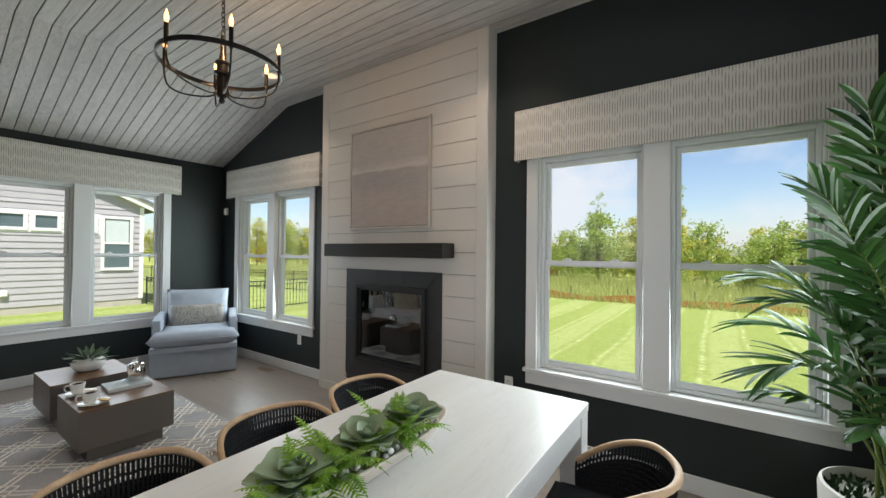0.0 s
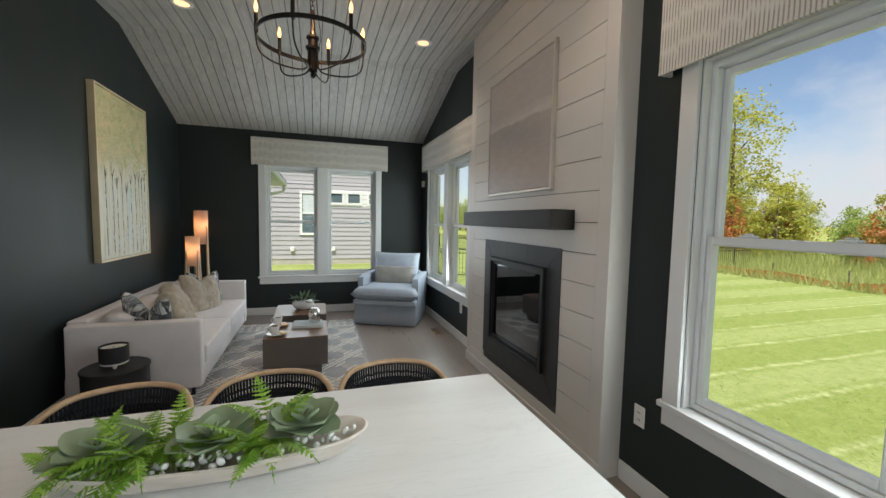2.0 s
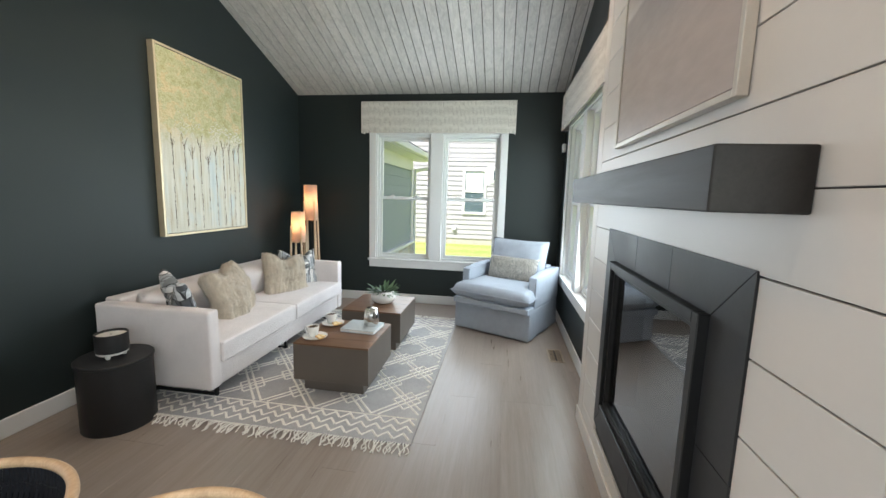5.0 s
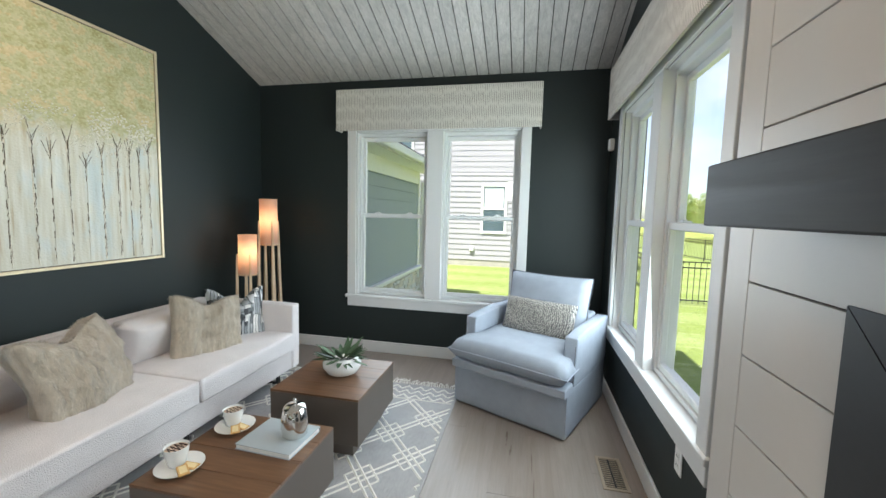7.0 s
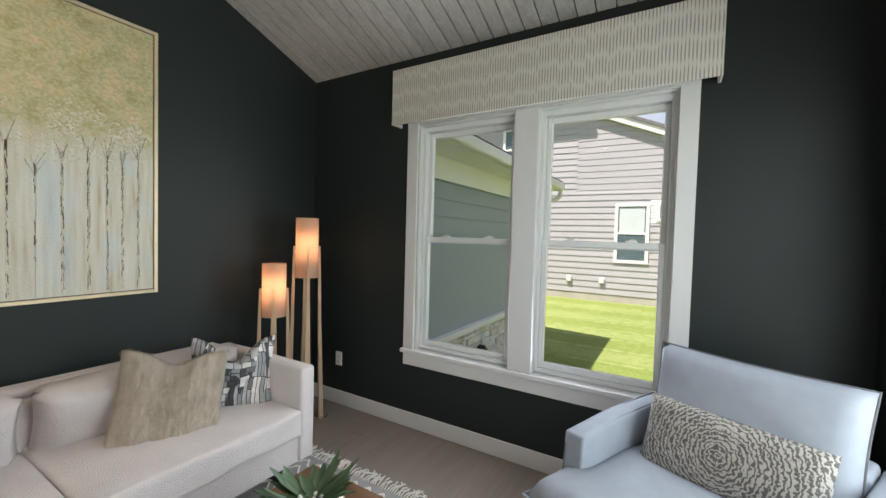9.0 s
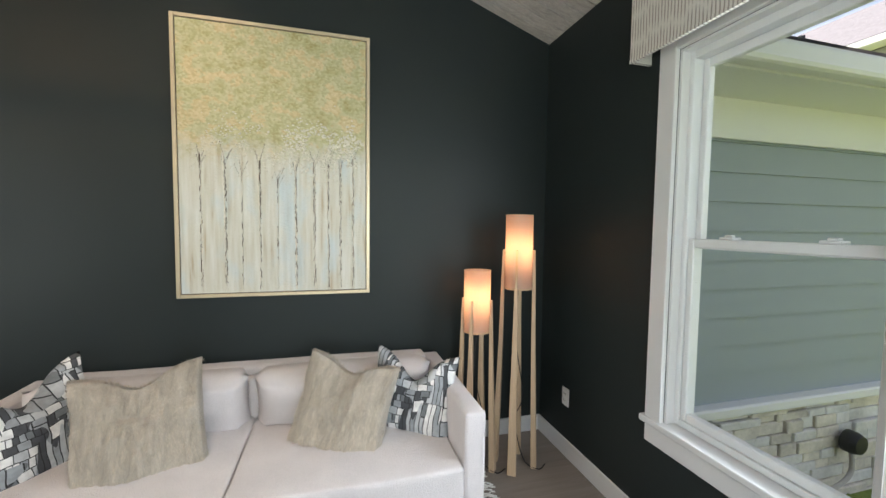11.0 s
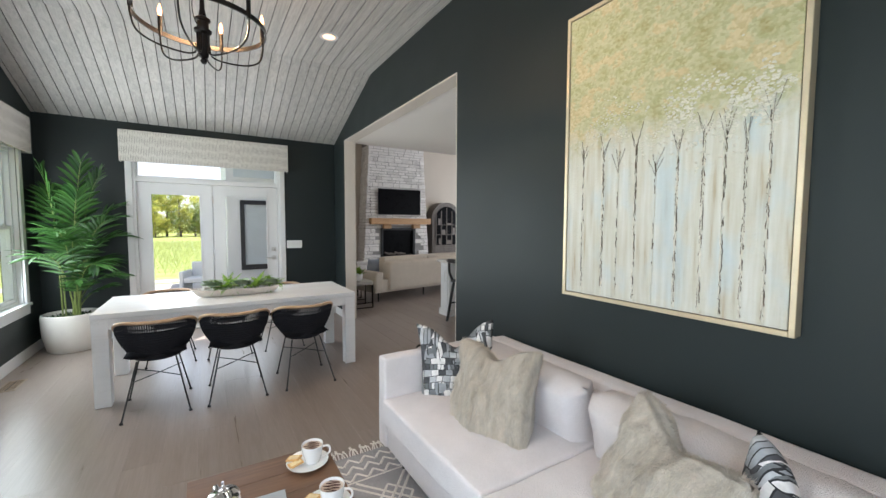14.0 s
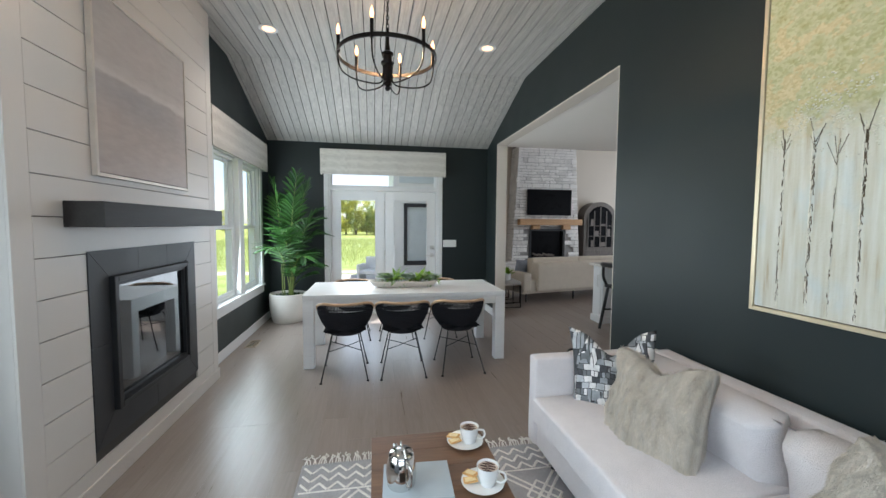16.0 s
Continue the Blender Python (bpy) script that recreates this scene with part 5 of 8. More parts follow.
for i in range(150):
    u = rnd.uniform(-1, 1)
    y = u * 0.365
    hw = 0.088 * (1 - abs(u) ** 3) ** 0.6
    x = rnd.uniform(-1, 1) * hw
    o = new("pebble", peb_me)
    o.parent = bowl
    o.matrix_basis = Matrix.LocRotScale((x, y, 0.066 + rnd.uniform(-0.008, 0.014)), Euler([rnd.uniform(0, 6) for _ in range(3)]), (rnd.uniform(0.008, 0.015), rnd.uniform(0.007, 0.012), rnd.uniform(0.006, 0.010)))


def fern_frond(bm, base, heading, length, rise, droop, rnd, width=0.045):
    """A frond: a thin rib with paired toothed leaflets."""
    d = Vector((math.cos(heading), math.sin(heading), 0))
    side = Vector((-d.y, d.x, 0))
    pts = []
    for i in range(15):
        u = i / 14
        pts.append(Vector(base) + d * length * u + Vector((0, 0, rise * u - droop * u * u)))
    tube(pts, 0.0011, 4, bm, caps=False)
    for i in range(2, 15):
        u = i / 14
        w = width * (math.sin(math.pi * min(1, u * 0.9 + 0.12))) * (1 - 0.3 * u) * rnd.uniform(0.85, 1.1)
        tang = (pts[min(14, i + 1)] - pts[i - 1]).normalized()
        for s in (-1, 1):
            out = (side * s + tang * 0.5).normalized()
            tip = pts[i] + out * w + Vector((0, 0, -0.25 * w))
            steps = 5
            prev = None
            for k in range(steps + 1):
                q = k / steps
                p = pts[i].lerp(tip, q)
                ww = 0.0052 * (1 - q) ** 0.6 * (1.35 if k % 2 else 0.7) + 0.0004
                cur = (bm.verts.new(p + tang * ww), bm.verts.new(p - tang * ww))
                if prev:
                    bm.faces.new((prev[0], cur[0], cur[1], prev[1]))
                prev = cur


def fern(x, y, seed, count, reach):
    r = random.Random(seed)
    bm = bmesh.new()
    for i in range(count):
        fern_frond(bm, (x + r.uniform(-0.02, 0.02), y + r.uniform(-0.03, 0.03), 0.065), r.uniform(0, 6.28), reach * r.uniform(0.7, 1.15), r.uniform(0.07, 0.25), r.uniform(0.06, 0.22), r, 0.040)
    part("fern", bm, M_fern, bowl, "bright green feathery fern")


fern(0.03, -0.195, 1, 26, 0.17)
fern(-0.04, -0.13, 2, 14, 0.15)
fern(0.04, 0.09, 3, 26, 0.17)
fern(-0.04, 0.11, 4, 14, 0.15)
fern(0.03, -0.33, 6, 14, 0.14)


def fleshy_leaf(bm, base, heading, tilt, length, width, thick=0.006):
    d = Vector((math.cos(heading) * math.cos(tilt), math.sin(heading) * math.cos(tilt), math.sin(tilt)))
    side = Vector((-math.sin(heading), math.cos(heading), 0))
    up = side.cross(d) * -1
    up = up if up.z > 0 else -up
    rows = []
    for i in range(9):
        u = i / 8
        w = width * (math.sin(math.pi * (0.06 + 0.90 * u ** 0.8)) ** 0.8) * (1 if u < 1 else 0.3)
        c = Vector(base) + d * length * u + up * (0.12 * length * u * u)
        rows.append([bm.verts.new(c + side * w * q + up * (0.22 * w * abs(q) ** 2 + 0.0)) for q in (-1, -0.5, 0, 0.5, 1)] + [bm.verts.new(c + side * w * q * 0.9 + up * (0.22 * w * q * q - thick)) for q in (0.6, 0, -0.6)])
    for a, b in zip(rows, rows[1:]):
        for k in range(8):
            bm.faces.new((a[k], a[(k + 1) % 8], b[(k + 1) % 8], b[k]))
    bm.faces.new(rows[-1])


def succulent(x, y, z, size, seed):
    r = random.Random(seed)
    heart = part("succulent", lathe([(0.0, -0.03), (0.02, -0.025), (0.022, 0.01), (0.0, 0.03)], 12, centre=(x, y, z)), M_succ, bowl, "broad dusty green succulent rosette", smooth=60)
    for ring, (cnt, tilt, ln) in enumerate(((6, 0.04, 1.0), (5, 0.26, 0.86), (3, 0.65, 0.48), (2, 1.1, 0.26))):
        for i in range(cnt):
            a = 2 * math.pi * i / cnt + ring * 0.6 + r.uniform(-0.15, 0.15)
            lf = bmesh.new()
            fleshy_leaf(lf, (x, y, z + 0.006 * ring), a, tilt + r.uniform(-0.1, 0.1), size * ln, size * ln * 0.53)
            bmesh.ops.recalc_face_normals(lf, faces=lf.faces[:])
            part("leaf", lf, M_succ, heart, smooth=60)


succulent(0.01, -0.03, 0.105, 0.120, 1)
succulent(0.0, 0.215, 0.105, 0.125, 2)
succulent(-0.01, -0.30, 0.095, 0.130, 3)

# ---- rug ----
RX0, RX1, RY0, RY1 = -5.33, -2.975, -0.12, 1.82
rug = thing("area_rug", pose(0, 0, 0), "grey flatweave rug with raised ivory diamond lattice and fringed ends", "rug")
part("weave", boxes((RX0, RX1, RY0, RY1, 0.001, 0.010), bevel=0.002), M_rug, rug)
cordbm = bmesh.new()


def cord_line(x0, y0, x1, y1, w=0.0080):
    """A raised cord lying on the weave, clipped to the rug."""
    t0, t1 = 0.0, 1.0
    dx, dy = x1 - x0, y1 - y0
    for p, q in ((-dx, x0 - RX0 - 0.03), (dx, RX1 - 0.03 - x0), (-dy, y0 - RY0 - 0.02), (dy, RY1 - 0.02 - y0)):
        if abs(p) < 1e-9:
            if q < 0:
                return
            continue
        r_ = q / p
        if p < 0:
            t0 = max(t0, r_)
        else:
            t1 = min(t1, r_)
    if t0 >= t1:
        return
    a = Vector((x0 + dx * t0, y0 + dy * t0, 0))
    b = Vector((x0 + dx * t1, y0 + dy * t1, 0))
    d = (b - a)
    if d.length < 0.02:
        return
    s = Vector((-d.y, d.x, 0)).normalized() * w
    z0, z1 = 0.010, 0.0155
    v = [cordbm.verts.new(p) for p in (a - s + Vector((0, 0, z0)), a + Vector((0, 0, z1)), a + s + Vector((0, 0, z0)), b + s + Vector((0, 0, z0)), b + Vector((0, 0, z1)), b - s + Vector((0, 0, z0)))]
    cordbm.faces.new((v[0], v[1], v[4], v[5]))
    cordbm.faces.new((v[1], v[2], v[3], v[4]))


PX, PY = 0.46, 0.40
BAND = 0.27
bx0_, bx1_ = RX0 + BAND, RX1 - BAND
slope = PY / PX
RXS = (RX0, RX1)
for k in range(-8, 16):
    for s in (-1, 1):
        for off in (-0.026, 0.026):
            c0 = RY0 + k * PY + off
            ya_, yb_ = (c0, c0 + slope * (bx1_ - bx0_)) if s > 0 else (c0, c0 - slope * (bx1_ - bx0_))
            cord_line(bx0_, ya_, bx1_, yb_)
for i in range(7):
    for j in range(-1, 12):
        for half in (0, 1):
            x, y = bx0_ + (i + 0.5 * half) * PX, RY0 + (j + 0.5 * half) * PY
            if not bx0_ + 0.1 < x < bx1_ - 0.1:
                continue
            for sx in (-1, 1):
                for sy in (-1, 1):
                    cord_line(x + sx * 0.115, y, x, y + sy * 0.10, 0.0070)
for x0_, d in ((RX0 + 0.035, 1), (RX1 - 0.035, -1)):
    for r_i in range(3):
        x = x0_ + d * r_i * 0.075
        y = RY0 + 0.02
        while y < RY1 - 0.1:
            cord_line(x, y, x + d * 0.06, y + 0.05)
            cord_line(x + d * 0.06, y + 0.05, x, y + 0.10)
            y += 0.10
    cord_line(x0_ + d * 0.222, RY0, x0_ + d * 0.222, RY1, 0.006)
part("lattice", cordbm, M_cord, rug, "raised ivory wool lattice")
rnd = random.Random(5)
fr = bmesh.new()
for x, s in ((RX0, -1), (RX1, 1)):
    y = RY0
    while y < RY1:
        ln = rnd.uniform(0.07, 0.11)
        b = rnd.uniform(-0.03, 0.03)
        tube(curve_points([(x, y, 0.008), (x + s * ln * 0.4, y + b * 0.4, 0.014 + rnd.uniform(0, 0.008)), (x + s * ln * 0.75, y + b * 1.4, 0.008), (x + s * ln, y + b + rnd.uniform(-0.015, 0.015), 0.005)], 2), 0.0042, 5, fr)
        y += rnd.uniform(0.013, 0.02)
part("fringe", fr, M_cord, rug, "knotted ivory fringe")["kind"] = "stuff"

# ---- sofa ----
SX0, SX1, SYB, SYF = -5.208, -3.095, -0.460, 0.425
sofa = thing("sofa", pose(0, 0, 0), "cream boucle two-seat sofa with slim arms and black legs", "sofa")
part("base", soft_box(SX0 + 0.004, SX1 - 0.004, SYB + 0.02, SYF - 0.004, 0.125, 0.285, 0.012, 3, 4, 0, 0.002, 1), M_boucle, sofa, smooth=60)
for x0, x1 in ((SX0, SX0 + 0.098), (SX1 - 0.098, SX1)):
    part("arm", soft_box(x0, x1, SYB + 0.03, SYF + 0.012, 0.128, 0.668, 0.016, 4, 5, 0.004, 0.004, 2), M_boucle, sofa, smooth=60)
part("backrest", soft_box(SX0 + 0.099, SX1 - 0.099, SYB, SYB + 0.13, 0.20, 0.685, 0.028, 4, 6, 0.006, 0.006, 3), M_boucle, sofa, smooth=60)
part("back_roll", soft_box(SX0 + 0.10, SX1 - 0.10, SYB + 0.131, SYB + 0.20, 0.40, 0.640, 0.03, 4, 6, 0.006, 0.006, 3), M_boucle, sofa, smooth=60)
xm = (SX0 + SX1) / 2
for i, (x0, x1) in enumerate(((SX0 + 0.101, xm - 0.002), (xm + 0.002, SX1 - 0.101))):
    part("seat_cushion", soft_box(x0, x1, SYB + 0.16, SYF + 0.03, 0.287, 0.437, 0.032, 4, 7, 0.022, 0.007, 5 + i), M_boucle, sofa, smooth=60)
    bm = cushion((x1 - x0) * 0.985, 0.31, 0.25, 20, 0.30, 0.035, 0.012, 6 + i, 0.42)
    moved(bm, Matrix.Translation(((x0 + x1) / 2, SYB + 0.262, 0.560)) @ Euler((radians(76), 0, 0)).to_matrix().to_4x4())
    part("back_cushion", bm, M_boucle, sofa, smooth=180)
for x in (SX0 + 0.16, xm, SX1 - 0.16):
    part("leg", boxes((x - 0.012, x + 0.012, SYB + 0.10, SYB + 0.124, 0.0, 0.1245), (x - 0.012, x + 0.012, SYF - 0.10, SYF - 0.076, 0.0, 0.1245), (x - 0.012, x + 0.012, SYB + 0.124, SYF - 0.10, 0.0, 0.022), bevel=0.002), M_black, sofa)


def fur_pile(src, seed, count=24000):
    """Short tufts of hair combed downwards over a pillow's surface."""
    r = random.Random(seed)
    src.normal_update()
    polys = list(src.faces)
    areas = [f.calc_area() for f in polys]
    verts, tris = [], []
    for f in r.choices(polys, areas, k=count):
        vs = [v.co for v in f.verts]
        k = [r.random() for q in vs]
        tot = sum(k)
        p = sum((c * (q / tot) for c, q in zip(vs, k)), Vector())
        comb = Vector((r.uniform(-0.7, 0.7), -1.0 + r.uniform(-0.3, 0.5), 0))
        d = (f.normal * r.uniform(0.08, 0.4) + comb - f.normal * comb.dot(f.normal)).normalized() * r.uniform(0.014, 0.028)
        s = d.cross(f.normal).normalized() * 0.0012
        n = len(verts)
        verts += [p - s - f.normal * 0.001, p + s - f.normal * 0.001, p + d]
        tris.append((n, n + 1, n + 2))
    out = bmesh.new()
    me = bpy.data.meshes.new("pile")
    me.from_pydata(verts, [], tris)
    out.from_mesh(me)
    bpy.data.meshes.remove(me)
    return out


def throw_pillow(name, at, w, h, t, mat, label, seed, dent=0.0, wr=0.012, puff=0.5):
    """A loose pillow; local x across, y up, z towards the viewer; dent: a chop in the top edge."""
    bm = cushion(w, h, t, 28, puff, 0.045 if mat is M_fur else 0.10, wr, seed, 0.18)
    for v in bm.verts:
        k = math.exp(-(v.co.x / (0.22 * w)) ** 2) * max(0.0, (v.co.y / (h / 2) + 0.2) / 1.2) ** 1.5
        v.co.y -= dent * k
        v.co.z *= 1 - 0.5 * k * (dent > 0.02)
    if mat is M_fur:
        for v in bm.verts:
            v.co.z += (0.006 * noise.noise(Vector((v.co.x * 34 + seed, v.co.y * 15, seed))) + 0.0045 * math.sin(v.co.x * 150 + 1.6 * math.sin(v.co.y * 14 + seed))) * (1 - (2 * v.co.x / w) ** 4) * (1 if v.co.z > 0 else -1)
    pile = fur_pile(bm, seed) if mat is M_fur else None
    ob = link(name, bm, mat, smooth=180)
    tagged(ob, label, "pillow", "sofa pillows")
    ob.matrix_world = at
    if pile:
        part("fur_nap", pile, mat, ob, "short dense taupe fur")["kind"] = "stuff"
    return ob


def lean(x, y, z, turn, tilt, roll=0):
    return Matrix.Translation((x, y, z)) @ Euler((0, 0, radians(turn))).to_matrix().to_4x4() @ Euler((radians(90 - tilt), 0, 0)).to_matrix().to_4x4() @ Euler((0, 0, radians(roll))).to_matrix().to_4x4()


throw_pillow("patterned_pillow", lean(-3.335, 0.02, 0.615, 236, 13, 4), 0.48, 0.50, 0.15, M_block, "grey block-print square pillow chopped at its top", 21, 0.15)
throw_pillow("fur_pillow", lean(-3.765, 0.085, 0.612, 192, 20, 4), 0.48, 0.48, 0.21, M_fur, "taupe faux-fur square pillow leaning on the sofa", 22, 0.08, 0.04, 0.42)
throw_pillow("fur_pillow", lean(-4.610, 0.075, 0.600, 156, 20, -8), 0.47, 0.46, 0.20, M_fur, "taupe faux-fur square pillow leaning on the sofa", 23, 0.07, 0.034, 0.42)
throw_pillow("patterned_pillow", lean(-4.955, 0.03, 0.600, 152, 14, -4), 0.46, 0.45, 0.15, M_block, "grey block-print square pillow chopped at its top", 24, 0.15)


# ---- coffee tables ----
def coffee_table(x0, x1, y0, y1, h, label):
    ob = thing("coffee_table", pose((x0 + x1) / 2, (y0 + y1) / 2, 0.0155), label, "coffee table", "block coffee tables")
    a, b = (x1 - x0) / 2, (y1 - y0) / 2
    h -= 0.0155
    part("plinth", boxes((-a + 0.055, a - 0.055, -b + 0.055, b - 0.055, 0.0, 0.095), bevel=0.002), M_taupe, ob)
    part("body", boxes((-a, a, -b, b, 0.095, h - 0.012), bevel=0.002), M_taupe, ob)
    n = 4
    for i in range(n):
        q0, q1 = -a + 2 * a * i / n, -a + 2 * a * (i + 1) / n
        part("top_plank", boxes((q0 + 0.0006, q1 - 0.0006, -b, b, h - 0.0118, h), bevel=0.001), M_walnut, ob)
    return ob


CT = "block coffee table with brown wood top and taupe sides"
coffee_table(-3.970, -3.405, 0.842, 1.406, 0.385, CT)
coffee_table(-4.842, -4.245, 0.850, 1.412, 0.390, CT)
ZA, ZB = 0.3855, 0.3905

pot = thing("white_planter_bowl", pose(-4.565, 1.155, ZB) @ Matrix.Diagonal((1.14, 1.14, 1.08, 1)), "white round bowl with pebbles and green leaves", "potted plant")
part("bowl", lathe([(0.0, 0.0), (0.055, 0.0), (0.085, 0.015), (0.108, 0.05), (0.108, 0.075), (0.085, 0.105), (0.078, 0.108), (0.076, 0.100), (0.092, 0.075), (0.09, 0.06), (0.0, 0.06)], 36), M_ceramic, pot, smooth=50)
rnd = random.Random(8)
for i in range(46):
    a, r = rnd.uniform(0, 6.28), 0.076 * math.sqrt(rnd.random())
    o = new("pebble", peb_me)
    o.parent = pot
    o.matrix_basis = Matrix.LocRotScale((r * math.cos(a), r * math.sin(a), 0.098 + rnd.uniform(-0.006, 0.006)), Euler((a, r * 50, a * 2)), (0.012, 0.010, 0.008))
bm = bmesh.new()
for i in range(60):
    a, tl = rnd.uniform(0, 6.28), rnd.choice((rnd.uniform(-0.4, 0.25), rnd.uniform(0.1, 0.75)))
    fleshy_leaf(bm, (0.045 * rnd.random() * math.cos(a), 0.045 * rnd.random() * math.sin(a), 0.102), a, tl * 0.8, rnd.uniform(0.075, 0.15), rnd.uniform(0.010, 0.016), 0.002)
bmesh.ops.recalc_face_normals(bm, faces=bm.faces[:])
part("foliage", bm, leaf_mat("dark_green_rosette_leaf", (0.035, 0.08, 0.035), (0.17, 0.26, 0.15), 0.4), pot, smooth=60)["kind"] = "stuff"

book = thing("coffee_table_book", pose(-3.805, 1.218, ZA, 0, 0, -3), "pale blue hardcover book lying flat on a coffee table", "book")
part("cover", boxes((-0.118, 0.118, -0.140, 0.140, 0.0, 0.0035), (-0.118, 0.118, -0.140, 0.140, 0.0225, 0.026), (-0.118, -0.1145, -0.140, 0.140, 0.0036, 0.0224), bevel=0.001), M_book, book)
part("pages", boxes((-0.1143, 0.114, -0.136, 0.136, 0.0037, 0.0223)), M_paper, book)

tp_ = thing("metal_teapot", pose(-3.825, 1.285, ZA + 0.026, 0, 0, 20), "polished steel lidded coffee pot standing on a book", "coffee pot")
part("body", lathe([(0.0, 0.0), (0.052, 0.0), (0.056, 0.006), (0.061, 0.05), (0.060, 0.085), (0.052, 0.118), (0.049, 0.124), (0.0, 0.124)], 36), M_chrome, tp_, smooth=50)
part("lid", lathe([(0.049, 0.1245), (0.051, 0.130), (0.044, 0.142), (0.0, 0.150)], 32), M_chrome, tp_, smooth=50)
part("thumb_lever", tube(curve_points([(-0.05, 0, 0.135), (-0.03, 0, 0.156), (0.0, 0, 0.163), (0.006, 0, 0.178)], 4), 0.005, 8), M_chrome, tp_, smooth=60)
part("handle", tube(curve_points([(-0.052, 0, 0.125), (-0.088, 0, 0.115), (-0.096, 0, 0.07), (-0.082, 0, 0.032), (-0.058, 0, 0.025)], 6), 0.0055, 8), M_chrome, tp_, smooth=60)
part("spout", tube(curve_points([(0.045, 0, 0.112), (0.060, 0, 0.124), (0.070, 0, 0.136)], 4), 0.016, 10, taper=0.55), M_chrome, tp_, smooth=60)


def coffee_cup(x, y, turn, label):
    ob = thing("coffee_cup", pose(x, y, ZA, 0, 0, turn) @ Matrix.Diagonal((1.17, 1.17, 1.17, 1)), label, "cup and saucer", "coffee cups")
    part("saucer", lathe([(0.0, 0.002), (0.035, 0.0), (0.042, 0.003), (0.075, 0.013), (0.077, 0.0155), (0.045, 0.008), (0.0, 0.006)], 36), M_ceramic, ob, smooth=50)
    cx = 0.0
    cup = part("cup", lathe([(0.0, 0.008), (0.024, 0.008), (0.027, 0.012), (0.037, 0.05), (0.040, 0.076), (0.0385, 0.0765), (0.036, 0.066), (0.0, 0.064)], 32, centre=(cx - 0.018, 0, 0)), M_ceramic, ob, smooth=50)
    part("foam", lathe([(0.0, 0.069), (0.036, 0.068)], 28, centre=(cx - 0.018, 0, 0)), M_coffee, cup)
    zig = [(cx - 0.018 + 0.028 * (-1) ** i * (1 - abs(i - 4) / 9), -0.028 + i * 0.007, 0.0695) for i in range(9)]
    part("drizzle", tube(zig, 0.0022, 5), M_choc, cup)
    part("handle", tube(curve_points([(-0.054, 0, 0.062), (-0.078, 0, 0.060), (-0.082, 0, 0.038), (-0.066, 0, 0.024), (-0.050, 0, 0.026)], 5), 0.0042, 7), M_ceramic, cup, smooth=60)
    for k, (px, py, pz, rz) in enumerate(((0.042, 0.012, 0.0125, 25), (0.050, -0.018, 0.0165, -20))):
        m_ = pose(px, py, pz, 0, 8, rz)
        bis = part("biscuit", moved(boxes((-0.026, 0.026, -0.017, 0.017, 0.0, 0.006), bevel=0.0015), m_), M_biscuit, ob)
        part("biscuit_middle", moved(boxes((-0.019, 0.019, -0.011, 0.011, 0.0061, 0.007)), m_), M_cream_fill, bis)
    return ob


coffee_cup(-3.530, 0.950, 75, "white cup of coffee on a saucer with two biscuits")
coffee_cup(-3.845, 0.948, 60, "white cup of coffee on a saucer with two biscuits")


# ---- armchair: local +x is its front ----
AC = pose(-5.335, 2.385, 0, 0, 0, -25.7)
ac = thing("armchair", AC, "pale blue-grey slipcovered armchair with a loose seat cushion", "armchair")
D, Wd = 0.425, 0.44
part("base", soft_box(-D, D - 0.01, -Wd + 0.004, Wd - 0.004, 0.012, 0.335, 0.015, 3, 6, 0, 0.006, 31), M_linen, ac, smooth=60)
part("skirt_flange", soft_box(-D + 0.2, D + 0.035, -Wd + 0.002, Wd - 0.002, 0.300, 0.362, 0.026, 4, 6, 0, 0.006, 35), M_linen, ac, smooth=60)
for s in (-1, 1):
    a, b = sorted((s * Wd, s * (Wd - 0.088)))
    bm = soft_box(-D, D - 0.12, a, b, 0.336, 0.675, 0.030, 4, 7, 0.012, 0.006, 32 + s)
    for v in bm.verts:
        k = (v.co.z - 0.336) / 0.33
        v.co.x -= 0.03 * k * (v.co.x > 0.2)
        v.co.z -= 0.035 * k * max(0, v.co.x / D)
    part("arm", bm, M_linen, ac, smooth=60)
    part("arm_piping", tube([(D - 0.118, s * (Wd - 0.006), 0.345), (D - 0.145, s * (Wd - 0.008), 0.60), (D - 0.18, s * (Wd - 0.014), 0.64)], 0.004, 6), M_piping, ac)
part("backrest", soft_box(-D - 0.0, -D + 0.16, -Wd + 0.09, Wd - 0.09, 0.336, 0.70, 0.05, 4, 6, 0.01, 0.006, 36), M_linen, ac, smooth=60)
bm = cushion(0.82, 0.92, 0.20, 20, 0.30, 0.03, 0.008, 37, 0.35)
for v in bm.verts:
    if v.co.x < 0.20:
        v.co.y = max(-0.345, min(0.345, v.co.y))
seat = part("seat_cushion", moved(bm, Matrix.Translation((0.085, 0, 0.445))), M_linen, ac, smooth=180)
bm = cushion(0.70, 0.56, 0.20, 18, 0.36, 0.04, 0.010, 38, 0.25)
m_ = Matrix.Translation((-0.235, 0, 0.70)) @ Euler((0, 0, radians(90))).to_matrix().to_4x4() @ Euler((radians(76), 0, 0)).to_matrix().to_4x4()
bk = part("back_cushion", moved(bm, m_), M_linen, ac, smooth=180)
edge = []
for k in range(48):
    a = 2 * math.pi * k / 48
    u, v = max(-1, min(1, 1.42 * math.cos(a))), max(-1, min(1, 1.42 * math.sin(a)))
    edge.append((u, v))
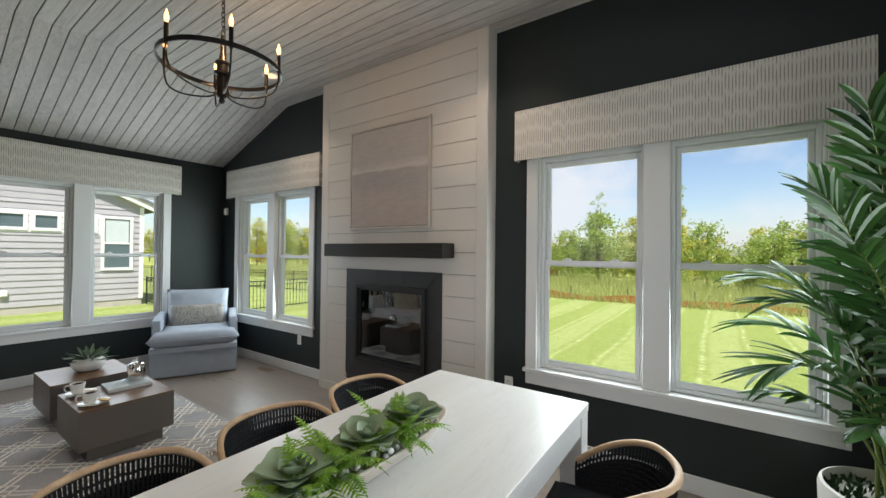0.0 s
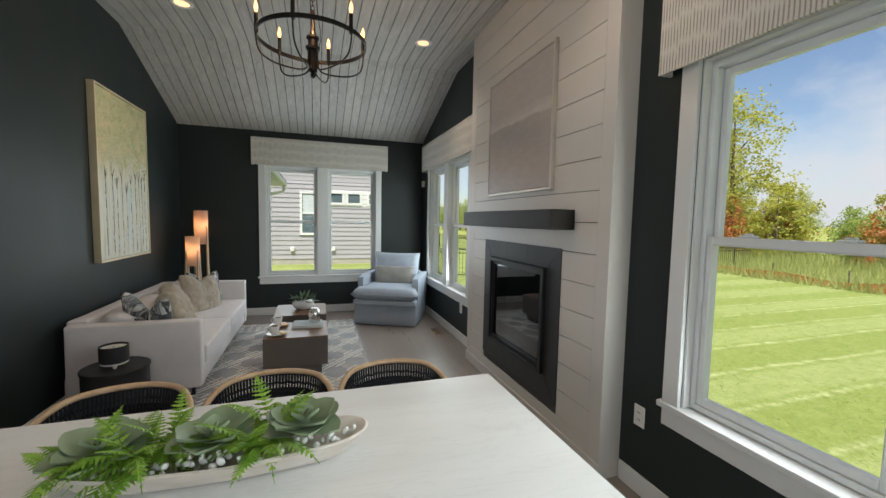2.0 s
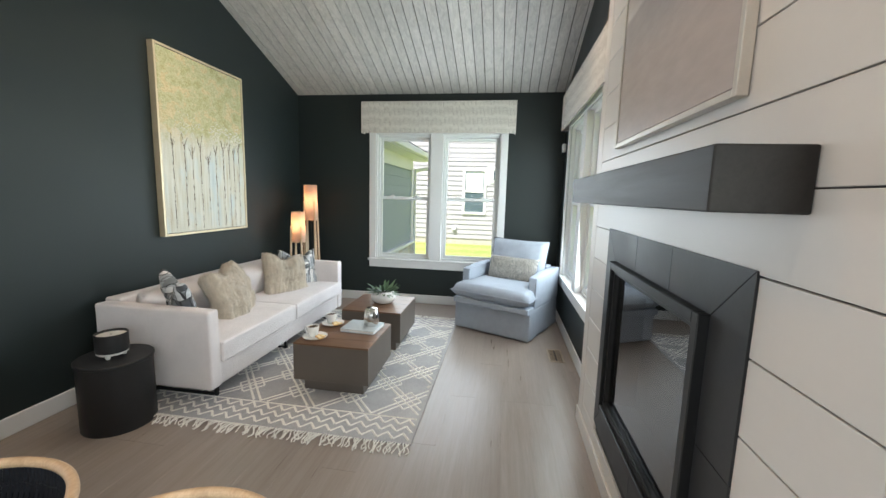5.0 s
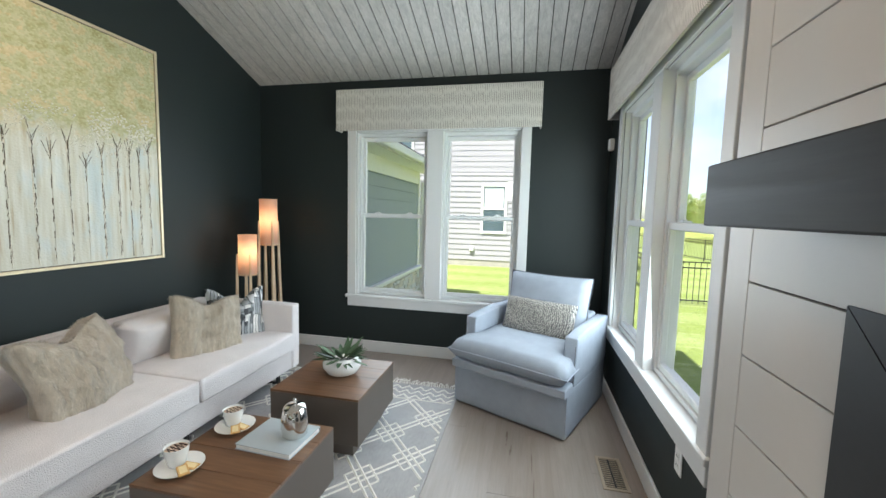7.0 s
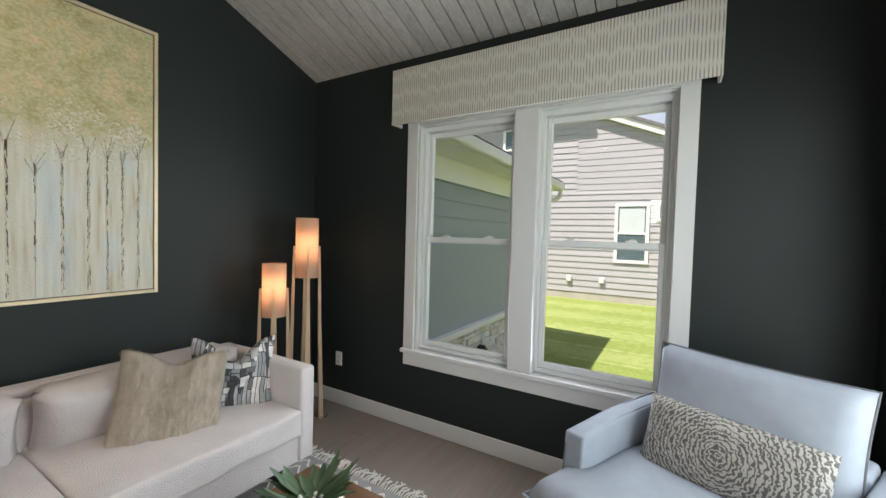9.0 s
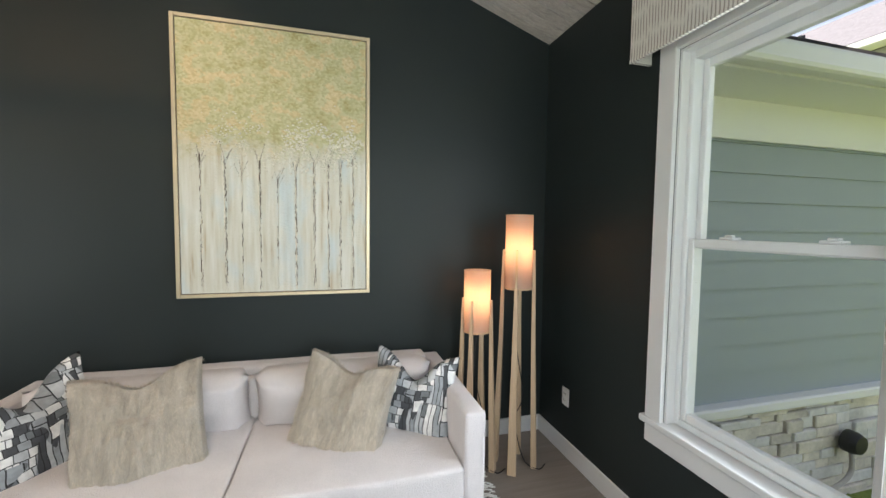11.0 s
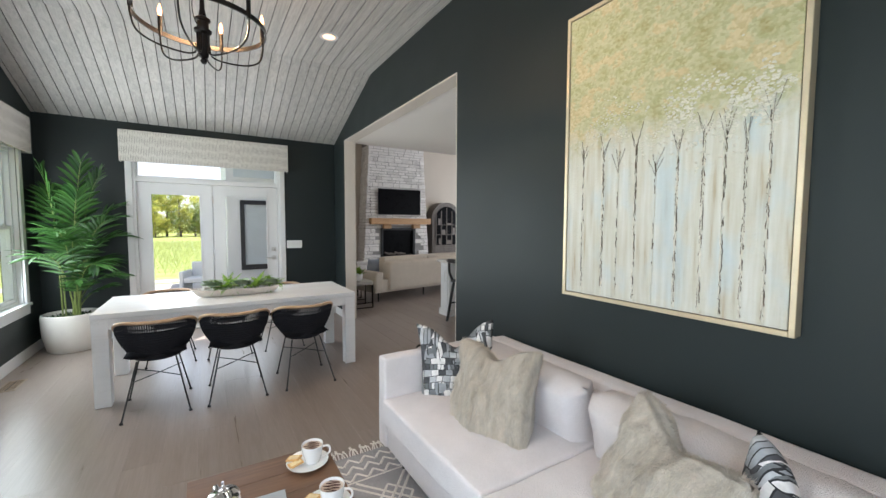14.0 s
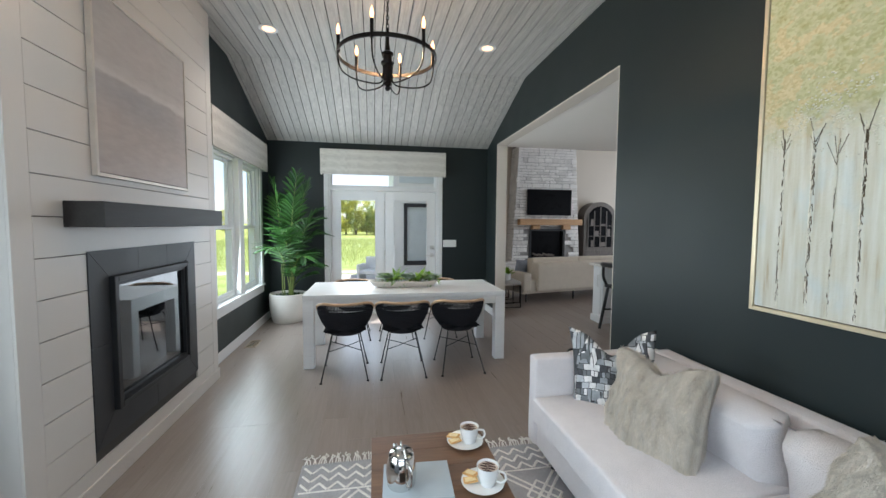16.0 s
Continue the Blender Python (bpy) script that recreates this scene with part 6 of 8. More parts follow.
part("piping", tube([m_ @ Vector((u * 0.35 * (1 - 0.04 * (1 - v * v) * abs(u)), v * 0.28 * (1 - 0.04 * (1 - u * u) * abs(v)), 0)) for u, v in edge], 0.0045, 6, closed=True), M_piping, bk)
part("piping", tube([Vector((0.085 + 0.41 * u * (1 - 0.03 * (1 - v * v) * abs(u)), 0.46 * v * (1 - 0.03 * (1 - u * u) * abs(v)), 0.445)) for u, v in ((0.4, -1), (0.7, -1), (1, -1), (1, -0.6), (1, -0.2), (1, 0.2), (1, 0.6), (1, 1), (0.7, 1), (0.4, 1))], 0.0045, 6), M_linen, seat)
for s in (-1, 1):
    part("corner_seam", tube([(D - 0.012, s * (Wd - 0.006), 0.02), (D - 0.010, s * (Wd - 0.005), 0.31)], 0.0042, 6), M_linen, ac)
    part("arm_edge_seam", tube([(D - 0.175, s * (Wd - 0.010), 0.655), (0.0, s * (Wd - 0.010), 0.678), (-D + 0.03, s * (Wd - 0.010), 0.682)], 0.0045, 6), M_linen, ac)
lum = link("lumbar_pillow", cushion(0.60, 0.29, 0.14, 18, 0.42, 0.03, 0.008, 39, 0.2), M_maze, smooth=180)
tagged(lum, "black and cream maze-patterned lumbar pillow on an armchair", "pillow")
lum.matrix_world = AC @ Matrix.Translation((-0.085, 0.0, 0.645)) @ Euler((0, 0, radians(90))).to_matrix().to_4x4() @ Euler((radians(70), 0, 0)).to_matrix().to_4x4()

# ---- side table with a candle ----
st = thing("side_table", pose(-2.872, -0.03, -0.07), "round black drum side table beside the sofa", "side table")
part("drum", lathe([(0.0, 0.07), (0.188, 0.07), (0.190, 0.074), (0.190, 0.478)], 48), M_black, st, smooth=40)
part("top", lathe([(0.0, 0.480), (0.194, 0.480), (0.197, 0.483), (0.197, 0.496), (0.193, 0.500), (0.0, 0.500)], 48), M_black, st, smooth=40)
cd = thing("candle", pose(-2.865, -0.035, 0.43), "black candle vessel with cream wax on a footed stand", "candle")
part("stand", lathe([(0.0, 0.022), (0.074, 0.022), (0.080, 0.028), (0.080, 0.036), (0.0, 0.036)], 36), M_stoneware, cd, smooth=40)
for k in range(3):
    a = k * 2 * math.pi / 3 + 0.4
    part("foot", lathe([(0.0, 0.0), (0.010, 0.0), (0.014, 0.010), (0.014, 0.0215), (0.0, 0.0215)], 12, centre=(0.055 * math.cos(a), 0.055 * math.sin(a), 0)), M_stoneware, cd, smooth=50)
part("vessel", lathe([(0.0, 0.0365), (0.080, 0.0365), (0.084, 0.041), (0.084, 0.148), (0.081, 0.150), (0.079, 0.148), (0.079, 0.130), (0.0, 0.130)], 40), M_black, cd, smooth=40)
part("wax", lathe([(0.0, 0.136), (0.0785, 0.135)], 36), M_stoneware, cd)
part("wick", tube([(0, 0, 0.134), (0.002, 0, 0.146)], 0.0015, 5), M_black, cd)


# ---- floor lamps ----
def floor_lamp(x, y, turn, top, shade_h, r, label):
    ob = thing("floor_lamp", pose(x, y, 0, 0, 0, turn), label, "floor lamp", "pair of floor lamps")
    z0 = top - shade_h
    part("shade", lathe([(r - 0.0015, z0), (r, z0), (r, top), (r - 0.0015, top)], 40), M_shade, ob, smooth=60)
    part("shade_rim", tube([((r + 0.0005) * math.cos(a), (r + 0.0005) * math.sin(a), top) for a in [2 * math.pi * k / 40 for k in range(40)]], 0.002, 5, closed=True), M_lampwood, ob)
    part("platform", lathe([(0.0, z0 - 0.012), (r + 0.001, z0 - 0.012), (r + 0.001, z0 - 0.001), (0.0, z0 - 0.001)], 40), M_lampwood, ob, smooth=40)
    for k in range(4):
        a = k * math.pi / 2 + math.pi / 4
        bm = bmesh.new()
        rows = []
        for zz, w, d, off in ((0.0, 0.052, 0.034, 0.018), (0.25 * top, 0.044, 0.030, 0.010), (0.50 * top, 0.030, 0.024, 0.003), (z0, 0.019, 0.020, 0.0), (z0 + 0.52 * shade_h, 0.013, 0.014, 0.0)):
            ri = r + 0.002 + off
            rows.append([bm.verts.new((ri + dd, ww, zz)) for dd, ww in ((0, -w / 2), (d, -w / 2), (d, w / 2), (0, w / 2))])
        for p, q in zip(rows, rows[1:]):
            for i in range(4):
                bm.faces.new((p[i], p[(i + 1) % 4], q[(i + 1) % 4], q[i]))
        bm.faces.new(rows[0][::-1])
        bm.faces.new(rows[-1])
        bmesh.ops.bevel(bm, geom=bm.edges[:], offset=0.002, segments=1, affect="EDGES")
        part("leg", moved(bm, Euler((0, 0, a)).to_matrix().to_4x4()), M_lampwood, ob)
    bz = z0 + 0.36 * shade_h
    part("socket", lathe([(0.0, z0), (0.016, z0), (0.016, bz - 0.03), (0.0, bz - 0.03)], 14), M_black, ob)
    part("bulb", lathe([(0.0, bz - 0.03), (0.014, bz - 0.028), (0.028, bz + 0.005), (0.028, bz + 0.025), (0.0, bz + 0.05)], 16), M_bulb, ob, "warm glowing bulb", smooth=60)
    part("cable", tube(curve_points([(0, 0, z0 - 0.012), (0.02, 0.02, z0 * 0.7), (-0.03, 0.03, z0 * 0.4), (0.0, 0.0, z0 * 0.25), (-0.03, 0.05, 0.05), (-0.09, 0.12, 0.006), (-0.16, 0.10, 0.006)], 6), 0.003, 6), M_black, ob)
    lamp = new("floor_lamp_light", bpy.data.lights.new("floor_lamp_light", "POINT"))
    lamp.data.energy, lamp.data.color, lamp.data.shadow_soft_size = LAMP_W, (1.0, 0.60, 0.30), 0.03
    lamp.location = (x, y, bz + 0.09)
    return ob


LAMP_W = 0.72
M_bulb = glow_mat("warm_bulb_glow", (1.0, 0.62, 0.30), 5.0)
floor_lamp(-5.645, -0.165, 12, 1.550, 0.435, 0.082, "tall wooden-legged floor lamp with a lit cylinder shade")
floor_lamp(-5.395, -0.205, 5, 1.215, 0.360, 0.080, "short wooden-legged floor lamp with a lit cylinder shade")

# ---- palm in a planter ----
pm = thing("potted_palm", pose(0.77, 2.66, 0), "tall green artificial palm in a pale round planter", "potted plant")
part("planter", lathe([(0.0, 0.0), (0.205, 0.0), (0.225, 0.02), (0.262, 0.20), (0.268, 0.40), (0.262, 0.425), (0.250, 0.43), (0.246, 0.40), (0.246, 0.37), (0.0, 0.37)], 48), M_pot, pm, smooth=45)
bm = bmesh.new()
rnd = random.Random(14)
for i in range(240):
    a, r = rnd.uniform(0, 6.28), 0.235 * math.sqrt(rnd.random())
    p = Vector((r * math.cos(a), r * math.sin(a), 0.372))
    d = Vector((rnd.uniform(-1, 1), rnd.uniform(-1, 1), rnd.uniform(0.3, 1))).normalized() * rnd.uniform(0.03, 0.06)
    s = d.orthogonal().normalized() * 0.01
    bm.faces.new([bm.verts.new(q) for q in (p - s, p + d * 0.5 + s * 1.2, p + d, p + d * 0.5 - s * 1.4)])
part("moss", bm, M_moss, pm)["kind"] = "stuff"


def palm_frond(bm, stem_bm, base, heading, height, reach, droop, rnd, leaf_len=0.30, start=0.45, pairs=13):
    d = Vector((math.cos(heading), math.sin(heading), 0))
    pts = []
    n = 26
    for i in range(n + 1):
        u = i / n
        pts.append(Vector(base) + d * (reach * u ** 1.7) + Vector((0, 0, height * (u - droop * max(0, u - 0.35) ** 2))))
    tube(pts, 0.0085, 6, stem_bm, taper=0.25)
    for k in range(pairs):
        u = start + (1 - start) * (k + 0.5) / pairs
        f = u * n
        i = min(n - 1, int(f))
        p = pts[i].lerp(pts[i + 1], f - i)
        tang = (pts[i + 1] - pts[i]).normalized()
        side = tang.cross(Vector((0, 0, 1)))
        side = side.normalized() if side.length > 0.1 else d.cross(Vector((0, 0, 1)))
        up = side.cross(tang).normalized()
        v = (k + 0.5) / pairs
        ln = leaf_len * (0.55 + 0.6 * math.sin(math.pi * (0.15 + 0.75 * v))) * rnd.uniform(0.88, 1.1)
        for s in (-1, 1):
            out = (side * s * (0.95 - 0.55 * v) + tang * (0.45 + 0.6 * v) + up * rnd.uniform(0.0, 0.3)).normalized()
            wid = tang.cross(out).cross(out).normalized() * 0.020
            lift = out.cross(wid).normalized()
            prev = None
            for q in range(7):
                w = q / 6
                c = p + out * ln * w + Vector((0, 0, -0.30 * ln * w * w))
                ww = (math.sin(math.pi * (0.10 + 0.88 * w)) ** 0.75) * (1 if q < 6 else 0.1)
                cur = [bm.verts.new(c - wid * ww + lift * 0.004 * ww), bm.verts.new(c - lift * 0.003), bm.verts.new(c + wid * ww + lift * 0.004 * ww)]
                if prev:
                    for z_ in (0, 1):
                        bm.faces.new((prev[z_], cur[z_], cur[z_ + 1], prev[z_ + 1]))
                prev = cur


fronds = [(-2.75, 1.75, 0.34, 0.55), (-2.2, 1.55, 0.50, 0.7), (3.05, 1.45, 0.50, 0.8), (-1.75, 1.95, 0.28, 0.45), (2.75, 1.15, 0.52, 0.9), (-2.6, 1.0, 0.60, 0.95), (-1.3, 1.35, 0.52, 0.8), (-0.9, 1.0, 0.42, 0.95), (-3.0, 0.72, 0.48, 0.9), (-2.0, 0.75, 0.58, 0.9), (0.6, 1.75, 0.20, 0.5), (1.6, 1.9, 0.15, 0.4), (-1.6, 0.45, 0.36, 0.6), (-2.4, 1.98, 0.22, 0.35), (-1.5, 1.62, 0.42, 0.6), (-2.9, 1.30, 0.42, 0.8)]
for i, (hd, hgt, rch, dr) in enumerate(fronds):
    rch, hgt = rch * 0.9, hgt * 1.06
    lb, sb = bmesh.new(), bmesh.new()
    r = 0.03 + 0.05 * rnd.random()
    palm_frond(lb, sb, (r * math.cos(hd + 1), r * math.sin(hd + 1), 0.36), hd, hgt, rch, dr, rnd, 0.30 if hgt > 0.9 else 0.17, 0.42)
    sp = part("frond_stem", sb, M_stem, pm, smooth=60)
    part("frond_blade", lb, M_palm, sp)

# ---- outdoors: ground ----
GZ = -0.38
bm = bmesh.new()
bmesh.ops.create_grid(bm, x_segments=1, y_segments=1, size=1500)
structure("ground", moved(bm, Matrix.Translation((0, 0, GZ - 0.012))), M_meadow, "rough meadow ground reaching to the horizon", "ground")
bm = bmesh.new()
n = 60
pts = []
for i in range(n + 1):
    x = -60 + 110 * i / n
    pts.append((x, 16.6 + 0.5 * noise.noise(Vector((x * 0.13, 0, 0))) - 0.0012 * (x + 4) ** 2 * (x < -4)))
lo = [bm.verts.new((x, -30, GZ)) for x, y in pts]
hi = [bm.verts.new((x, y, GZ)) for x, y in pts]
for i in range(n):
    bm.faces.new((lo[i], lo[i + 1], hi[i + 1], hi[i]))
structure("lawn", bm, M_lawn, "bright mown lawn with pale mowing stripes", "lawn")

rnd = random.Random(31)
verts, faces = [], []
for i in range(64000):
    if i % 4:
        x, y = rnd.uniform(-38, 30), 16.3 + 10 * rnd.random() ** 1.6
    else:
        x, y = rnd.uniform(12, 40), rnd.uniform(-8, 16)
    tall = 0.06 * max(0.0, y - 17.0)
    y -= 0.0012 * (x + 4) ** 2 * (x < -4)
    h, a, w = tall + rnd.uniform(0.2, 0.55) + 0.35 * max(0.0, noise.noise(Vector((x * 0.25, y * 0.25, 3)))), rnd.uniform(0, 6.28), rnd.uniform(0.006, 0.018)
    dx, dy = rnd.uniform(-0.28, 0.28), rnd.uniform(-0.28, 0.28)
    k = len(verts)
    verts += [(x - w * math.cos(a), y - w * math.sin(a), GZ - 0.01), (x + w * math.cos(a), y + w * math.sin(a), GZ - 0.01), (x + dx, y + dy, GZ + h)]
    faces.append((k, k + 1, k + 2))
me = bpy.data.meshes.new("tall_grass")
me.from_pydata(verts, [], faces)
me.materials.append(M_meadow_grass)
tagged(new("tall_grass", me), "tall unmown meadow grass behind the lawn", "grass", kind="stuff")


rnd = random.Random(41)
verts, faces = [], []
for i in range(80000):
    if i % 3:
        x, y = rnd.uniform(-13, 5), 3.25 + 8.5 * rnd.random() ** 1.5
    else:
        x, y = rnd.uniform(-15.5, -6.4), rnd.uniform(0.7, 6.5)
    h, a, w = rnd.uniform(0.006, 0.016), rnd.uniform(0, 6.28), rnd.uniform(0.003, 0.007)
    k = len(verts)
    verts += [(x - w * math.cos(a), y - w * math.sin(a), GZ), (x + w * math.cos(a), y + w * math.sin(a), GZ), (x + rnd.uniform(-0.05, 0.05), y + rnd.uniform(-0.05, 0.05), GZ + h)]
    faces.append((k, k + 1, k + 2))
me = bpy.data.meshes.new("lawn_grass")
me.from_pydata(verts, [], faces)
me.materials.append(M_lawn_blade)
tagged(new("lawn_grass", me), "short mown grass blades of the lawn", "grass", kind="stuff")


# ---- trees and shrubs ----
def woody(name, height, spread, crown_from, leaves, leaf, mat, seed, label, category, gaps=0.45, limbs=7):
    r = random.Random(seed)
    ob = thing(name, pose(0, 0, -50), label, category)
    tb = bmesh.new()
    lean_ = Vector((r.uniform(-0.04, 0.04), r.uniform(-0.04, 0.04), 0))
    top = Vector((0, 0, height * 0.86)) + lean_ * height
    base_r = 0.018 * height + 0.02
    tube(curve_points([(0, 0, -0.1), top * 0.35 + Vector((r.uniform(-0.1, 0.1), r.uniform(-0.1, 0.1), 0)), top * 0.7, top], 4), base_r, 7, tb, taper=0.2)
    tips = [top, top * 0.8]
    for i in range(limbs):
        u = crown_from + (0.85 - crown_from) * i / limbs
        a = i * 2.4 + r.uniform(-0.4, 0.4)
        reach = spread * (1 - 0.65 * u) * r.uniform(0.6, 1.0)
        s = top * u
        e = s + Vector((math.cos(a) * reach, math.sin(a) * reach, height * r.uniform(0.06, 0.2)))
        tube(curve_points([s, s.lerp(e, 0.5) + Vector((0, 0, 0.03 * height)), e], 3), base_r * 0.4 * (1 - 0.5 * u), 5, tb, taper=0.25)
        tips += [e, s.lerp(e, 0.6), s.lerp(e, 0.8)]
    trunk = part("trunk", tb, M_bark, ob, smooth=60)
    vs, fs = [], []
    clumps = []
    for i in range(max(10, leaves // 28)):
        if r.random() < 0.55:
            c = r.choice(tips) + Vector([r.gauss(0, spread * 0.13) for _ in range(3)])
        else:
            u = crown_from + (1.02 - crown_from) * r.random() ** 0.85
            a, q = r.uniform(0, 6.28), spread * (1 - ((u - 0.45) / 0.62) ** 2 * 0.85) * math.sqrt(r.random())
            c = Vector((math.cos(a) * q, math.sin(a) * q, u * height))
        if noise.noise(c * (1.6 / max(0.6, spread)) + Vector((seed, 0, 0))) < -gaps:
            continue
        clumps.append(c)
    for c in clumps:
        for k in range(28):
            p = c + Vector([r.gauss(0, spread * 0.085) for _ in range(3)])
            d = Vector((r.uniform(-1, 1), r.uniform(-1, 1), r.uniform(-0.8, 0.5))).normalized() * leaf * r.uniform(0.6, 1.2)
            s = d.cross(Vector((r.uniform(-1, 1), r.uniform(-1, 1), r.uniform(-1, 1)))).normalized() * leaf * 0.32
            j = len(vs)
            vs += [p - d * 0.5, p + s, p + d * 0.5, p - s]
            fs.append((j, j + 1, j + 2, j + 3))
    cm = bpy.data.meshes.new("crown")
    cm.from_pydata([tuple(v) for v in vs], [], fs)
    cm.materials.append(mat)
    co = new("crown", cm)
    co.parent = ob
    return ob


protos = {
    "green": woody("shrub", 3.6, 1.5, 0.10, 3300, 0.15, M_green, 1, "dense green shrub at the edge of the meadow", "shrub"),
    "green2": woody("shrub", 3.2, 1.8, 0.05, 3300, 0.16, M_green, 2, "broad green shrub at the edge of the meadow", "shrub"),
    "yellow": woody("shrub", 3.7, 1.4, 0.12, 3000, 0.15, M_yellow, 3, "yellow-green shrub at the edge of the meadow", "shrub"),
    "rust": woody("shrub", 2.8, 1.5, 0.10, 2600, 0.14, M_rust, 4, "rust-tinged shrub at the edge of the meadow", "shrub", 0.3),
    "slim": woody("tree", 7.0, 1.25, 0.25, 3200, 0.13, M_green, 5, "slim young tree with an open crown", "tree", 0.15, 10),
    "big": woody("tree", 9.5, 3.2, 0.22, 9000, 0.20, M_far_leaf, 6, "large broad green tree far off", "tree", 0.3, 11),
    "big2": woody("tree", 8.5, 2.6, 0.14, 9500, 0.17, M_yellow, 7, "large yellow-green tree far off", "tree", 0.3, 10),
}
used = set()


def plant(kind, x, y, s, turn):
    m = pose(x, y, GZ, 0, 0, turn) @ Matrix.Diagonal((s, s, s * 1.0, 1))
    if kind not in used:
        used.add(kind)
        protos[kind].matrix_world = m
    else:
        copy_thing(protos[kind], m)


rnd = random.Random(77)
plant("slim", -6.6, 29, 0.86, 10)
plant("slim", -1.7, 28, 1.0, 80)
plant("slim", 6.0, 27, 0.8, 200)
plant("slim", -20.5, 31, 0.95, 140)
for i in range(62):
    x = -34 + 66 * i / 61 + rnd.uniform(-0.7, 0.7)
    kinds = ("rust", "yellow", "yellow", "green2") if -20 < x < -9 else ("green", "green2", "yellow", "green")
    y = 26 + rnd.uniform(-1.8, 5.0) + 0.02 * max(0, -x - 10) ** 1.5
    plant(rnd.choice(kinds), x, y, rnd.uniform(0.72, 1.18), rnd.uniform(0, 360))
for i in range(30):
    plant(rnd.choice(("big", "big2", "green", "yellow")), -30 + 62 * i / 29 + rnd.uniform(-1.5, 1.5), rnd.uniform(44, 60), rnd.uniform(0.5, 0.68), rnd.uniform(0, 360))
plant("big2", -18.4, 27.5, 1.95, 30)
plant("rust", -17.0, 25.0, 1.15, 40)
plant("rust", -14.8, 25.6, 0.95, 160)
for i in range(15):
    plant(("big", "slim", "green", "big2", "rust")[i % 5], -38 - 2.7 * i, 27 + rnd.uniform(-1, 2), rnd.uniform(0.75, 1.0) * (1.5 if i % 5 == 2 else 1), rnd.uniform(0, 360))
for i in range(17):
    plant(("yellow", "green", "yellow", "green2")[i % 4], 62 + rnd.uniform(0, 5), -10 + 1.8 * i, rnd.uniform(1.5, 2.0), rnd.uniform(0, 360))
plant("big", -27.5, 38, 1.72, 30)
plant("big2", -33.5, 38, 1.2, 90)
for i in range(40):
    plant(rnd.choice(("yellow", "green", "yellow", "green2")), -26 + 50 * i / 39 + rnd.uniform(-0.8, 0.8), rnd.uniform(33, 38), rnd.uniform(0.75, 1.0), rnd.uniform(0, 360))
for i in range(26):
    plant(rnd.choice(("big", "big", "big2", "yellow", "rust")), rnd.uniform(-78, -34), rnd.uniform(24, 44), rnd.uniform(0.75, 1.12), rnd.uniform(0, 360))
for i in range(22):
    x = rnd.uniform(60, 82)
    plant(rnd.choice(("big2", "yellow", "yellow", "slim")), x, -16 + 2.1 * i, rnd.uniform(0.85, 1.25), rnd.uniform(0, 360))

# ---- silt fence along the far edge of the lawn ----
sf = thing("silt_fence", pose(0, 0, 0), "low orange silt fence sagging along the meadow's edge", "fence")
bm = bmesh.new()
prev = None
for i in range(50):
    x = -12 + 19 * i / 49
    y = 16.9 + 0.5 * noise.noise(Vector((x * 0.13, 0, 0)))
    h = 0.22 + 0.14 * noise.noise(Vector((x * 0.6, 3, 0)))
    cur = (bm.verts.new((x, y, GZ)), bm.verts.new((x, y + 0.03, GZ + max(0.06, h))))
    if prev:
        bm.faces.new((prev[0], cur[0], cur[1], prev[1]))
    prev = cur
bmesh.ops.solidify(bm, geom=bm.faces[:], thickness=0.01)
part("cloth", bm, M_orange, sf)
for i in range(9):
    x = -11.5 + 2.2 * i
    y = 16.93 + 0.5 * noise.noise(Vector((x * 0.13, 0, 0)))
    part("stake", boxes((x - 0.015, x + 0.015, y + 0.03, y + 0.06, GZ, GZ + 0.55)), M_bark, sf)


# ---- black metal fences ----
def metal_fence(name, x0, y0, x1, y1, label):
    d = Vector((x1 - x0, y1 - y0, 0))
    ln = d.length
    ob = thing(name, pose(x0, y0, GZ, 0, 0, math.degrees(math.atan2(d.y, d.x))), label, "fence", "black garden fences")
    for z in (0.10, 0.80, 0.92):
        part("rail", boxes((0, ln, -0.012, 0.012, z, z + 0.025)), M_black, ob)
    k = 0
    while k * 1.83 < ln:
        part("post", boxes((k * 1.83 - 0.018, k * 1.83 + 0.018, -0.018, 0.018, 0.0, 0.97), bevel=0.004), M_black, ob)
        k += 1
    me_ = None
    x = 0.115
    while x < ln and x < 34:
        if me_ is None:
            o = part("picket", boxes((-0.0055, 0.0055, -0.0055, 0.0055, 0.04, 0.945)), M_black, ob)
            me_ = o.data
        else:
            o = new("picket", me_)
            o.parent = ob
        o.location = (x, 0, 0)
        x += 0.1145
    return ob


FEN = "black metal picket fence standing on the lawn"
metal_fence("metal_fence", -11.4, 5.25, -11.4, 19.0, FEN)
metal_fence("metal_fence", -15.9, 5.25, -11.45, 5.25, FEN)
metal_fence("metal_fence", -12.5, 11.75, -37.0, 7.1, "black metal picket fence far across the lawns")


# ---- lap siding in courses ----
def lap_wall(x0, x1, z0, z1, course, lip=0.02):
    """Courses on the plane y = 0 facing -y in local space, each leaning out at its foot."""
    bm = bmesh.new()
    z = z0
    while z < z1 - 0.005:
        t_ = min(z + course, z1)
        v = [bm.verts.new(p) for p in ((x0, -lip, z), (x1, -lip, z), (x1, -0.001, t_), (x0, -0.001, t_), (x0, 0.0, z), (x1, 0.0, z))]
        bm.faces.new((v[0], v[1], v[2], v[3]))
        bm.faces.new((v[4], v[5], v[1], v[0]))
        z = t_
    return bm


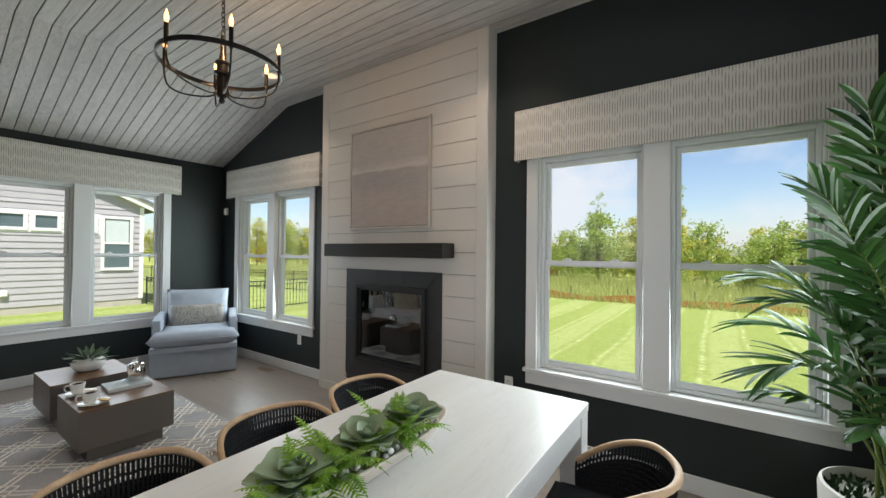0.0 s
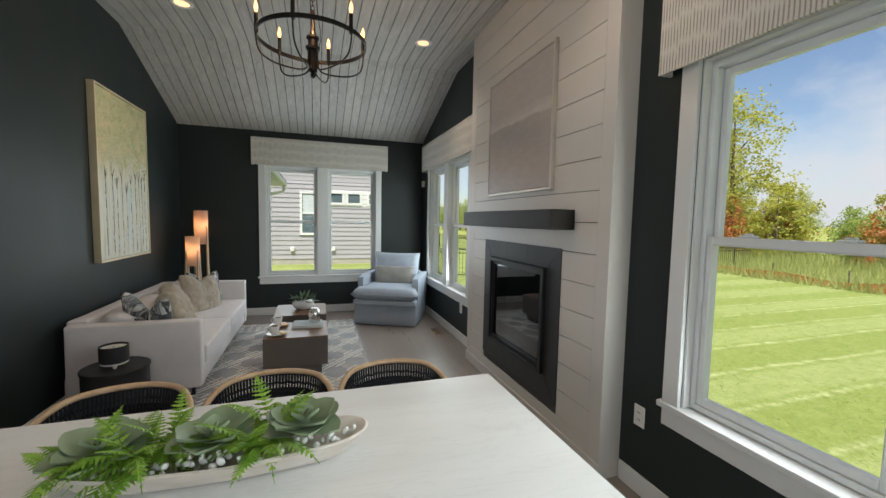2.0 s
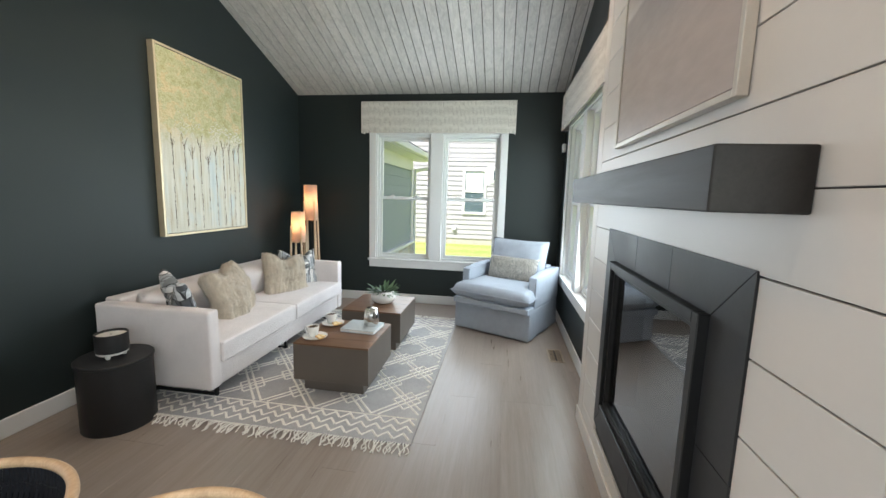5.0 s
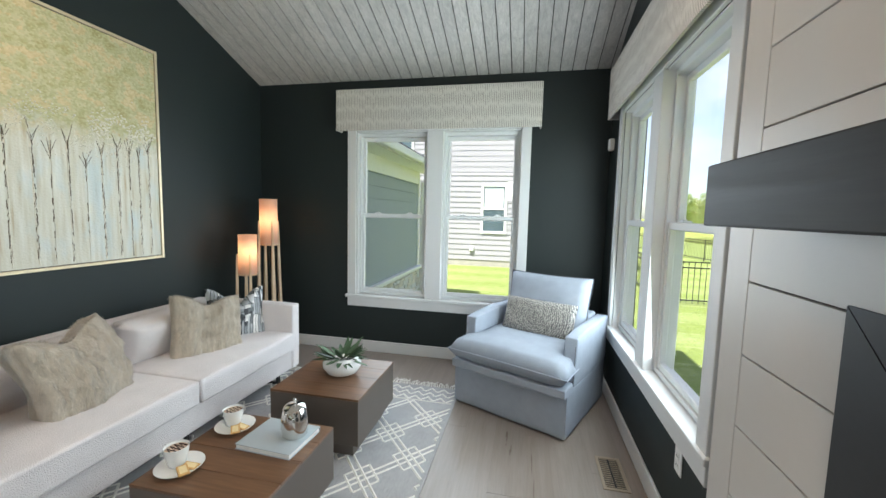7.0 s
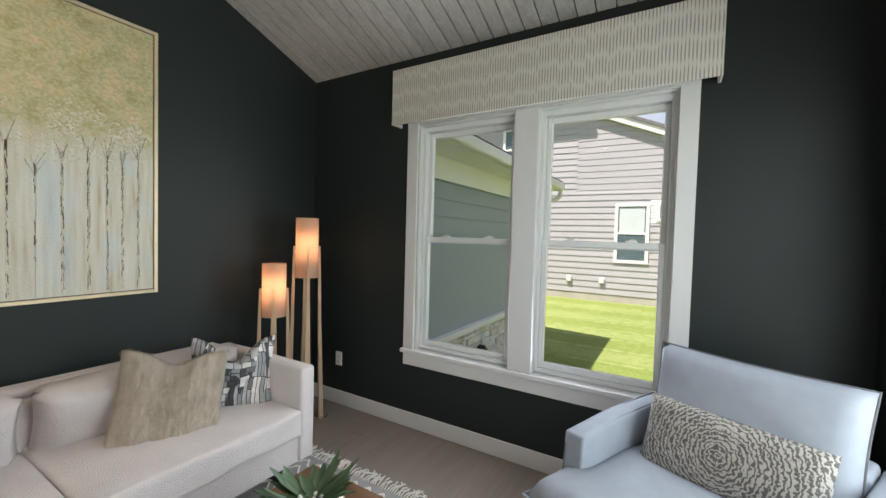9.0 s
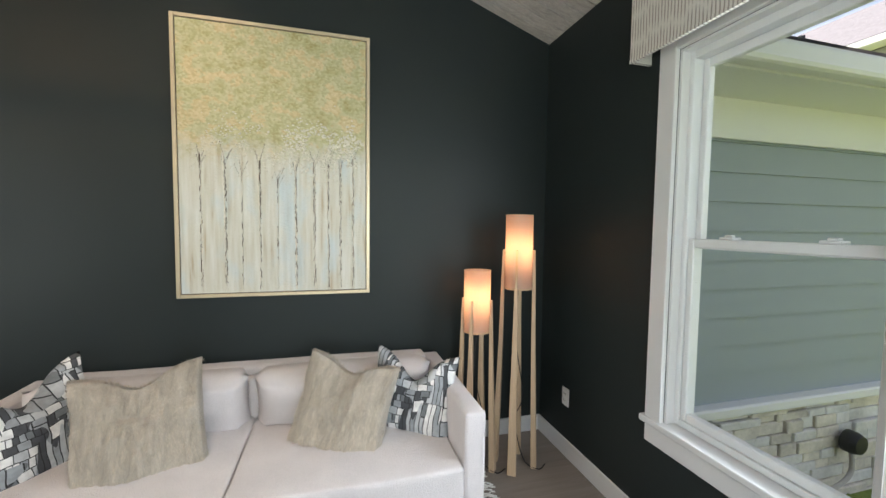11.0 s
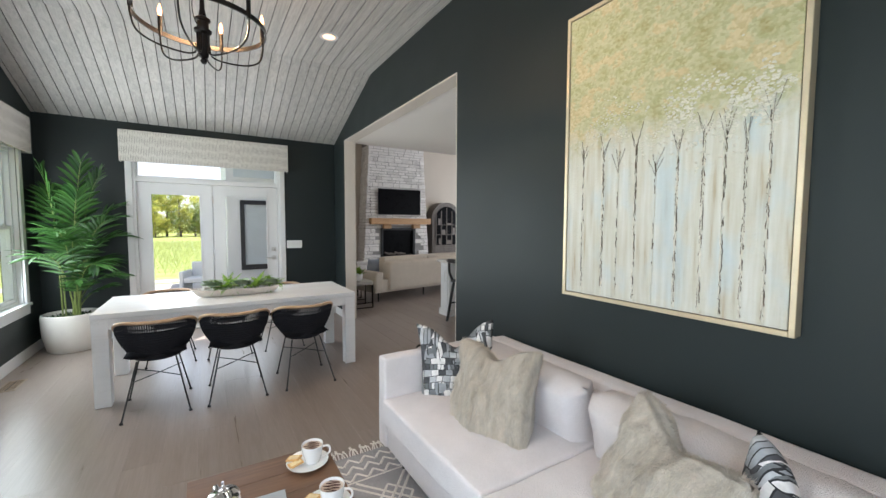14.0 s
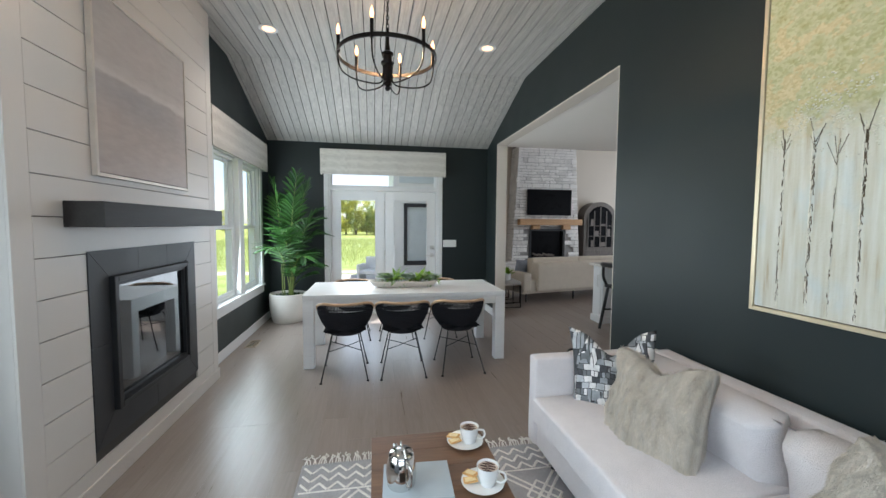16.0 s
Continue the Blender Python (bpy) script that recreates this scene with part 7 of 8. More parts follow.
def house_window(parent, x0, x1, z0, z1, split=True, blind=False):
    w = part("window", boxes((x0 - 0.09, x0, -0.05, 0.0, z0 - 0.09, z1 + 0.09), (x1, x1 + 0.09, -0.05, 0.0, z0 - 0.09, z1 + 0.09), (x0, x1, -0.05, 0.0, z1, z1 + 0.09), (x0, x1, -0.05, 0.0, z0 - 0.09, z0)), M_ext_white, parent)
    part("pane", boxes((x0, x1, -0.02, -0.012, z0, z1)), M_houseglass, w)
    if split:
        zm = (z0 + z1) / 2
        part("sash_rail", boxes((x0, x1, -0.035, -0.0205, zm - 0.03, zm + 0.03)), M_ext_white, w)
        if blind:
            part("blind", boxes((x0 + 0.03, x1 - 0.03, -0.024, -0.0205, zm + 0.03, z1 - 0.03)), M_blind_glare, w)


# neighbour's house: its long wall looks east; local x runs north
nb = thing("neighbour_house", pose(-16, 0, 0, 0, 0, 90), "light taupe lap-sided house of the neighbours with white windows", "house")
low = lap_wall(-0.4, 5.15, -0.16, 2.92, 0.185)
part("wall", low, M_siding, nb)
bm = bmesh.new()
zz, k = 2.92, 0.43
while zz < 5.3:
    t_ = min(zz + 0.185, 5.3)
    xa, xb = 5.15 - (zz - 2.92) / k, 5.15 - (t_ - 2.92) / k
    if xa < -0.38:
        break
    v = [bm.verts.new(p) for p in ((-0.4, -0.012, zz), (xa, -0.012, zz), (max(xb, -0.4), -0.001, t_), (-0.4, -0.001, t_))]
    bm.faces.new(v)
    zz = t_
part("gable_wall", bm, M_siding, nb)
part("rake_board", moved(boxes((-6.4, 0.55, -0.16, 0.0, -0.02, 0.16)), pose(5.15, 0, 2.95, 0, math.degrees(math.atan(0.43)), 0)), M_ext_white, nb)
part("lean_roof", moved(boxes((-6.4, 0.62, -0.2, 6.0, 0.16, 0.24)), pose(5.15, 0, 2.95, 0, math.degrees(math.atan(0.43)), 0)), M_shingle, nb)
part("wall", lap_wall(-14.0, -0.4, -0.16, 5.45, 0.185), M_siding, nb)
part("corner_board", boxes((5.05, 5.17, -0.03, 0.10, -0.16, 2.92)), M_ext_white, nb)
part("core", boxes((-14.0, -0.4, 0.004, 8.0, -0.16, 5.45), (-0.399, 5.15, 0.004, 8.0, -0.16, 2.9)), M_siding, nb)
part("foundation", boxes((-14.0, 5.14, -0.001, 8.0, GZ - 0.3, -0.161)), M_concrete, nb)
part("eave", boxes((-14.3, -0.1, -0.42, 0.0, 5.46, 5.62), bevel=0.02), M_ext_white, nb)
rf = bmesh.new()
v = [rf.verts.new(p) for p in ((-14.3, -0.42, 5.62), (-0.1, -0.42, 5.62), (-3.0, 4.0, 8.2), (-11.0, 4.0, 8.2), (-0.1, 8.4, 5.62), (-14.3, 8.4, 5.62))]
for f in ((0, 1, 2, 3), (1, 4, 2), (4, 5, 3, 2), (5, 0, 3)):
    rf.faces.new([v[i] for i in f])
bmesh.ops.recalc_face_normals(rf, faces=rf.faces[:])
part("roof", rf, M_shingle, nb)
for x in (-6.0, -4.2):
    part("roof_vent", lathe([(0.06, 0.0), (0.06, 0.35), (0.09, 0.36), (0.09, 0.45), (0.0, 0.47)], 12, centre=(x, 0.8, 6.3)), M_black, nb, smooth=40)
house_window(nb, 0.80, 1.52, 0.88, 2.42, True, True)
house_window(nb, 4.12, 4.78, 0.90, 2.48, True, True)
for x in (1.86, 2.56, 3.40):
    house_window(nb, x, x + 0.46, 2.10, 2.46, False)
part("trim_panel", boxes((1.61, 4.03, -0.018, -0.0125, 1.95, 2.60)), M_ext_white, nb)
house_window(nb, -2.75, -1.85, 3.72, 4.95, True)
house_window(nb, -5.2, -4.3, 3.72, 4.95, True)
for x in (-0.6, 0.35, 1.9):
    part("wall_vent", boxes((x, x + 0.15, -0.09, -0.0125, 0.15, 0.32), bevel=0.02), M_ext_white, nb)

# own wing beside the west window: its long wall looks north; local x runs east to west after the turn
wg = thing("garage_wing", pose(-6.2, 0.15, 0, 0, 0, 180), "blue-grey sided garage wing with a stone base and gutter", "house wing")
WL = 3.7
part("wall", lap_wall(0.0, WL, 0.40, 2.02, 0.178, 0.014), M_siding_blue, wg)
part("core", boxes((0.0, WL, 0.002, 4.5, GZ - 0.3, 2.36)), M_siding_blue, wg)
part("ledge", boxes((0.0, WL + 0.04, -0.09, 0.0, 0.335, 0.40), bevel=0.01), M_ext_white, wg)
part("frieze", boxes((0.0, WL, -0.02, 0.0, 2.02, 2.255)), M_ext_white, wg)
part("corner_board", boxes((WL - 0.09, WL + 0.02, -0.025, 0.09, 0.40, 2.255)), M_ext_white, wg)
part("soffit", boxes((-0.1, WL + 0.45, -0.36, 0.0, 2.256, 2.275)), M_ext_white, wg)
part("gutter", boxes((-0.1, WL + 0.45, -0.46, -0.36, 2.26, 2.38), bevel=0.025, seg=2), M_ext_white, wg)
part("downspout", tube(curve_points([(WL + 0.38, -0.40, 2.27), (WL + 0.36, -0.36, 2.12), (WL + 0.10, -0.10, 2.02), (WL + 0.06, -0.06, 1.85), (WL + 0.06, -0.06, GZ + 0.1)], 5), 0.036, 8), M_ext_white, wg, smooth=50)
rf = bmesh.new()
v = [rf.verts.new(p) for p in ((-0.1, -0.46, 2.385), (WL + 0.45, -0.46, 2.385), (WL + 0.45, 4.6, 3.9), (-0.1, 4.6, 3.9))]
rf.faces.new(v)
bmesh.ops.solidify(rf, geom=rf.faces[:], thickness=0.04)
part("roof", rf, M_shingle, wg)
part("meter", lathe([(0.0, 0.0), (0.075, 0.0), (0.075, 0.05), (0.06, 0.085), (0.0, 0.09)], 20), M_black, wg, "round black utility meter", smooth=40).matrix_basis = pose(1.72, -0.085, 0.06, 90, 0, 0)
part("pipe", tube(curve_points([(1.72, -0.12, 0.0), (1.70, -0.13, -0.15), (1.50, -0.14, -0.22), (1.0, -0.14, -0.26)], 5), 0.015, 7), M_concrete, wg)

rnd = random.Random(9)
base = part("stone_base", boxes((0.0, WL, -0.012, 0.0, GZ - 0.1, 0.335)), M_concrete, wg)
z = GZ - 0.06
while z < 0.325:
    h = min(rnd.choice((0.055, 0.07, 0.085)), 0.333 - z)
    x = -rnd.uniform(0, 0.15)
    while x < WL:
        w = rnd.uniform(0.12, 0.34)
        a, b = max(0, x), min(WL, x + w)
        if b - a > 0.03 and h > 0.02:
            part("stone", boxes((a + 0.003, b - 0.003, -rnd.uniform(0.035, 0.065), -0.0125, z + 0.003, z + h - 0.003), bevel=0.006), rnd.choice((M_stone_tan, M_stone_grey, M_stone_tan, M_stone_pale)), base)
        x += w
    z += h

# ---- beyond the glazed doors: patio, own bay and an outdoor chair ----
structure("patio", boxes((XE + T, 7.2, -0.5, 4.2, GZ - 0.1, -0.12), bevel=0.01), M_concrete, "pale concrete patio outside the glazed doors", "patio")
structure("garden_path", boxes((9.5, 10.3, -4.0, 9.0, GZ - 0.05, GZ + 0.012)), M_concrete, "narrow pale path crossing the lawn", "path")
bay = thing("house_bay", pose(5.0, 0.88, 0, 0, 0, 0), "white-sided bay of the house with a dark-framed glass door", "house bay")
part("wall", boxes((0.0, 3.2, -1.60, 0.0, GZ - 0.1, 0.38), (0.0, 3.2, -1.60, 0.0, 2.02, 3.3), (0.0, 3.2, -0.27, 0.0, 0.38, 2.02), (0.0, 3.2, -1.60, -1.10, 0.38, 2.02), (1.2, 3.2, -1.10, -0.27, 0.38, 2.02)), M_ext_white, bay)
part("window_frame", boxes((-0.03, 0.06, -0.36, -0.27, 0.38, 2.02), (-0.03, 0.06, -1.10, -1.01, 0.38, 2.02), (-0.03, 0.06, -1.01, -0.36, 1.92, 2.02), (-0.03, 0.06, -1.01, -0.36, 0.38, 0.50)), M_slate, bay)
# no blind here: the pale colour paints in the glass's bright reflection
part("pane", boxes((0.01, 0.018, -1.01, -0.36, 0.50, 1.92)), M_blind_glare, bay)
part("upper_window", boxes((-0.03, -0.001, -1.25, -0.15, 2.55, 3.1)), M_blind_glare, bay)
part("roof", boxes((-0.35, 3.5, -1.75, 0.35, 3.3, 3.45)), M_shingle, bay)
pc = thing("patio_chair", pose(5.5, 1.42, -0.12, 0, 0, 160) @ Matrix.Diagonal((0.85, 0.85, 0.82, 1)), "white outdoor lounge chair standing on the patio", "chair")
part("seat", boxes((-0.33, 0.33, -0.32, 0.32, 0.28, 0.42), bevel=0.03, seg=2), M_ext_white, pc)
part("backrest", boxes((-0.40, -0.28, -0.36, 0.36, 0.20, 0.82), bevel=0.03, seg=2), M_ext_white, pc)
for s in (-1, 1):
    a, b = sorted((s * 0.33, s * 0.43))
    part("arm", boxes((-0.27, 0.34, a, b, 0.0, 0.60), bevel=0.02, seg=2), M_ext_white, pc)

# ---- great room and kitchen beyond the wide opening ----
GY0, GX1, GX0 = -9.0, 6.55, -6.0
KZ, LZ, KX = 2.73, 4.6, 0.76
WY = YS - T
structure("floor_great_room", boxes((GX0, GX1, GY0, WY, -0.3, -0.016)), M_groove, "light oak floor of the open kitchen and living room", "floor")
bm = bmesh.new()
rnd = random.Random(6)
y = WY
while y > GY0 + 0.05:
    x = GX0 - rnd.uniform(0, 1.5)
    while x < GX1:
        ln = rnd.choice((1.2, 1.6, 2.0))
        a, b = max(x, GX0), min(x + ln, GX1)
        if b - a > 0.05 and y > -6.5:
            vs = [bm.verts.new(p) for p in ((a + 0.001, y - 0.189, 0), (b - 0.001, y - 0.189, 0), (b - 0.001, y - 0.001, 0), (a + 0.001, y - 0.001, 0))]
            bm.faces.new(vs)
        elif b - a > 0.05:
            vs = [bm.verts.new(p) for p in ((a, y - 0.189, 0), (b, y - 0.189, 0), (b, y - 0.001, 0), (a, y - 0.001, 0))]
            bm.faces.new(vs)
        x += ln
    y -= 0.19
for f in bm.faces:
    f.normal_update()
    if f.normal.z < 0:
        f.normal_flip()
tagged(link("oak_planks", bm, M_floor_far), "light oak floor planks of the living room", "floor", kind="stuff")
# threshold strip under the opening
structure("threshold", boxes((OX0, OX1, WY, YS, -0.3, -0.001)), M_floor_far, "oak threshold in the wide opening", "floor")
structure("wall_great_north", boxes((XE + T, GX1, WY - 0.12, WY + 0.04, -0.3, LZ)), M_greige, "greige painted living room wall", "wall")
structure("wall_great_lining", boxes((GX0, OX0, WY - 0.014, WY - 0.002, 0, KZ), (OX1, XE + T, WY - 0.014, WY - 0.002, 0, LZ), (OX0, OX1, WY - 0.014, WY - 0.002, OZ, LZ)), M_cream, "cream painted kitchen side of the wall", "wall")
AY0, AY1, AZ = -7.58, -6.68, 2.35
structure("wall_great_east", wall_with_hole("x", GX1, 0.15, GY0, WY, [(AY0, AY1, -0.3, AZ)], LZ, -0.3), M_greige, "greige painted living room wall with an arched doorway", "wall")
bm = bmesh.new()
cyy, rr = (AY0 + AY1) / 2, (AY1 - AY0) / 2
prev = None
for i in range(17):
    a = math.pi * i / 16
    yy_, zz_ = cyy + rr * math.cos(a), AZ - 0.30 + 0.30 * math.sin(a)
    cur = [bm.verts.new((x, yy_, z_)) for x in (GX1, GX1 + 0.15) for z_ in (zz_, AZ + 0.01)]
    if prev:
        bm.faces.new((prev[0], prev[1], cur[1], cur[0]))
        bm.faces.new((prev[0], cur[0], cur[2], prev[2]))
    prev = cur
structure("door_arch", bm, M_greige, "curved head of the arched doorway", "trim")
structure("hall_wall", boxes((GX1 + 1.3, GX1 + 1.4, GY0, -4.0, -0.3, 3.0), (GX1 + 0.15, GX1 + 1.3, GY0, GY0 + 0.1, -0.3, 3.0), (GX1 + 0.15, GX1 + 1.3, -4.1, -4.0, -0.3, 3.0), (GX1 + 0.15, GX1 + 1.4, GY0, -4.0, 3.0, 3.1), (GX1, GX1 + 1.4, GY0, -4.0, -0.3, -0.01)), M_tanwall, "tan hall behind the arched doorway", "wall")
# unseen closing wall; its openings are assumed, cut to let light in
structure("wall_great_south", wall_with_hole("y", GY0, -0.15, GX0, GX1, [(1.6, 5.6, 0.3, 3.6), (-4.5, -1.5, 0.9, 2.3)], LZ, -0.3), M_greige, "unseen greige wall with assumed window openings that let daylight in", "wall")
structure("wall_great_west", boxes((GX0 - 0.15, GX0, GY0, WY, -0.3, LZ)), M_greige, "greige painted kitchen wall", "wall")
structure("ceiling_kitchen", boxes((GX0, KX, GY0, WY - 0.002, KZ, KZ + 0.18)), M_white_ceiling, "flat white kitchen ceiling", "ceiling")
structure("ceiling_bulkhead", boxes((KX - 0.15, KX, GY0, WY - 0.016, KZ + 0.18, LZ)), M_white_ceiling, "white bulkhead above the kitchen's edge", "ceiling")
structure("ceiling_living", boxes((KX - 0.15, GX1, GY0, WY, LZ, LZ + 0.1)), M_white_ceiling, "high white living room ceiling", "ceiling")
# bars for the assumed living room windows, never in view
structure("window_4", boxes((1.6, 5.6, GY0 - 0.09, GY0 - 0.05, 1.9, 1.96), (2.9, 2.98, GY0 - 0.09, GY0 - 0.05, 0.3, 3.6), (4.25, 4.33, GY0 - 0.09, GY0 - 0.05, 0.3, 3.6)), M_frame, "assumed tall white living room windows, out of view", "window")

# stone chimney
CHX = 5.95
chim = thing("stone_chimney", pose(0, 0, 0), "tall whitewashed ledgestone chimney with a fireplace opening", "chimney")


def chim_edge(z):
    """North and south edges of the breast, drawing in as it rises."""
    return -2.72 - 0.05 * z, -4.98 + 0.055 * z


part("core", boxes((CHX + 0.16, GX1, -4.72, -2.92, 0.0, LZ), (CHX + 0.02, CHX + 0.16, -4.90, -4.46, 0.0, 1.36), (CHX + 0.02, CHX + 0.16, -3.30, -2.80, 0.0, 1.36), (CHX + 0.02, CHX + 0.16, -4.68, -2.98, 1.36, LZ), (CHX + 0.02, CHX + 0.16, -4.46, -3.30, 0.0, 0.42)), M_mortar, chim)
rnd = random.Random(12)
count = 0
z = 0.0
stones = []
rest = bmesh.new()
while z < 4.3:
    h = rnd.choice((0.08, 0.10, 0.14))
    n0, s0 = chim_edge(z)
    y = s0
    while y < n0 - 0.02:
        w = rnd.uniform(0.14, 0.42)
        b = min(n0, y + w)
        if n0 - b < 0.08:
            b = n0
        if not (b > -4.46 and y < -3.30 and z + h > 0.42 and z < 1.36):
            dd = rnd.uniform(0.0, 0.03)
            if count < 290 and z < 3.4:
                part("stone", boxes((CHX - dd, CHX + 0.02, y + 0.006, b - 0.006, z + 0.006, z + h - 0.006), bevel=0.008), rnd.choice((M_stone_white, M_stone_white, M_stone_pale)), chim)
                count += 1
            else:
                box(rest, CHX - dd, CHX + 0.02, y + 0.008, b - 0.008, z + 0.007, z + h - 0.007)
        y = b
    x = CHX + 0.02
    while x < GX1 - 0.03:
        w = rnd.uniform(0.18, 0.35)
        b = min(GX1, x + w)
        box(rest, x + 0.004, b - 0.004, n0 - 0.10, n0 - rnd.uniform(0, 0.02), z + 0.005, z + h - 0.005)
        x = b
    z += h
r_ = part("stonework", rest, M_stone_white, chim)
r_["kind"] = "stuff"
part("firebox", boxes((CHX + 0.10, CHX + 0.15, -4.46, -3.30, 0.42, 1.36)), M_tv, chim, "black fireplace opening")
part("fire_frame", boxes((CHX - 0.02, CHX + 0.10, -4.46, -4.40, 0.42, 1.36), (CHX - 0.02, CHX + 0.10, -3.36, -3.30, 0.42, 1.36), (CHX - 0.02, CHX + 0.10, -4.40, -3.36, 1.29, 1.36), (CHX - 0.02, CHX + 0.10, -4.40, -3.36, 0.42, 0.48)), M_black, chim)
for i in range(4):
    part("log", tube([(CHX + 0.06, -4.15 + 0.18 * i, 0.52), (CHX + 0.07, -3.95 + 0.17 * i, 0.56 + 0.03 * (i % 2))], 0.035, 8), M_log, chim)
part("hearth", boxes((CHX - 0.5, CHX - 0.035, -5.0, -2.35, 0.30, 0.38), bevel=0.01), M_stone_pale, chim)
part("hearth_base", boxes((CHX - 0.45, CHX - 0.035, -4.95, -2.40, 0.0, 0.299)), M_stone_white, chim)
part("mantel_beam", boxes((CHX - 0.24, CHX - 0.031, -4.92, -2.90, 1.47, 1.655), bevel=0.01), M_oak, chim, "honey oak mantel beam")
for y in (-4.45, -3.45):
    part("corbel", boxes((CHX - 0.17, CHX - 0.031, y - 0.13, y + 0.13, 1.34, 1.469), bevel=0.02), M_oak, chim)
tv = thing("television", pose(CHX - 0.085, -3.895, 2.155), "flat black television mounted above the mantel", "television")
part("screen", boxes((-0.012, 0.02, -0.715, 0.715, -0.385, 0.40), bevel=0.004), M_tv, tv)
part("mount", boxes((0.021, 0.050, -0.2, 0.2, -0.2, 0.2)), M_black, tv)

# arched display cabinet
cb = thing("display_cabinet", pose(6.22, -5.74, 0), "dark weathered arched display cabinet with glazed doors", "cabinet")
hw = 0.56


def arch_panel(bm, x0, x1, w_, z0, z1, rise):
    out = [(-w_, z0), (w_, z0)] + [(w_ * math.cos(math.pi * i / 14), z1 - rise + rise * math.sin(math.pi * i / 14)) for i in range(15)]
    a = [bm.verts.new((x0, p, q)) for p, q in out]
    b = [bm.verts.new((x1, p, q)) for p, q in out]
    bm.faces.new(a)
    bm.faces.new(b[::-1])
    for i in range(len(a)):
        j = (i + 1) % len(a)
        bm.faces.new((a[j], a[i], b[i], b[j]))
    bmesh.ops.recalc_face_normals(bm, faces=bm.faces[:])
    return bm


part("body", arch_panel(bmesh.new(), -0.14, 0.31, hw, 0.0, 2.22, 0.52), M_cab, cb)
part("glass", arch_panel(bmesh.new(), -0.152, -0.1405, hw - 0.14, 0.78, 2.08, 0.40), M_tv, cb)
for y in (-0.42, -0.21, 0.0, 0.21, 0.42):
    part("muntin", boxes((-0.17, -0.1525, y - 0.014, y + 0.014, 0.78, 2.05 - 0.55 * abs(y))), M_cab, cb)
for z in (1.12, 1.45):
    part("shelf", boxes((-0.158, -0.1525, -0.40, 0.40, z, z + 0.02)), M_cab, cb)
for y, z, w_, h in ((-0.3, 1.14, 0.1, 0.22), (0.12, 1.14, 0.14, 0.16), (-0.1, 1.47, 0.2, 0.05), (0.28, 1.47, 0.1, 0.2), (-0.12, 0.8, 0.2, 0.14), (0.25, 0.8, 0.12, 0.2)):
    part("crockery", boxes((-0.1565, -0.1528, y - w_ / 2, y + w_ / 2, z, z + h), bevel=0.001), M_taupe, cb)
part("lower_door", boxes((-0.16, -0.1405, -0.5, -0.01, 0.08, 0.68), (-0.16, -0.1405, 0.01, 0.5, 0.08, 0.68), bevel=0.006), M_cab, cb)

# living room sofa, seen from behind
ls = thing("living_room_sofa", pose(1.58, -1.80, 0, 0, 0, -92), "long beige sofa seen from behind, on dark legs", "sofa")
part("base", soft_box(-0.02, 2.5, 0.06, 0.95, 0.16, 0.42, 0.03, 3, 4), M_beige_sofa, ls, smooth=60)
part("backrest", soft_box(0.28, 2.5, 0.0, 0.24, 0.20, 0.74, 0.05, 3, 5, 0.01, 0.006), M_beige_sofa, ls, smooth=60)
part("arm", soft_box(-0.02, 0.16, 0.03, 0.95, 0.20, 0.56, 0.04, 3, 4), M_beige_sofa, ls, smooth=60)
part("back_cushion", soft_box(0.30, 1.4, 0.2, 0.42, 0.42, 0.82, 0.07, 4, 5, 0.01, 0.01), M_beige_sofa, ls, smooth=60)
part("back_cushion", soft_box(1.41, 2.48, 0.2, 0.42, 0.42, 0.82, 0.07, 4, 5, 0.01, 0.01), M_beige_sofa, ls, smooth=60)
for x in (0.08, 1.2, 2.4):
    for y in (0.1, 0.85):
        part("leg", tube([(x, y, 0.0), (x, y, 0.16)], 0.015, 8), M_black, ls)
ls.matrix_world = pose(1.50, -1.40, 0, 0, 0, -78)
pl = link("grey_pillow", cushion(0.42, 0.40, 0.13, 12, 0.45, 0.08, 0.01, 61), M_linen, smooth=180)
tagged(pl, "pale grey pillow on the end of the beige sofa", "pillow")
pl.matrix_world = ls.matrix_world @ pose(0.28, 0.50, 0.60, 70, 0, 180)

# nested metal and fabric ottomans
for i, (x, y, w_, h) in enumerate(((1.35, -0.98, 0.40, 0.47), (1.75, -1.12, 0.40, 0.42), (2.35, -1.05, 0.5, 0.45))):
    ot = thing("accent_stool", pose(x, y, 0), "small fabric-topped stool on a thin metal frame", "stool", "accent stools")
    part("top", boxes((-w_ / 2, w_ / 2, -w_ / 2, w_ / 2, h - 0.07, h), bevel=0.02, seg=2), M_rattan_dark, ot)
    for sx in (-1, 1):
        a, b = sorted((sx * (w_ / 2 - 0.01), sx * (w_ / 2 - 0.025)))
        part("frame", boxes((a, b, -w_ / 2, -w_ / 2 + 0.015, 0.0, h - 0.0705), (a, b, w_ / 2 - 0.015, w_ / 2, 0.0, h - 0.0705), (a, b, -w_ / 2 + 0.015, w_ / 2 - 0.015, 0.0, 0.015)), M_bronze, ot)

# small plant on the nearest accent stool
sp_ = thing("small_plant", pose(1.35, -0.98, 0.47), "small green plant in a white pot on an accent stool", "potted plant")
part("pot", lathe([(0.0, 0.0), (0.055, 0.0), (0.068, 0.02), (0.075, 0.13), (0.068, 0.132), (0.064, 0.11), (0.0, 0.11)], 24), M_ceramic, sp_, smooth=45)
rnd = random.Random(19)
bm = bmesh.new()
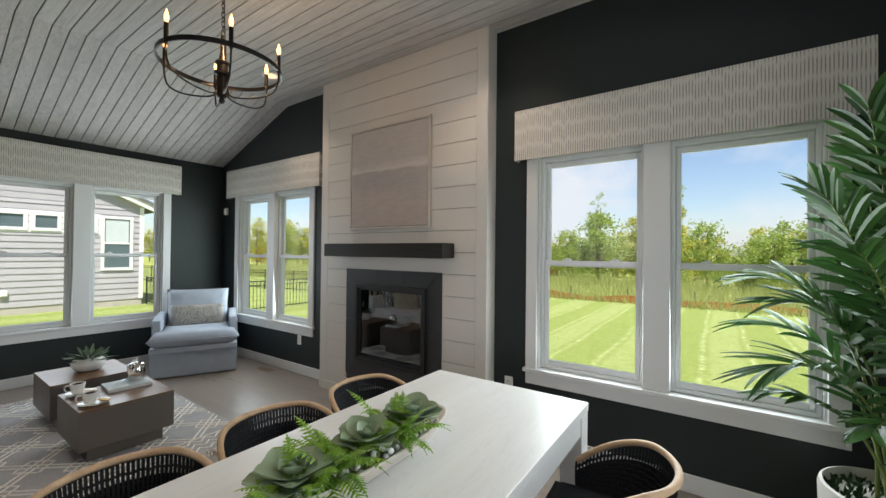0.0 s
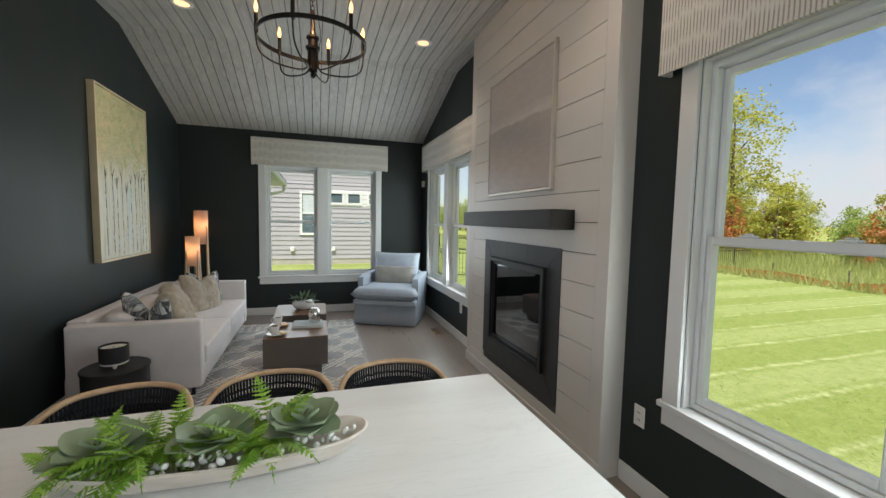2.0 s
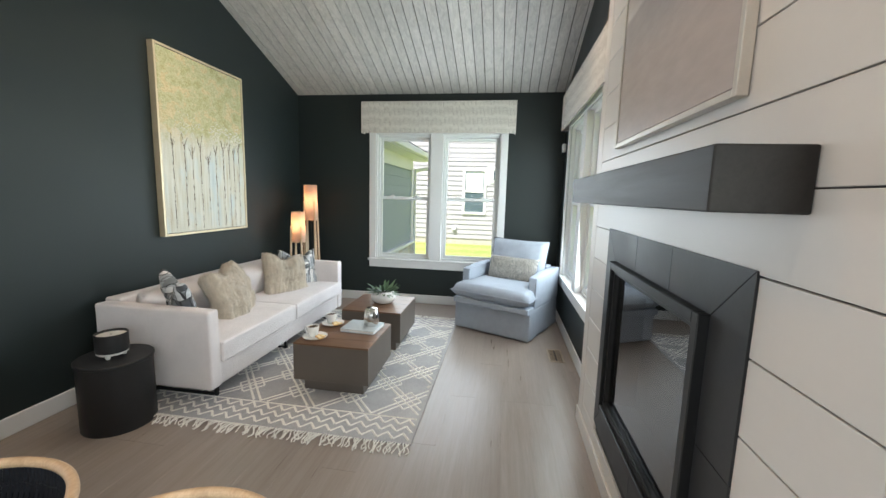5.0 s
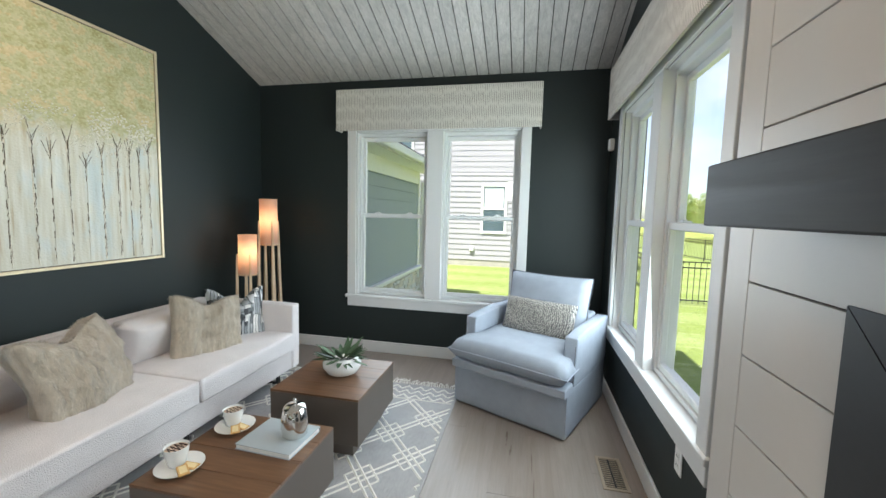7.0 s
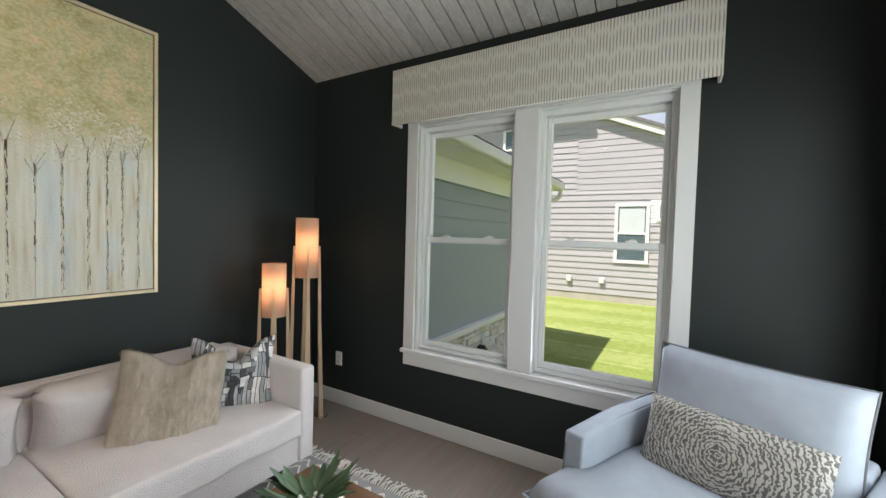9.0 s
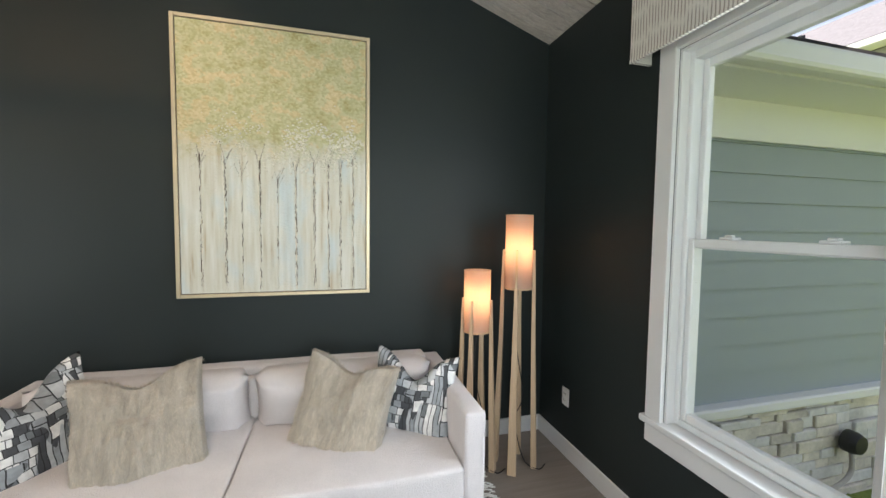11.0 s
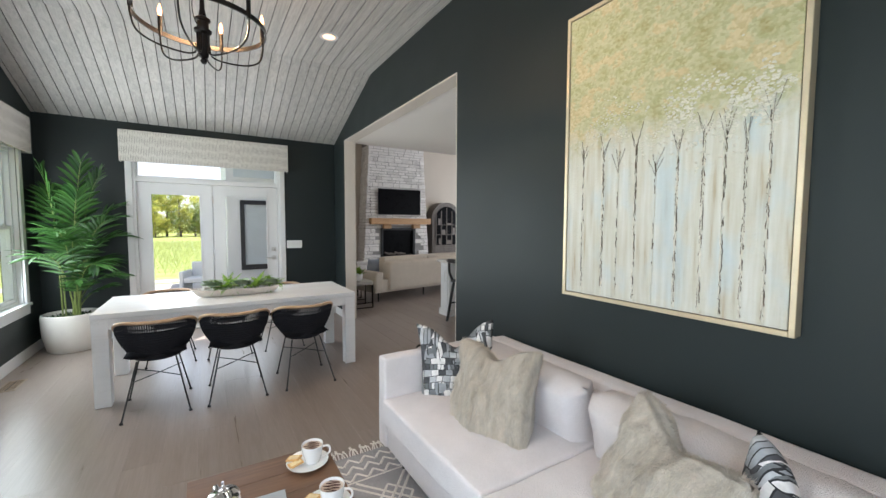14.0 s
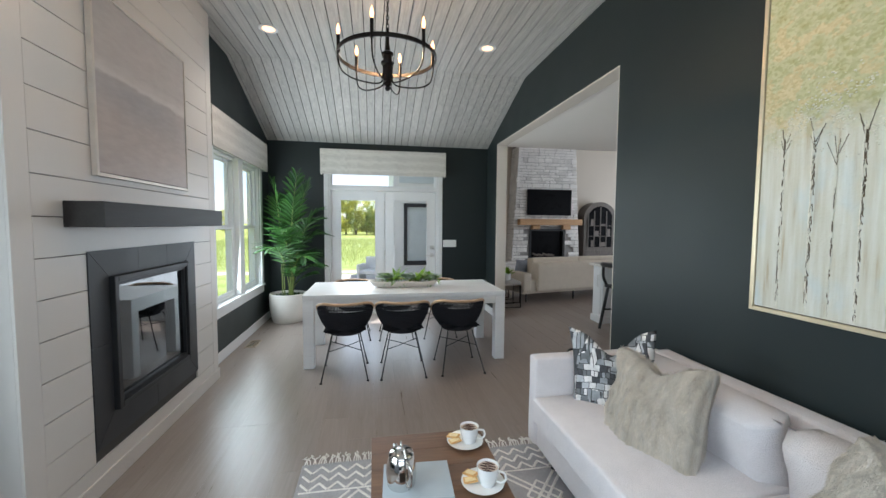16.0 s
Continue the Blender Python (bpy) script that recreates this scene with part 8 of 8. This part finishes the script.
for i in range(46):
    fleshy_leaf(bm, (rnd.uniform(-0.03, 0.03), rnd.uniform(-0.03, 0.03), 0.11), rnd.uniform(0, 6.28), rnd.uniform(0.1, 1.3), rnd.uniform(0.08, 0.16), rnd.uniform(0.012, 0.02), 0.002)
bmesh.ops.recalc_face_normals(bm, faces=bm.faces[:])
part("foliage", bm, M_fern, sp_, smooth=60)["kind"] = "stuff"

# kitchen island with a stool
isl = thing("kitchen_island", pose(0, 0, 0), "white panelled kitchen island with a pale stone top", "kitchen island")
part("body", boxes((-2.9, 0.13, -3.15, -2.28, 0.0, 0.855)), M_white, isl)
part("end_post", boxes((-0.10, 0.16, -2.28, -1.96, 0.10, 0.855), bevel=0.006), M_white, isl)
part("post_base", boxes((-0.12, 0.18, -2.28, -1.94, 0.0, 0.10), bevel=0.004), M_white, isl)
dr = part("door", boxes((-0.06, 0.12, -1.9595, -1.945, 0.14, 0.82), bevel=0.004), M_white, isl)
part("handle", tube([(-0.03, -1.945, 0.56), (-0.03, -1.915, 0.56), (-0.03, -1.915, 0.72), (-0.03, -1.945, 0.72)], 0.005, 6), M_nickel, dr)
part("countertop", boxes((-2.95, 0.21, -3.20, -1.91, 0.857, 0.893), bevel=0.006, seg=2), M_marble, isl)
bs = thing("bar_stool", pose(-0.56, -2.02, 0, 0, 0, -90), "black wooden counter stool with a curved back", "bar stool")
part("seat", boxes((-0.20, 0.20, -0.21, 0.21, 0.60, 0.64), bevel=0.015, seg=2), M_black, bs)
for sx in (-1, 1):
    for sy in (-1, 1):
        part("leg", tube([(sx * 0.16, sy * 0.17, 0.60), (sx * 0.24, sy * 0.23, 0.0)], 0.021, 8), M_black, bs)
for sy in (-1, 1):
    part("back_post", tube(curve_points([(-0.17, sy * 0.18, 0.62), (-0.22, sy * 0.20, 0.75), (-0.23, sy * 0.19, 0.93)], 4), 0.02, 8), M_black, bs)
    part("stretcher", tube([(-0.20, sy * 0.20, 0.28), (0.20, sy * 0.20, 0.28)], 0.012, 7), M_black, bs)
part("back_rail", tube(curve_points([(-0.22, -0.23, 0.92), (-0.27, -0.1, 0.93), (-0.27, 0.1, 0.93), (-0.22, 0.23, 0.92)], 5), 0.032, 8), M_black, bs, smooth=60)
part("stretcher", tube([(0.21, -0.2, 0.2), (0.21, 0.2, 0.2)], 0.012, 7), M_black, bs)
for x, y in ((-0.45, -2.3), (-0.80, -2.35)):
    cc = thing("island_cup", pose(x, y, 0.893), "white cup and saucer on the kitchen island", "cup and saucer", "island cups")
    part("saucer", lathe([(0.0, 0.0), (0.04, 0.0), (0.08, 0.012), (0.0, 0.006)], 20), M_ceramic, cc, smooth=50)
    part("cup", lathe([(0.0, 0.007), (0.028, 0.007), (0.045, 0.08), (0.042, 0.08), (0.0, 0.02)], 20), M_ceramic, cc, smooth=50)

# dining chandelier far beyond the island
dc = thing("dining_chandelier", pose(4.6, -6.55, 2.35), "gold branched chandelier with lit candle bulbs", "chandelier")
part("stem", tube([(0, 0, 0.0), (0, 0, LZ - 2.35)], 0.012, 7), M_gold, dc)
for k in range(6):
    a = k * math.pi / 3
    part("arm", tube(curve_points([(0, 0, 0), (0.2 * math.cos(a), 0.2 * math.sin(a), -0.06), (0.42 * math.cos(a), 0.42 * math.sin(a), 0.03)], 4), 0.01, 6), M_gold, dc)
    s_ = part("candle", tube([(0.42 * math.cos(a), 0.42 * math.sin(a), 0.03), (0.42 * math.cos(a), 0.42 * math.sin(a), 0.14)], 0.014, 8), M_cream, dc)
    part("bulb", lathe([(0.0, 0.141), (0.018, 0.16), (0.012, 0.19), (0.0, 0.21)], 10, centre=(0.42 * math.cos(a), 0.42 * math.sin(a), 0)), M_flame, s_)
rail = thing("loft_railing", pose(6.551, -8.15, 3.15), "dark loft railing with horizontal bars high on the wall", "railing")
for i in range(8):
    part("bar", boxes((-0.02, 0.0, -0.55, 0.25, 0.06 + i * 0.095, 0.075 + i * 0.095)), M_black, rail)
part("post", boxes((-0.06, 0.0, 0.25, 0.33, 0.0, 0.85)), M_black, rail)

# ---- floor planks, last: each plank is its own piece ----
PW = 0.19
rnd = random.Random(2)
floor_ob = bpy.data.objects["floor"]
plank_mesh = {}


def plank_data(length, width):
    key = (round(length, 3), round(width, 3))
    if key not in plank_mesh:
        bm = boxes((0, key[0], 0, key[1], -0.0155, 0.0))
        bmesh.ops.bevel(bm, geom=[e for e in bm.edges if all(v.co.z > -0.001 for v in e.verts)], offset=0.0007, segments=1, affect="EDGES")
        me = bpy.data.meshes.new("floor_plank")
        bm.to_mesh(me)
        bm.free()
        me.materials.append(M_floor)
        plank_mesh[key] = me
    return plank_mesh[key]


row = 0
y = YS
while y < YN - 0.01:
    wdt = min(PW, YN - y)
    x = XW - rnd.choice((0.0, 0.3, 0.6, 0.9, 1.2))
    while x < XE - 0.01:
        ln = rnd.choice((1.2, 1.5, 1.8, 2.1))
        a, b = max(x, XW), min(x + ln, XE)
        if XE - b < 0.25:
            b = XE
        if b - a > 0.02:
            o = new("floor_plank", plank_data(b - a - 0.0005, wdt - 0.0005))
            o.location = (a, y, 0)
            o.parent = floor_ob
        x = max(x + ln, b)
    y += PW
    row += 1
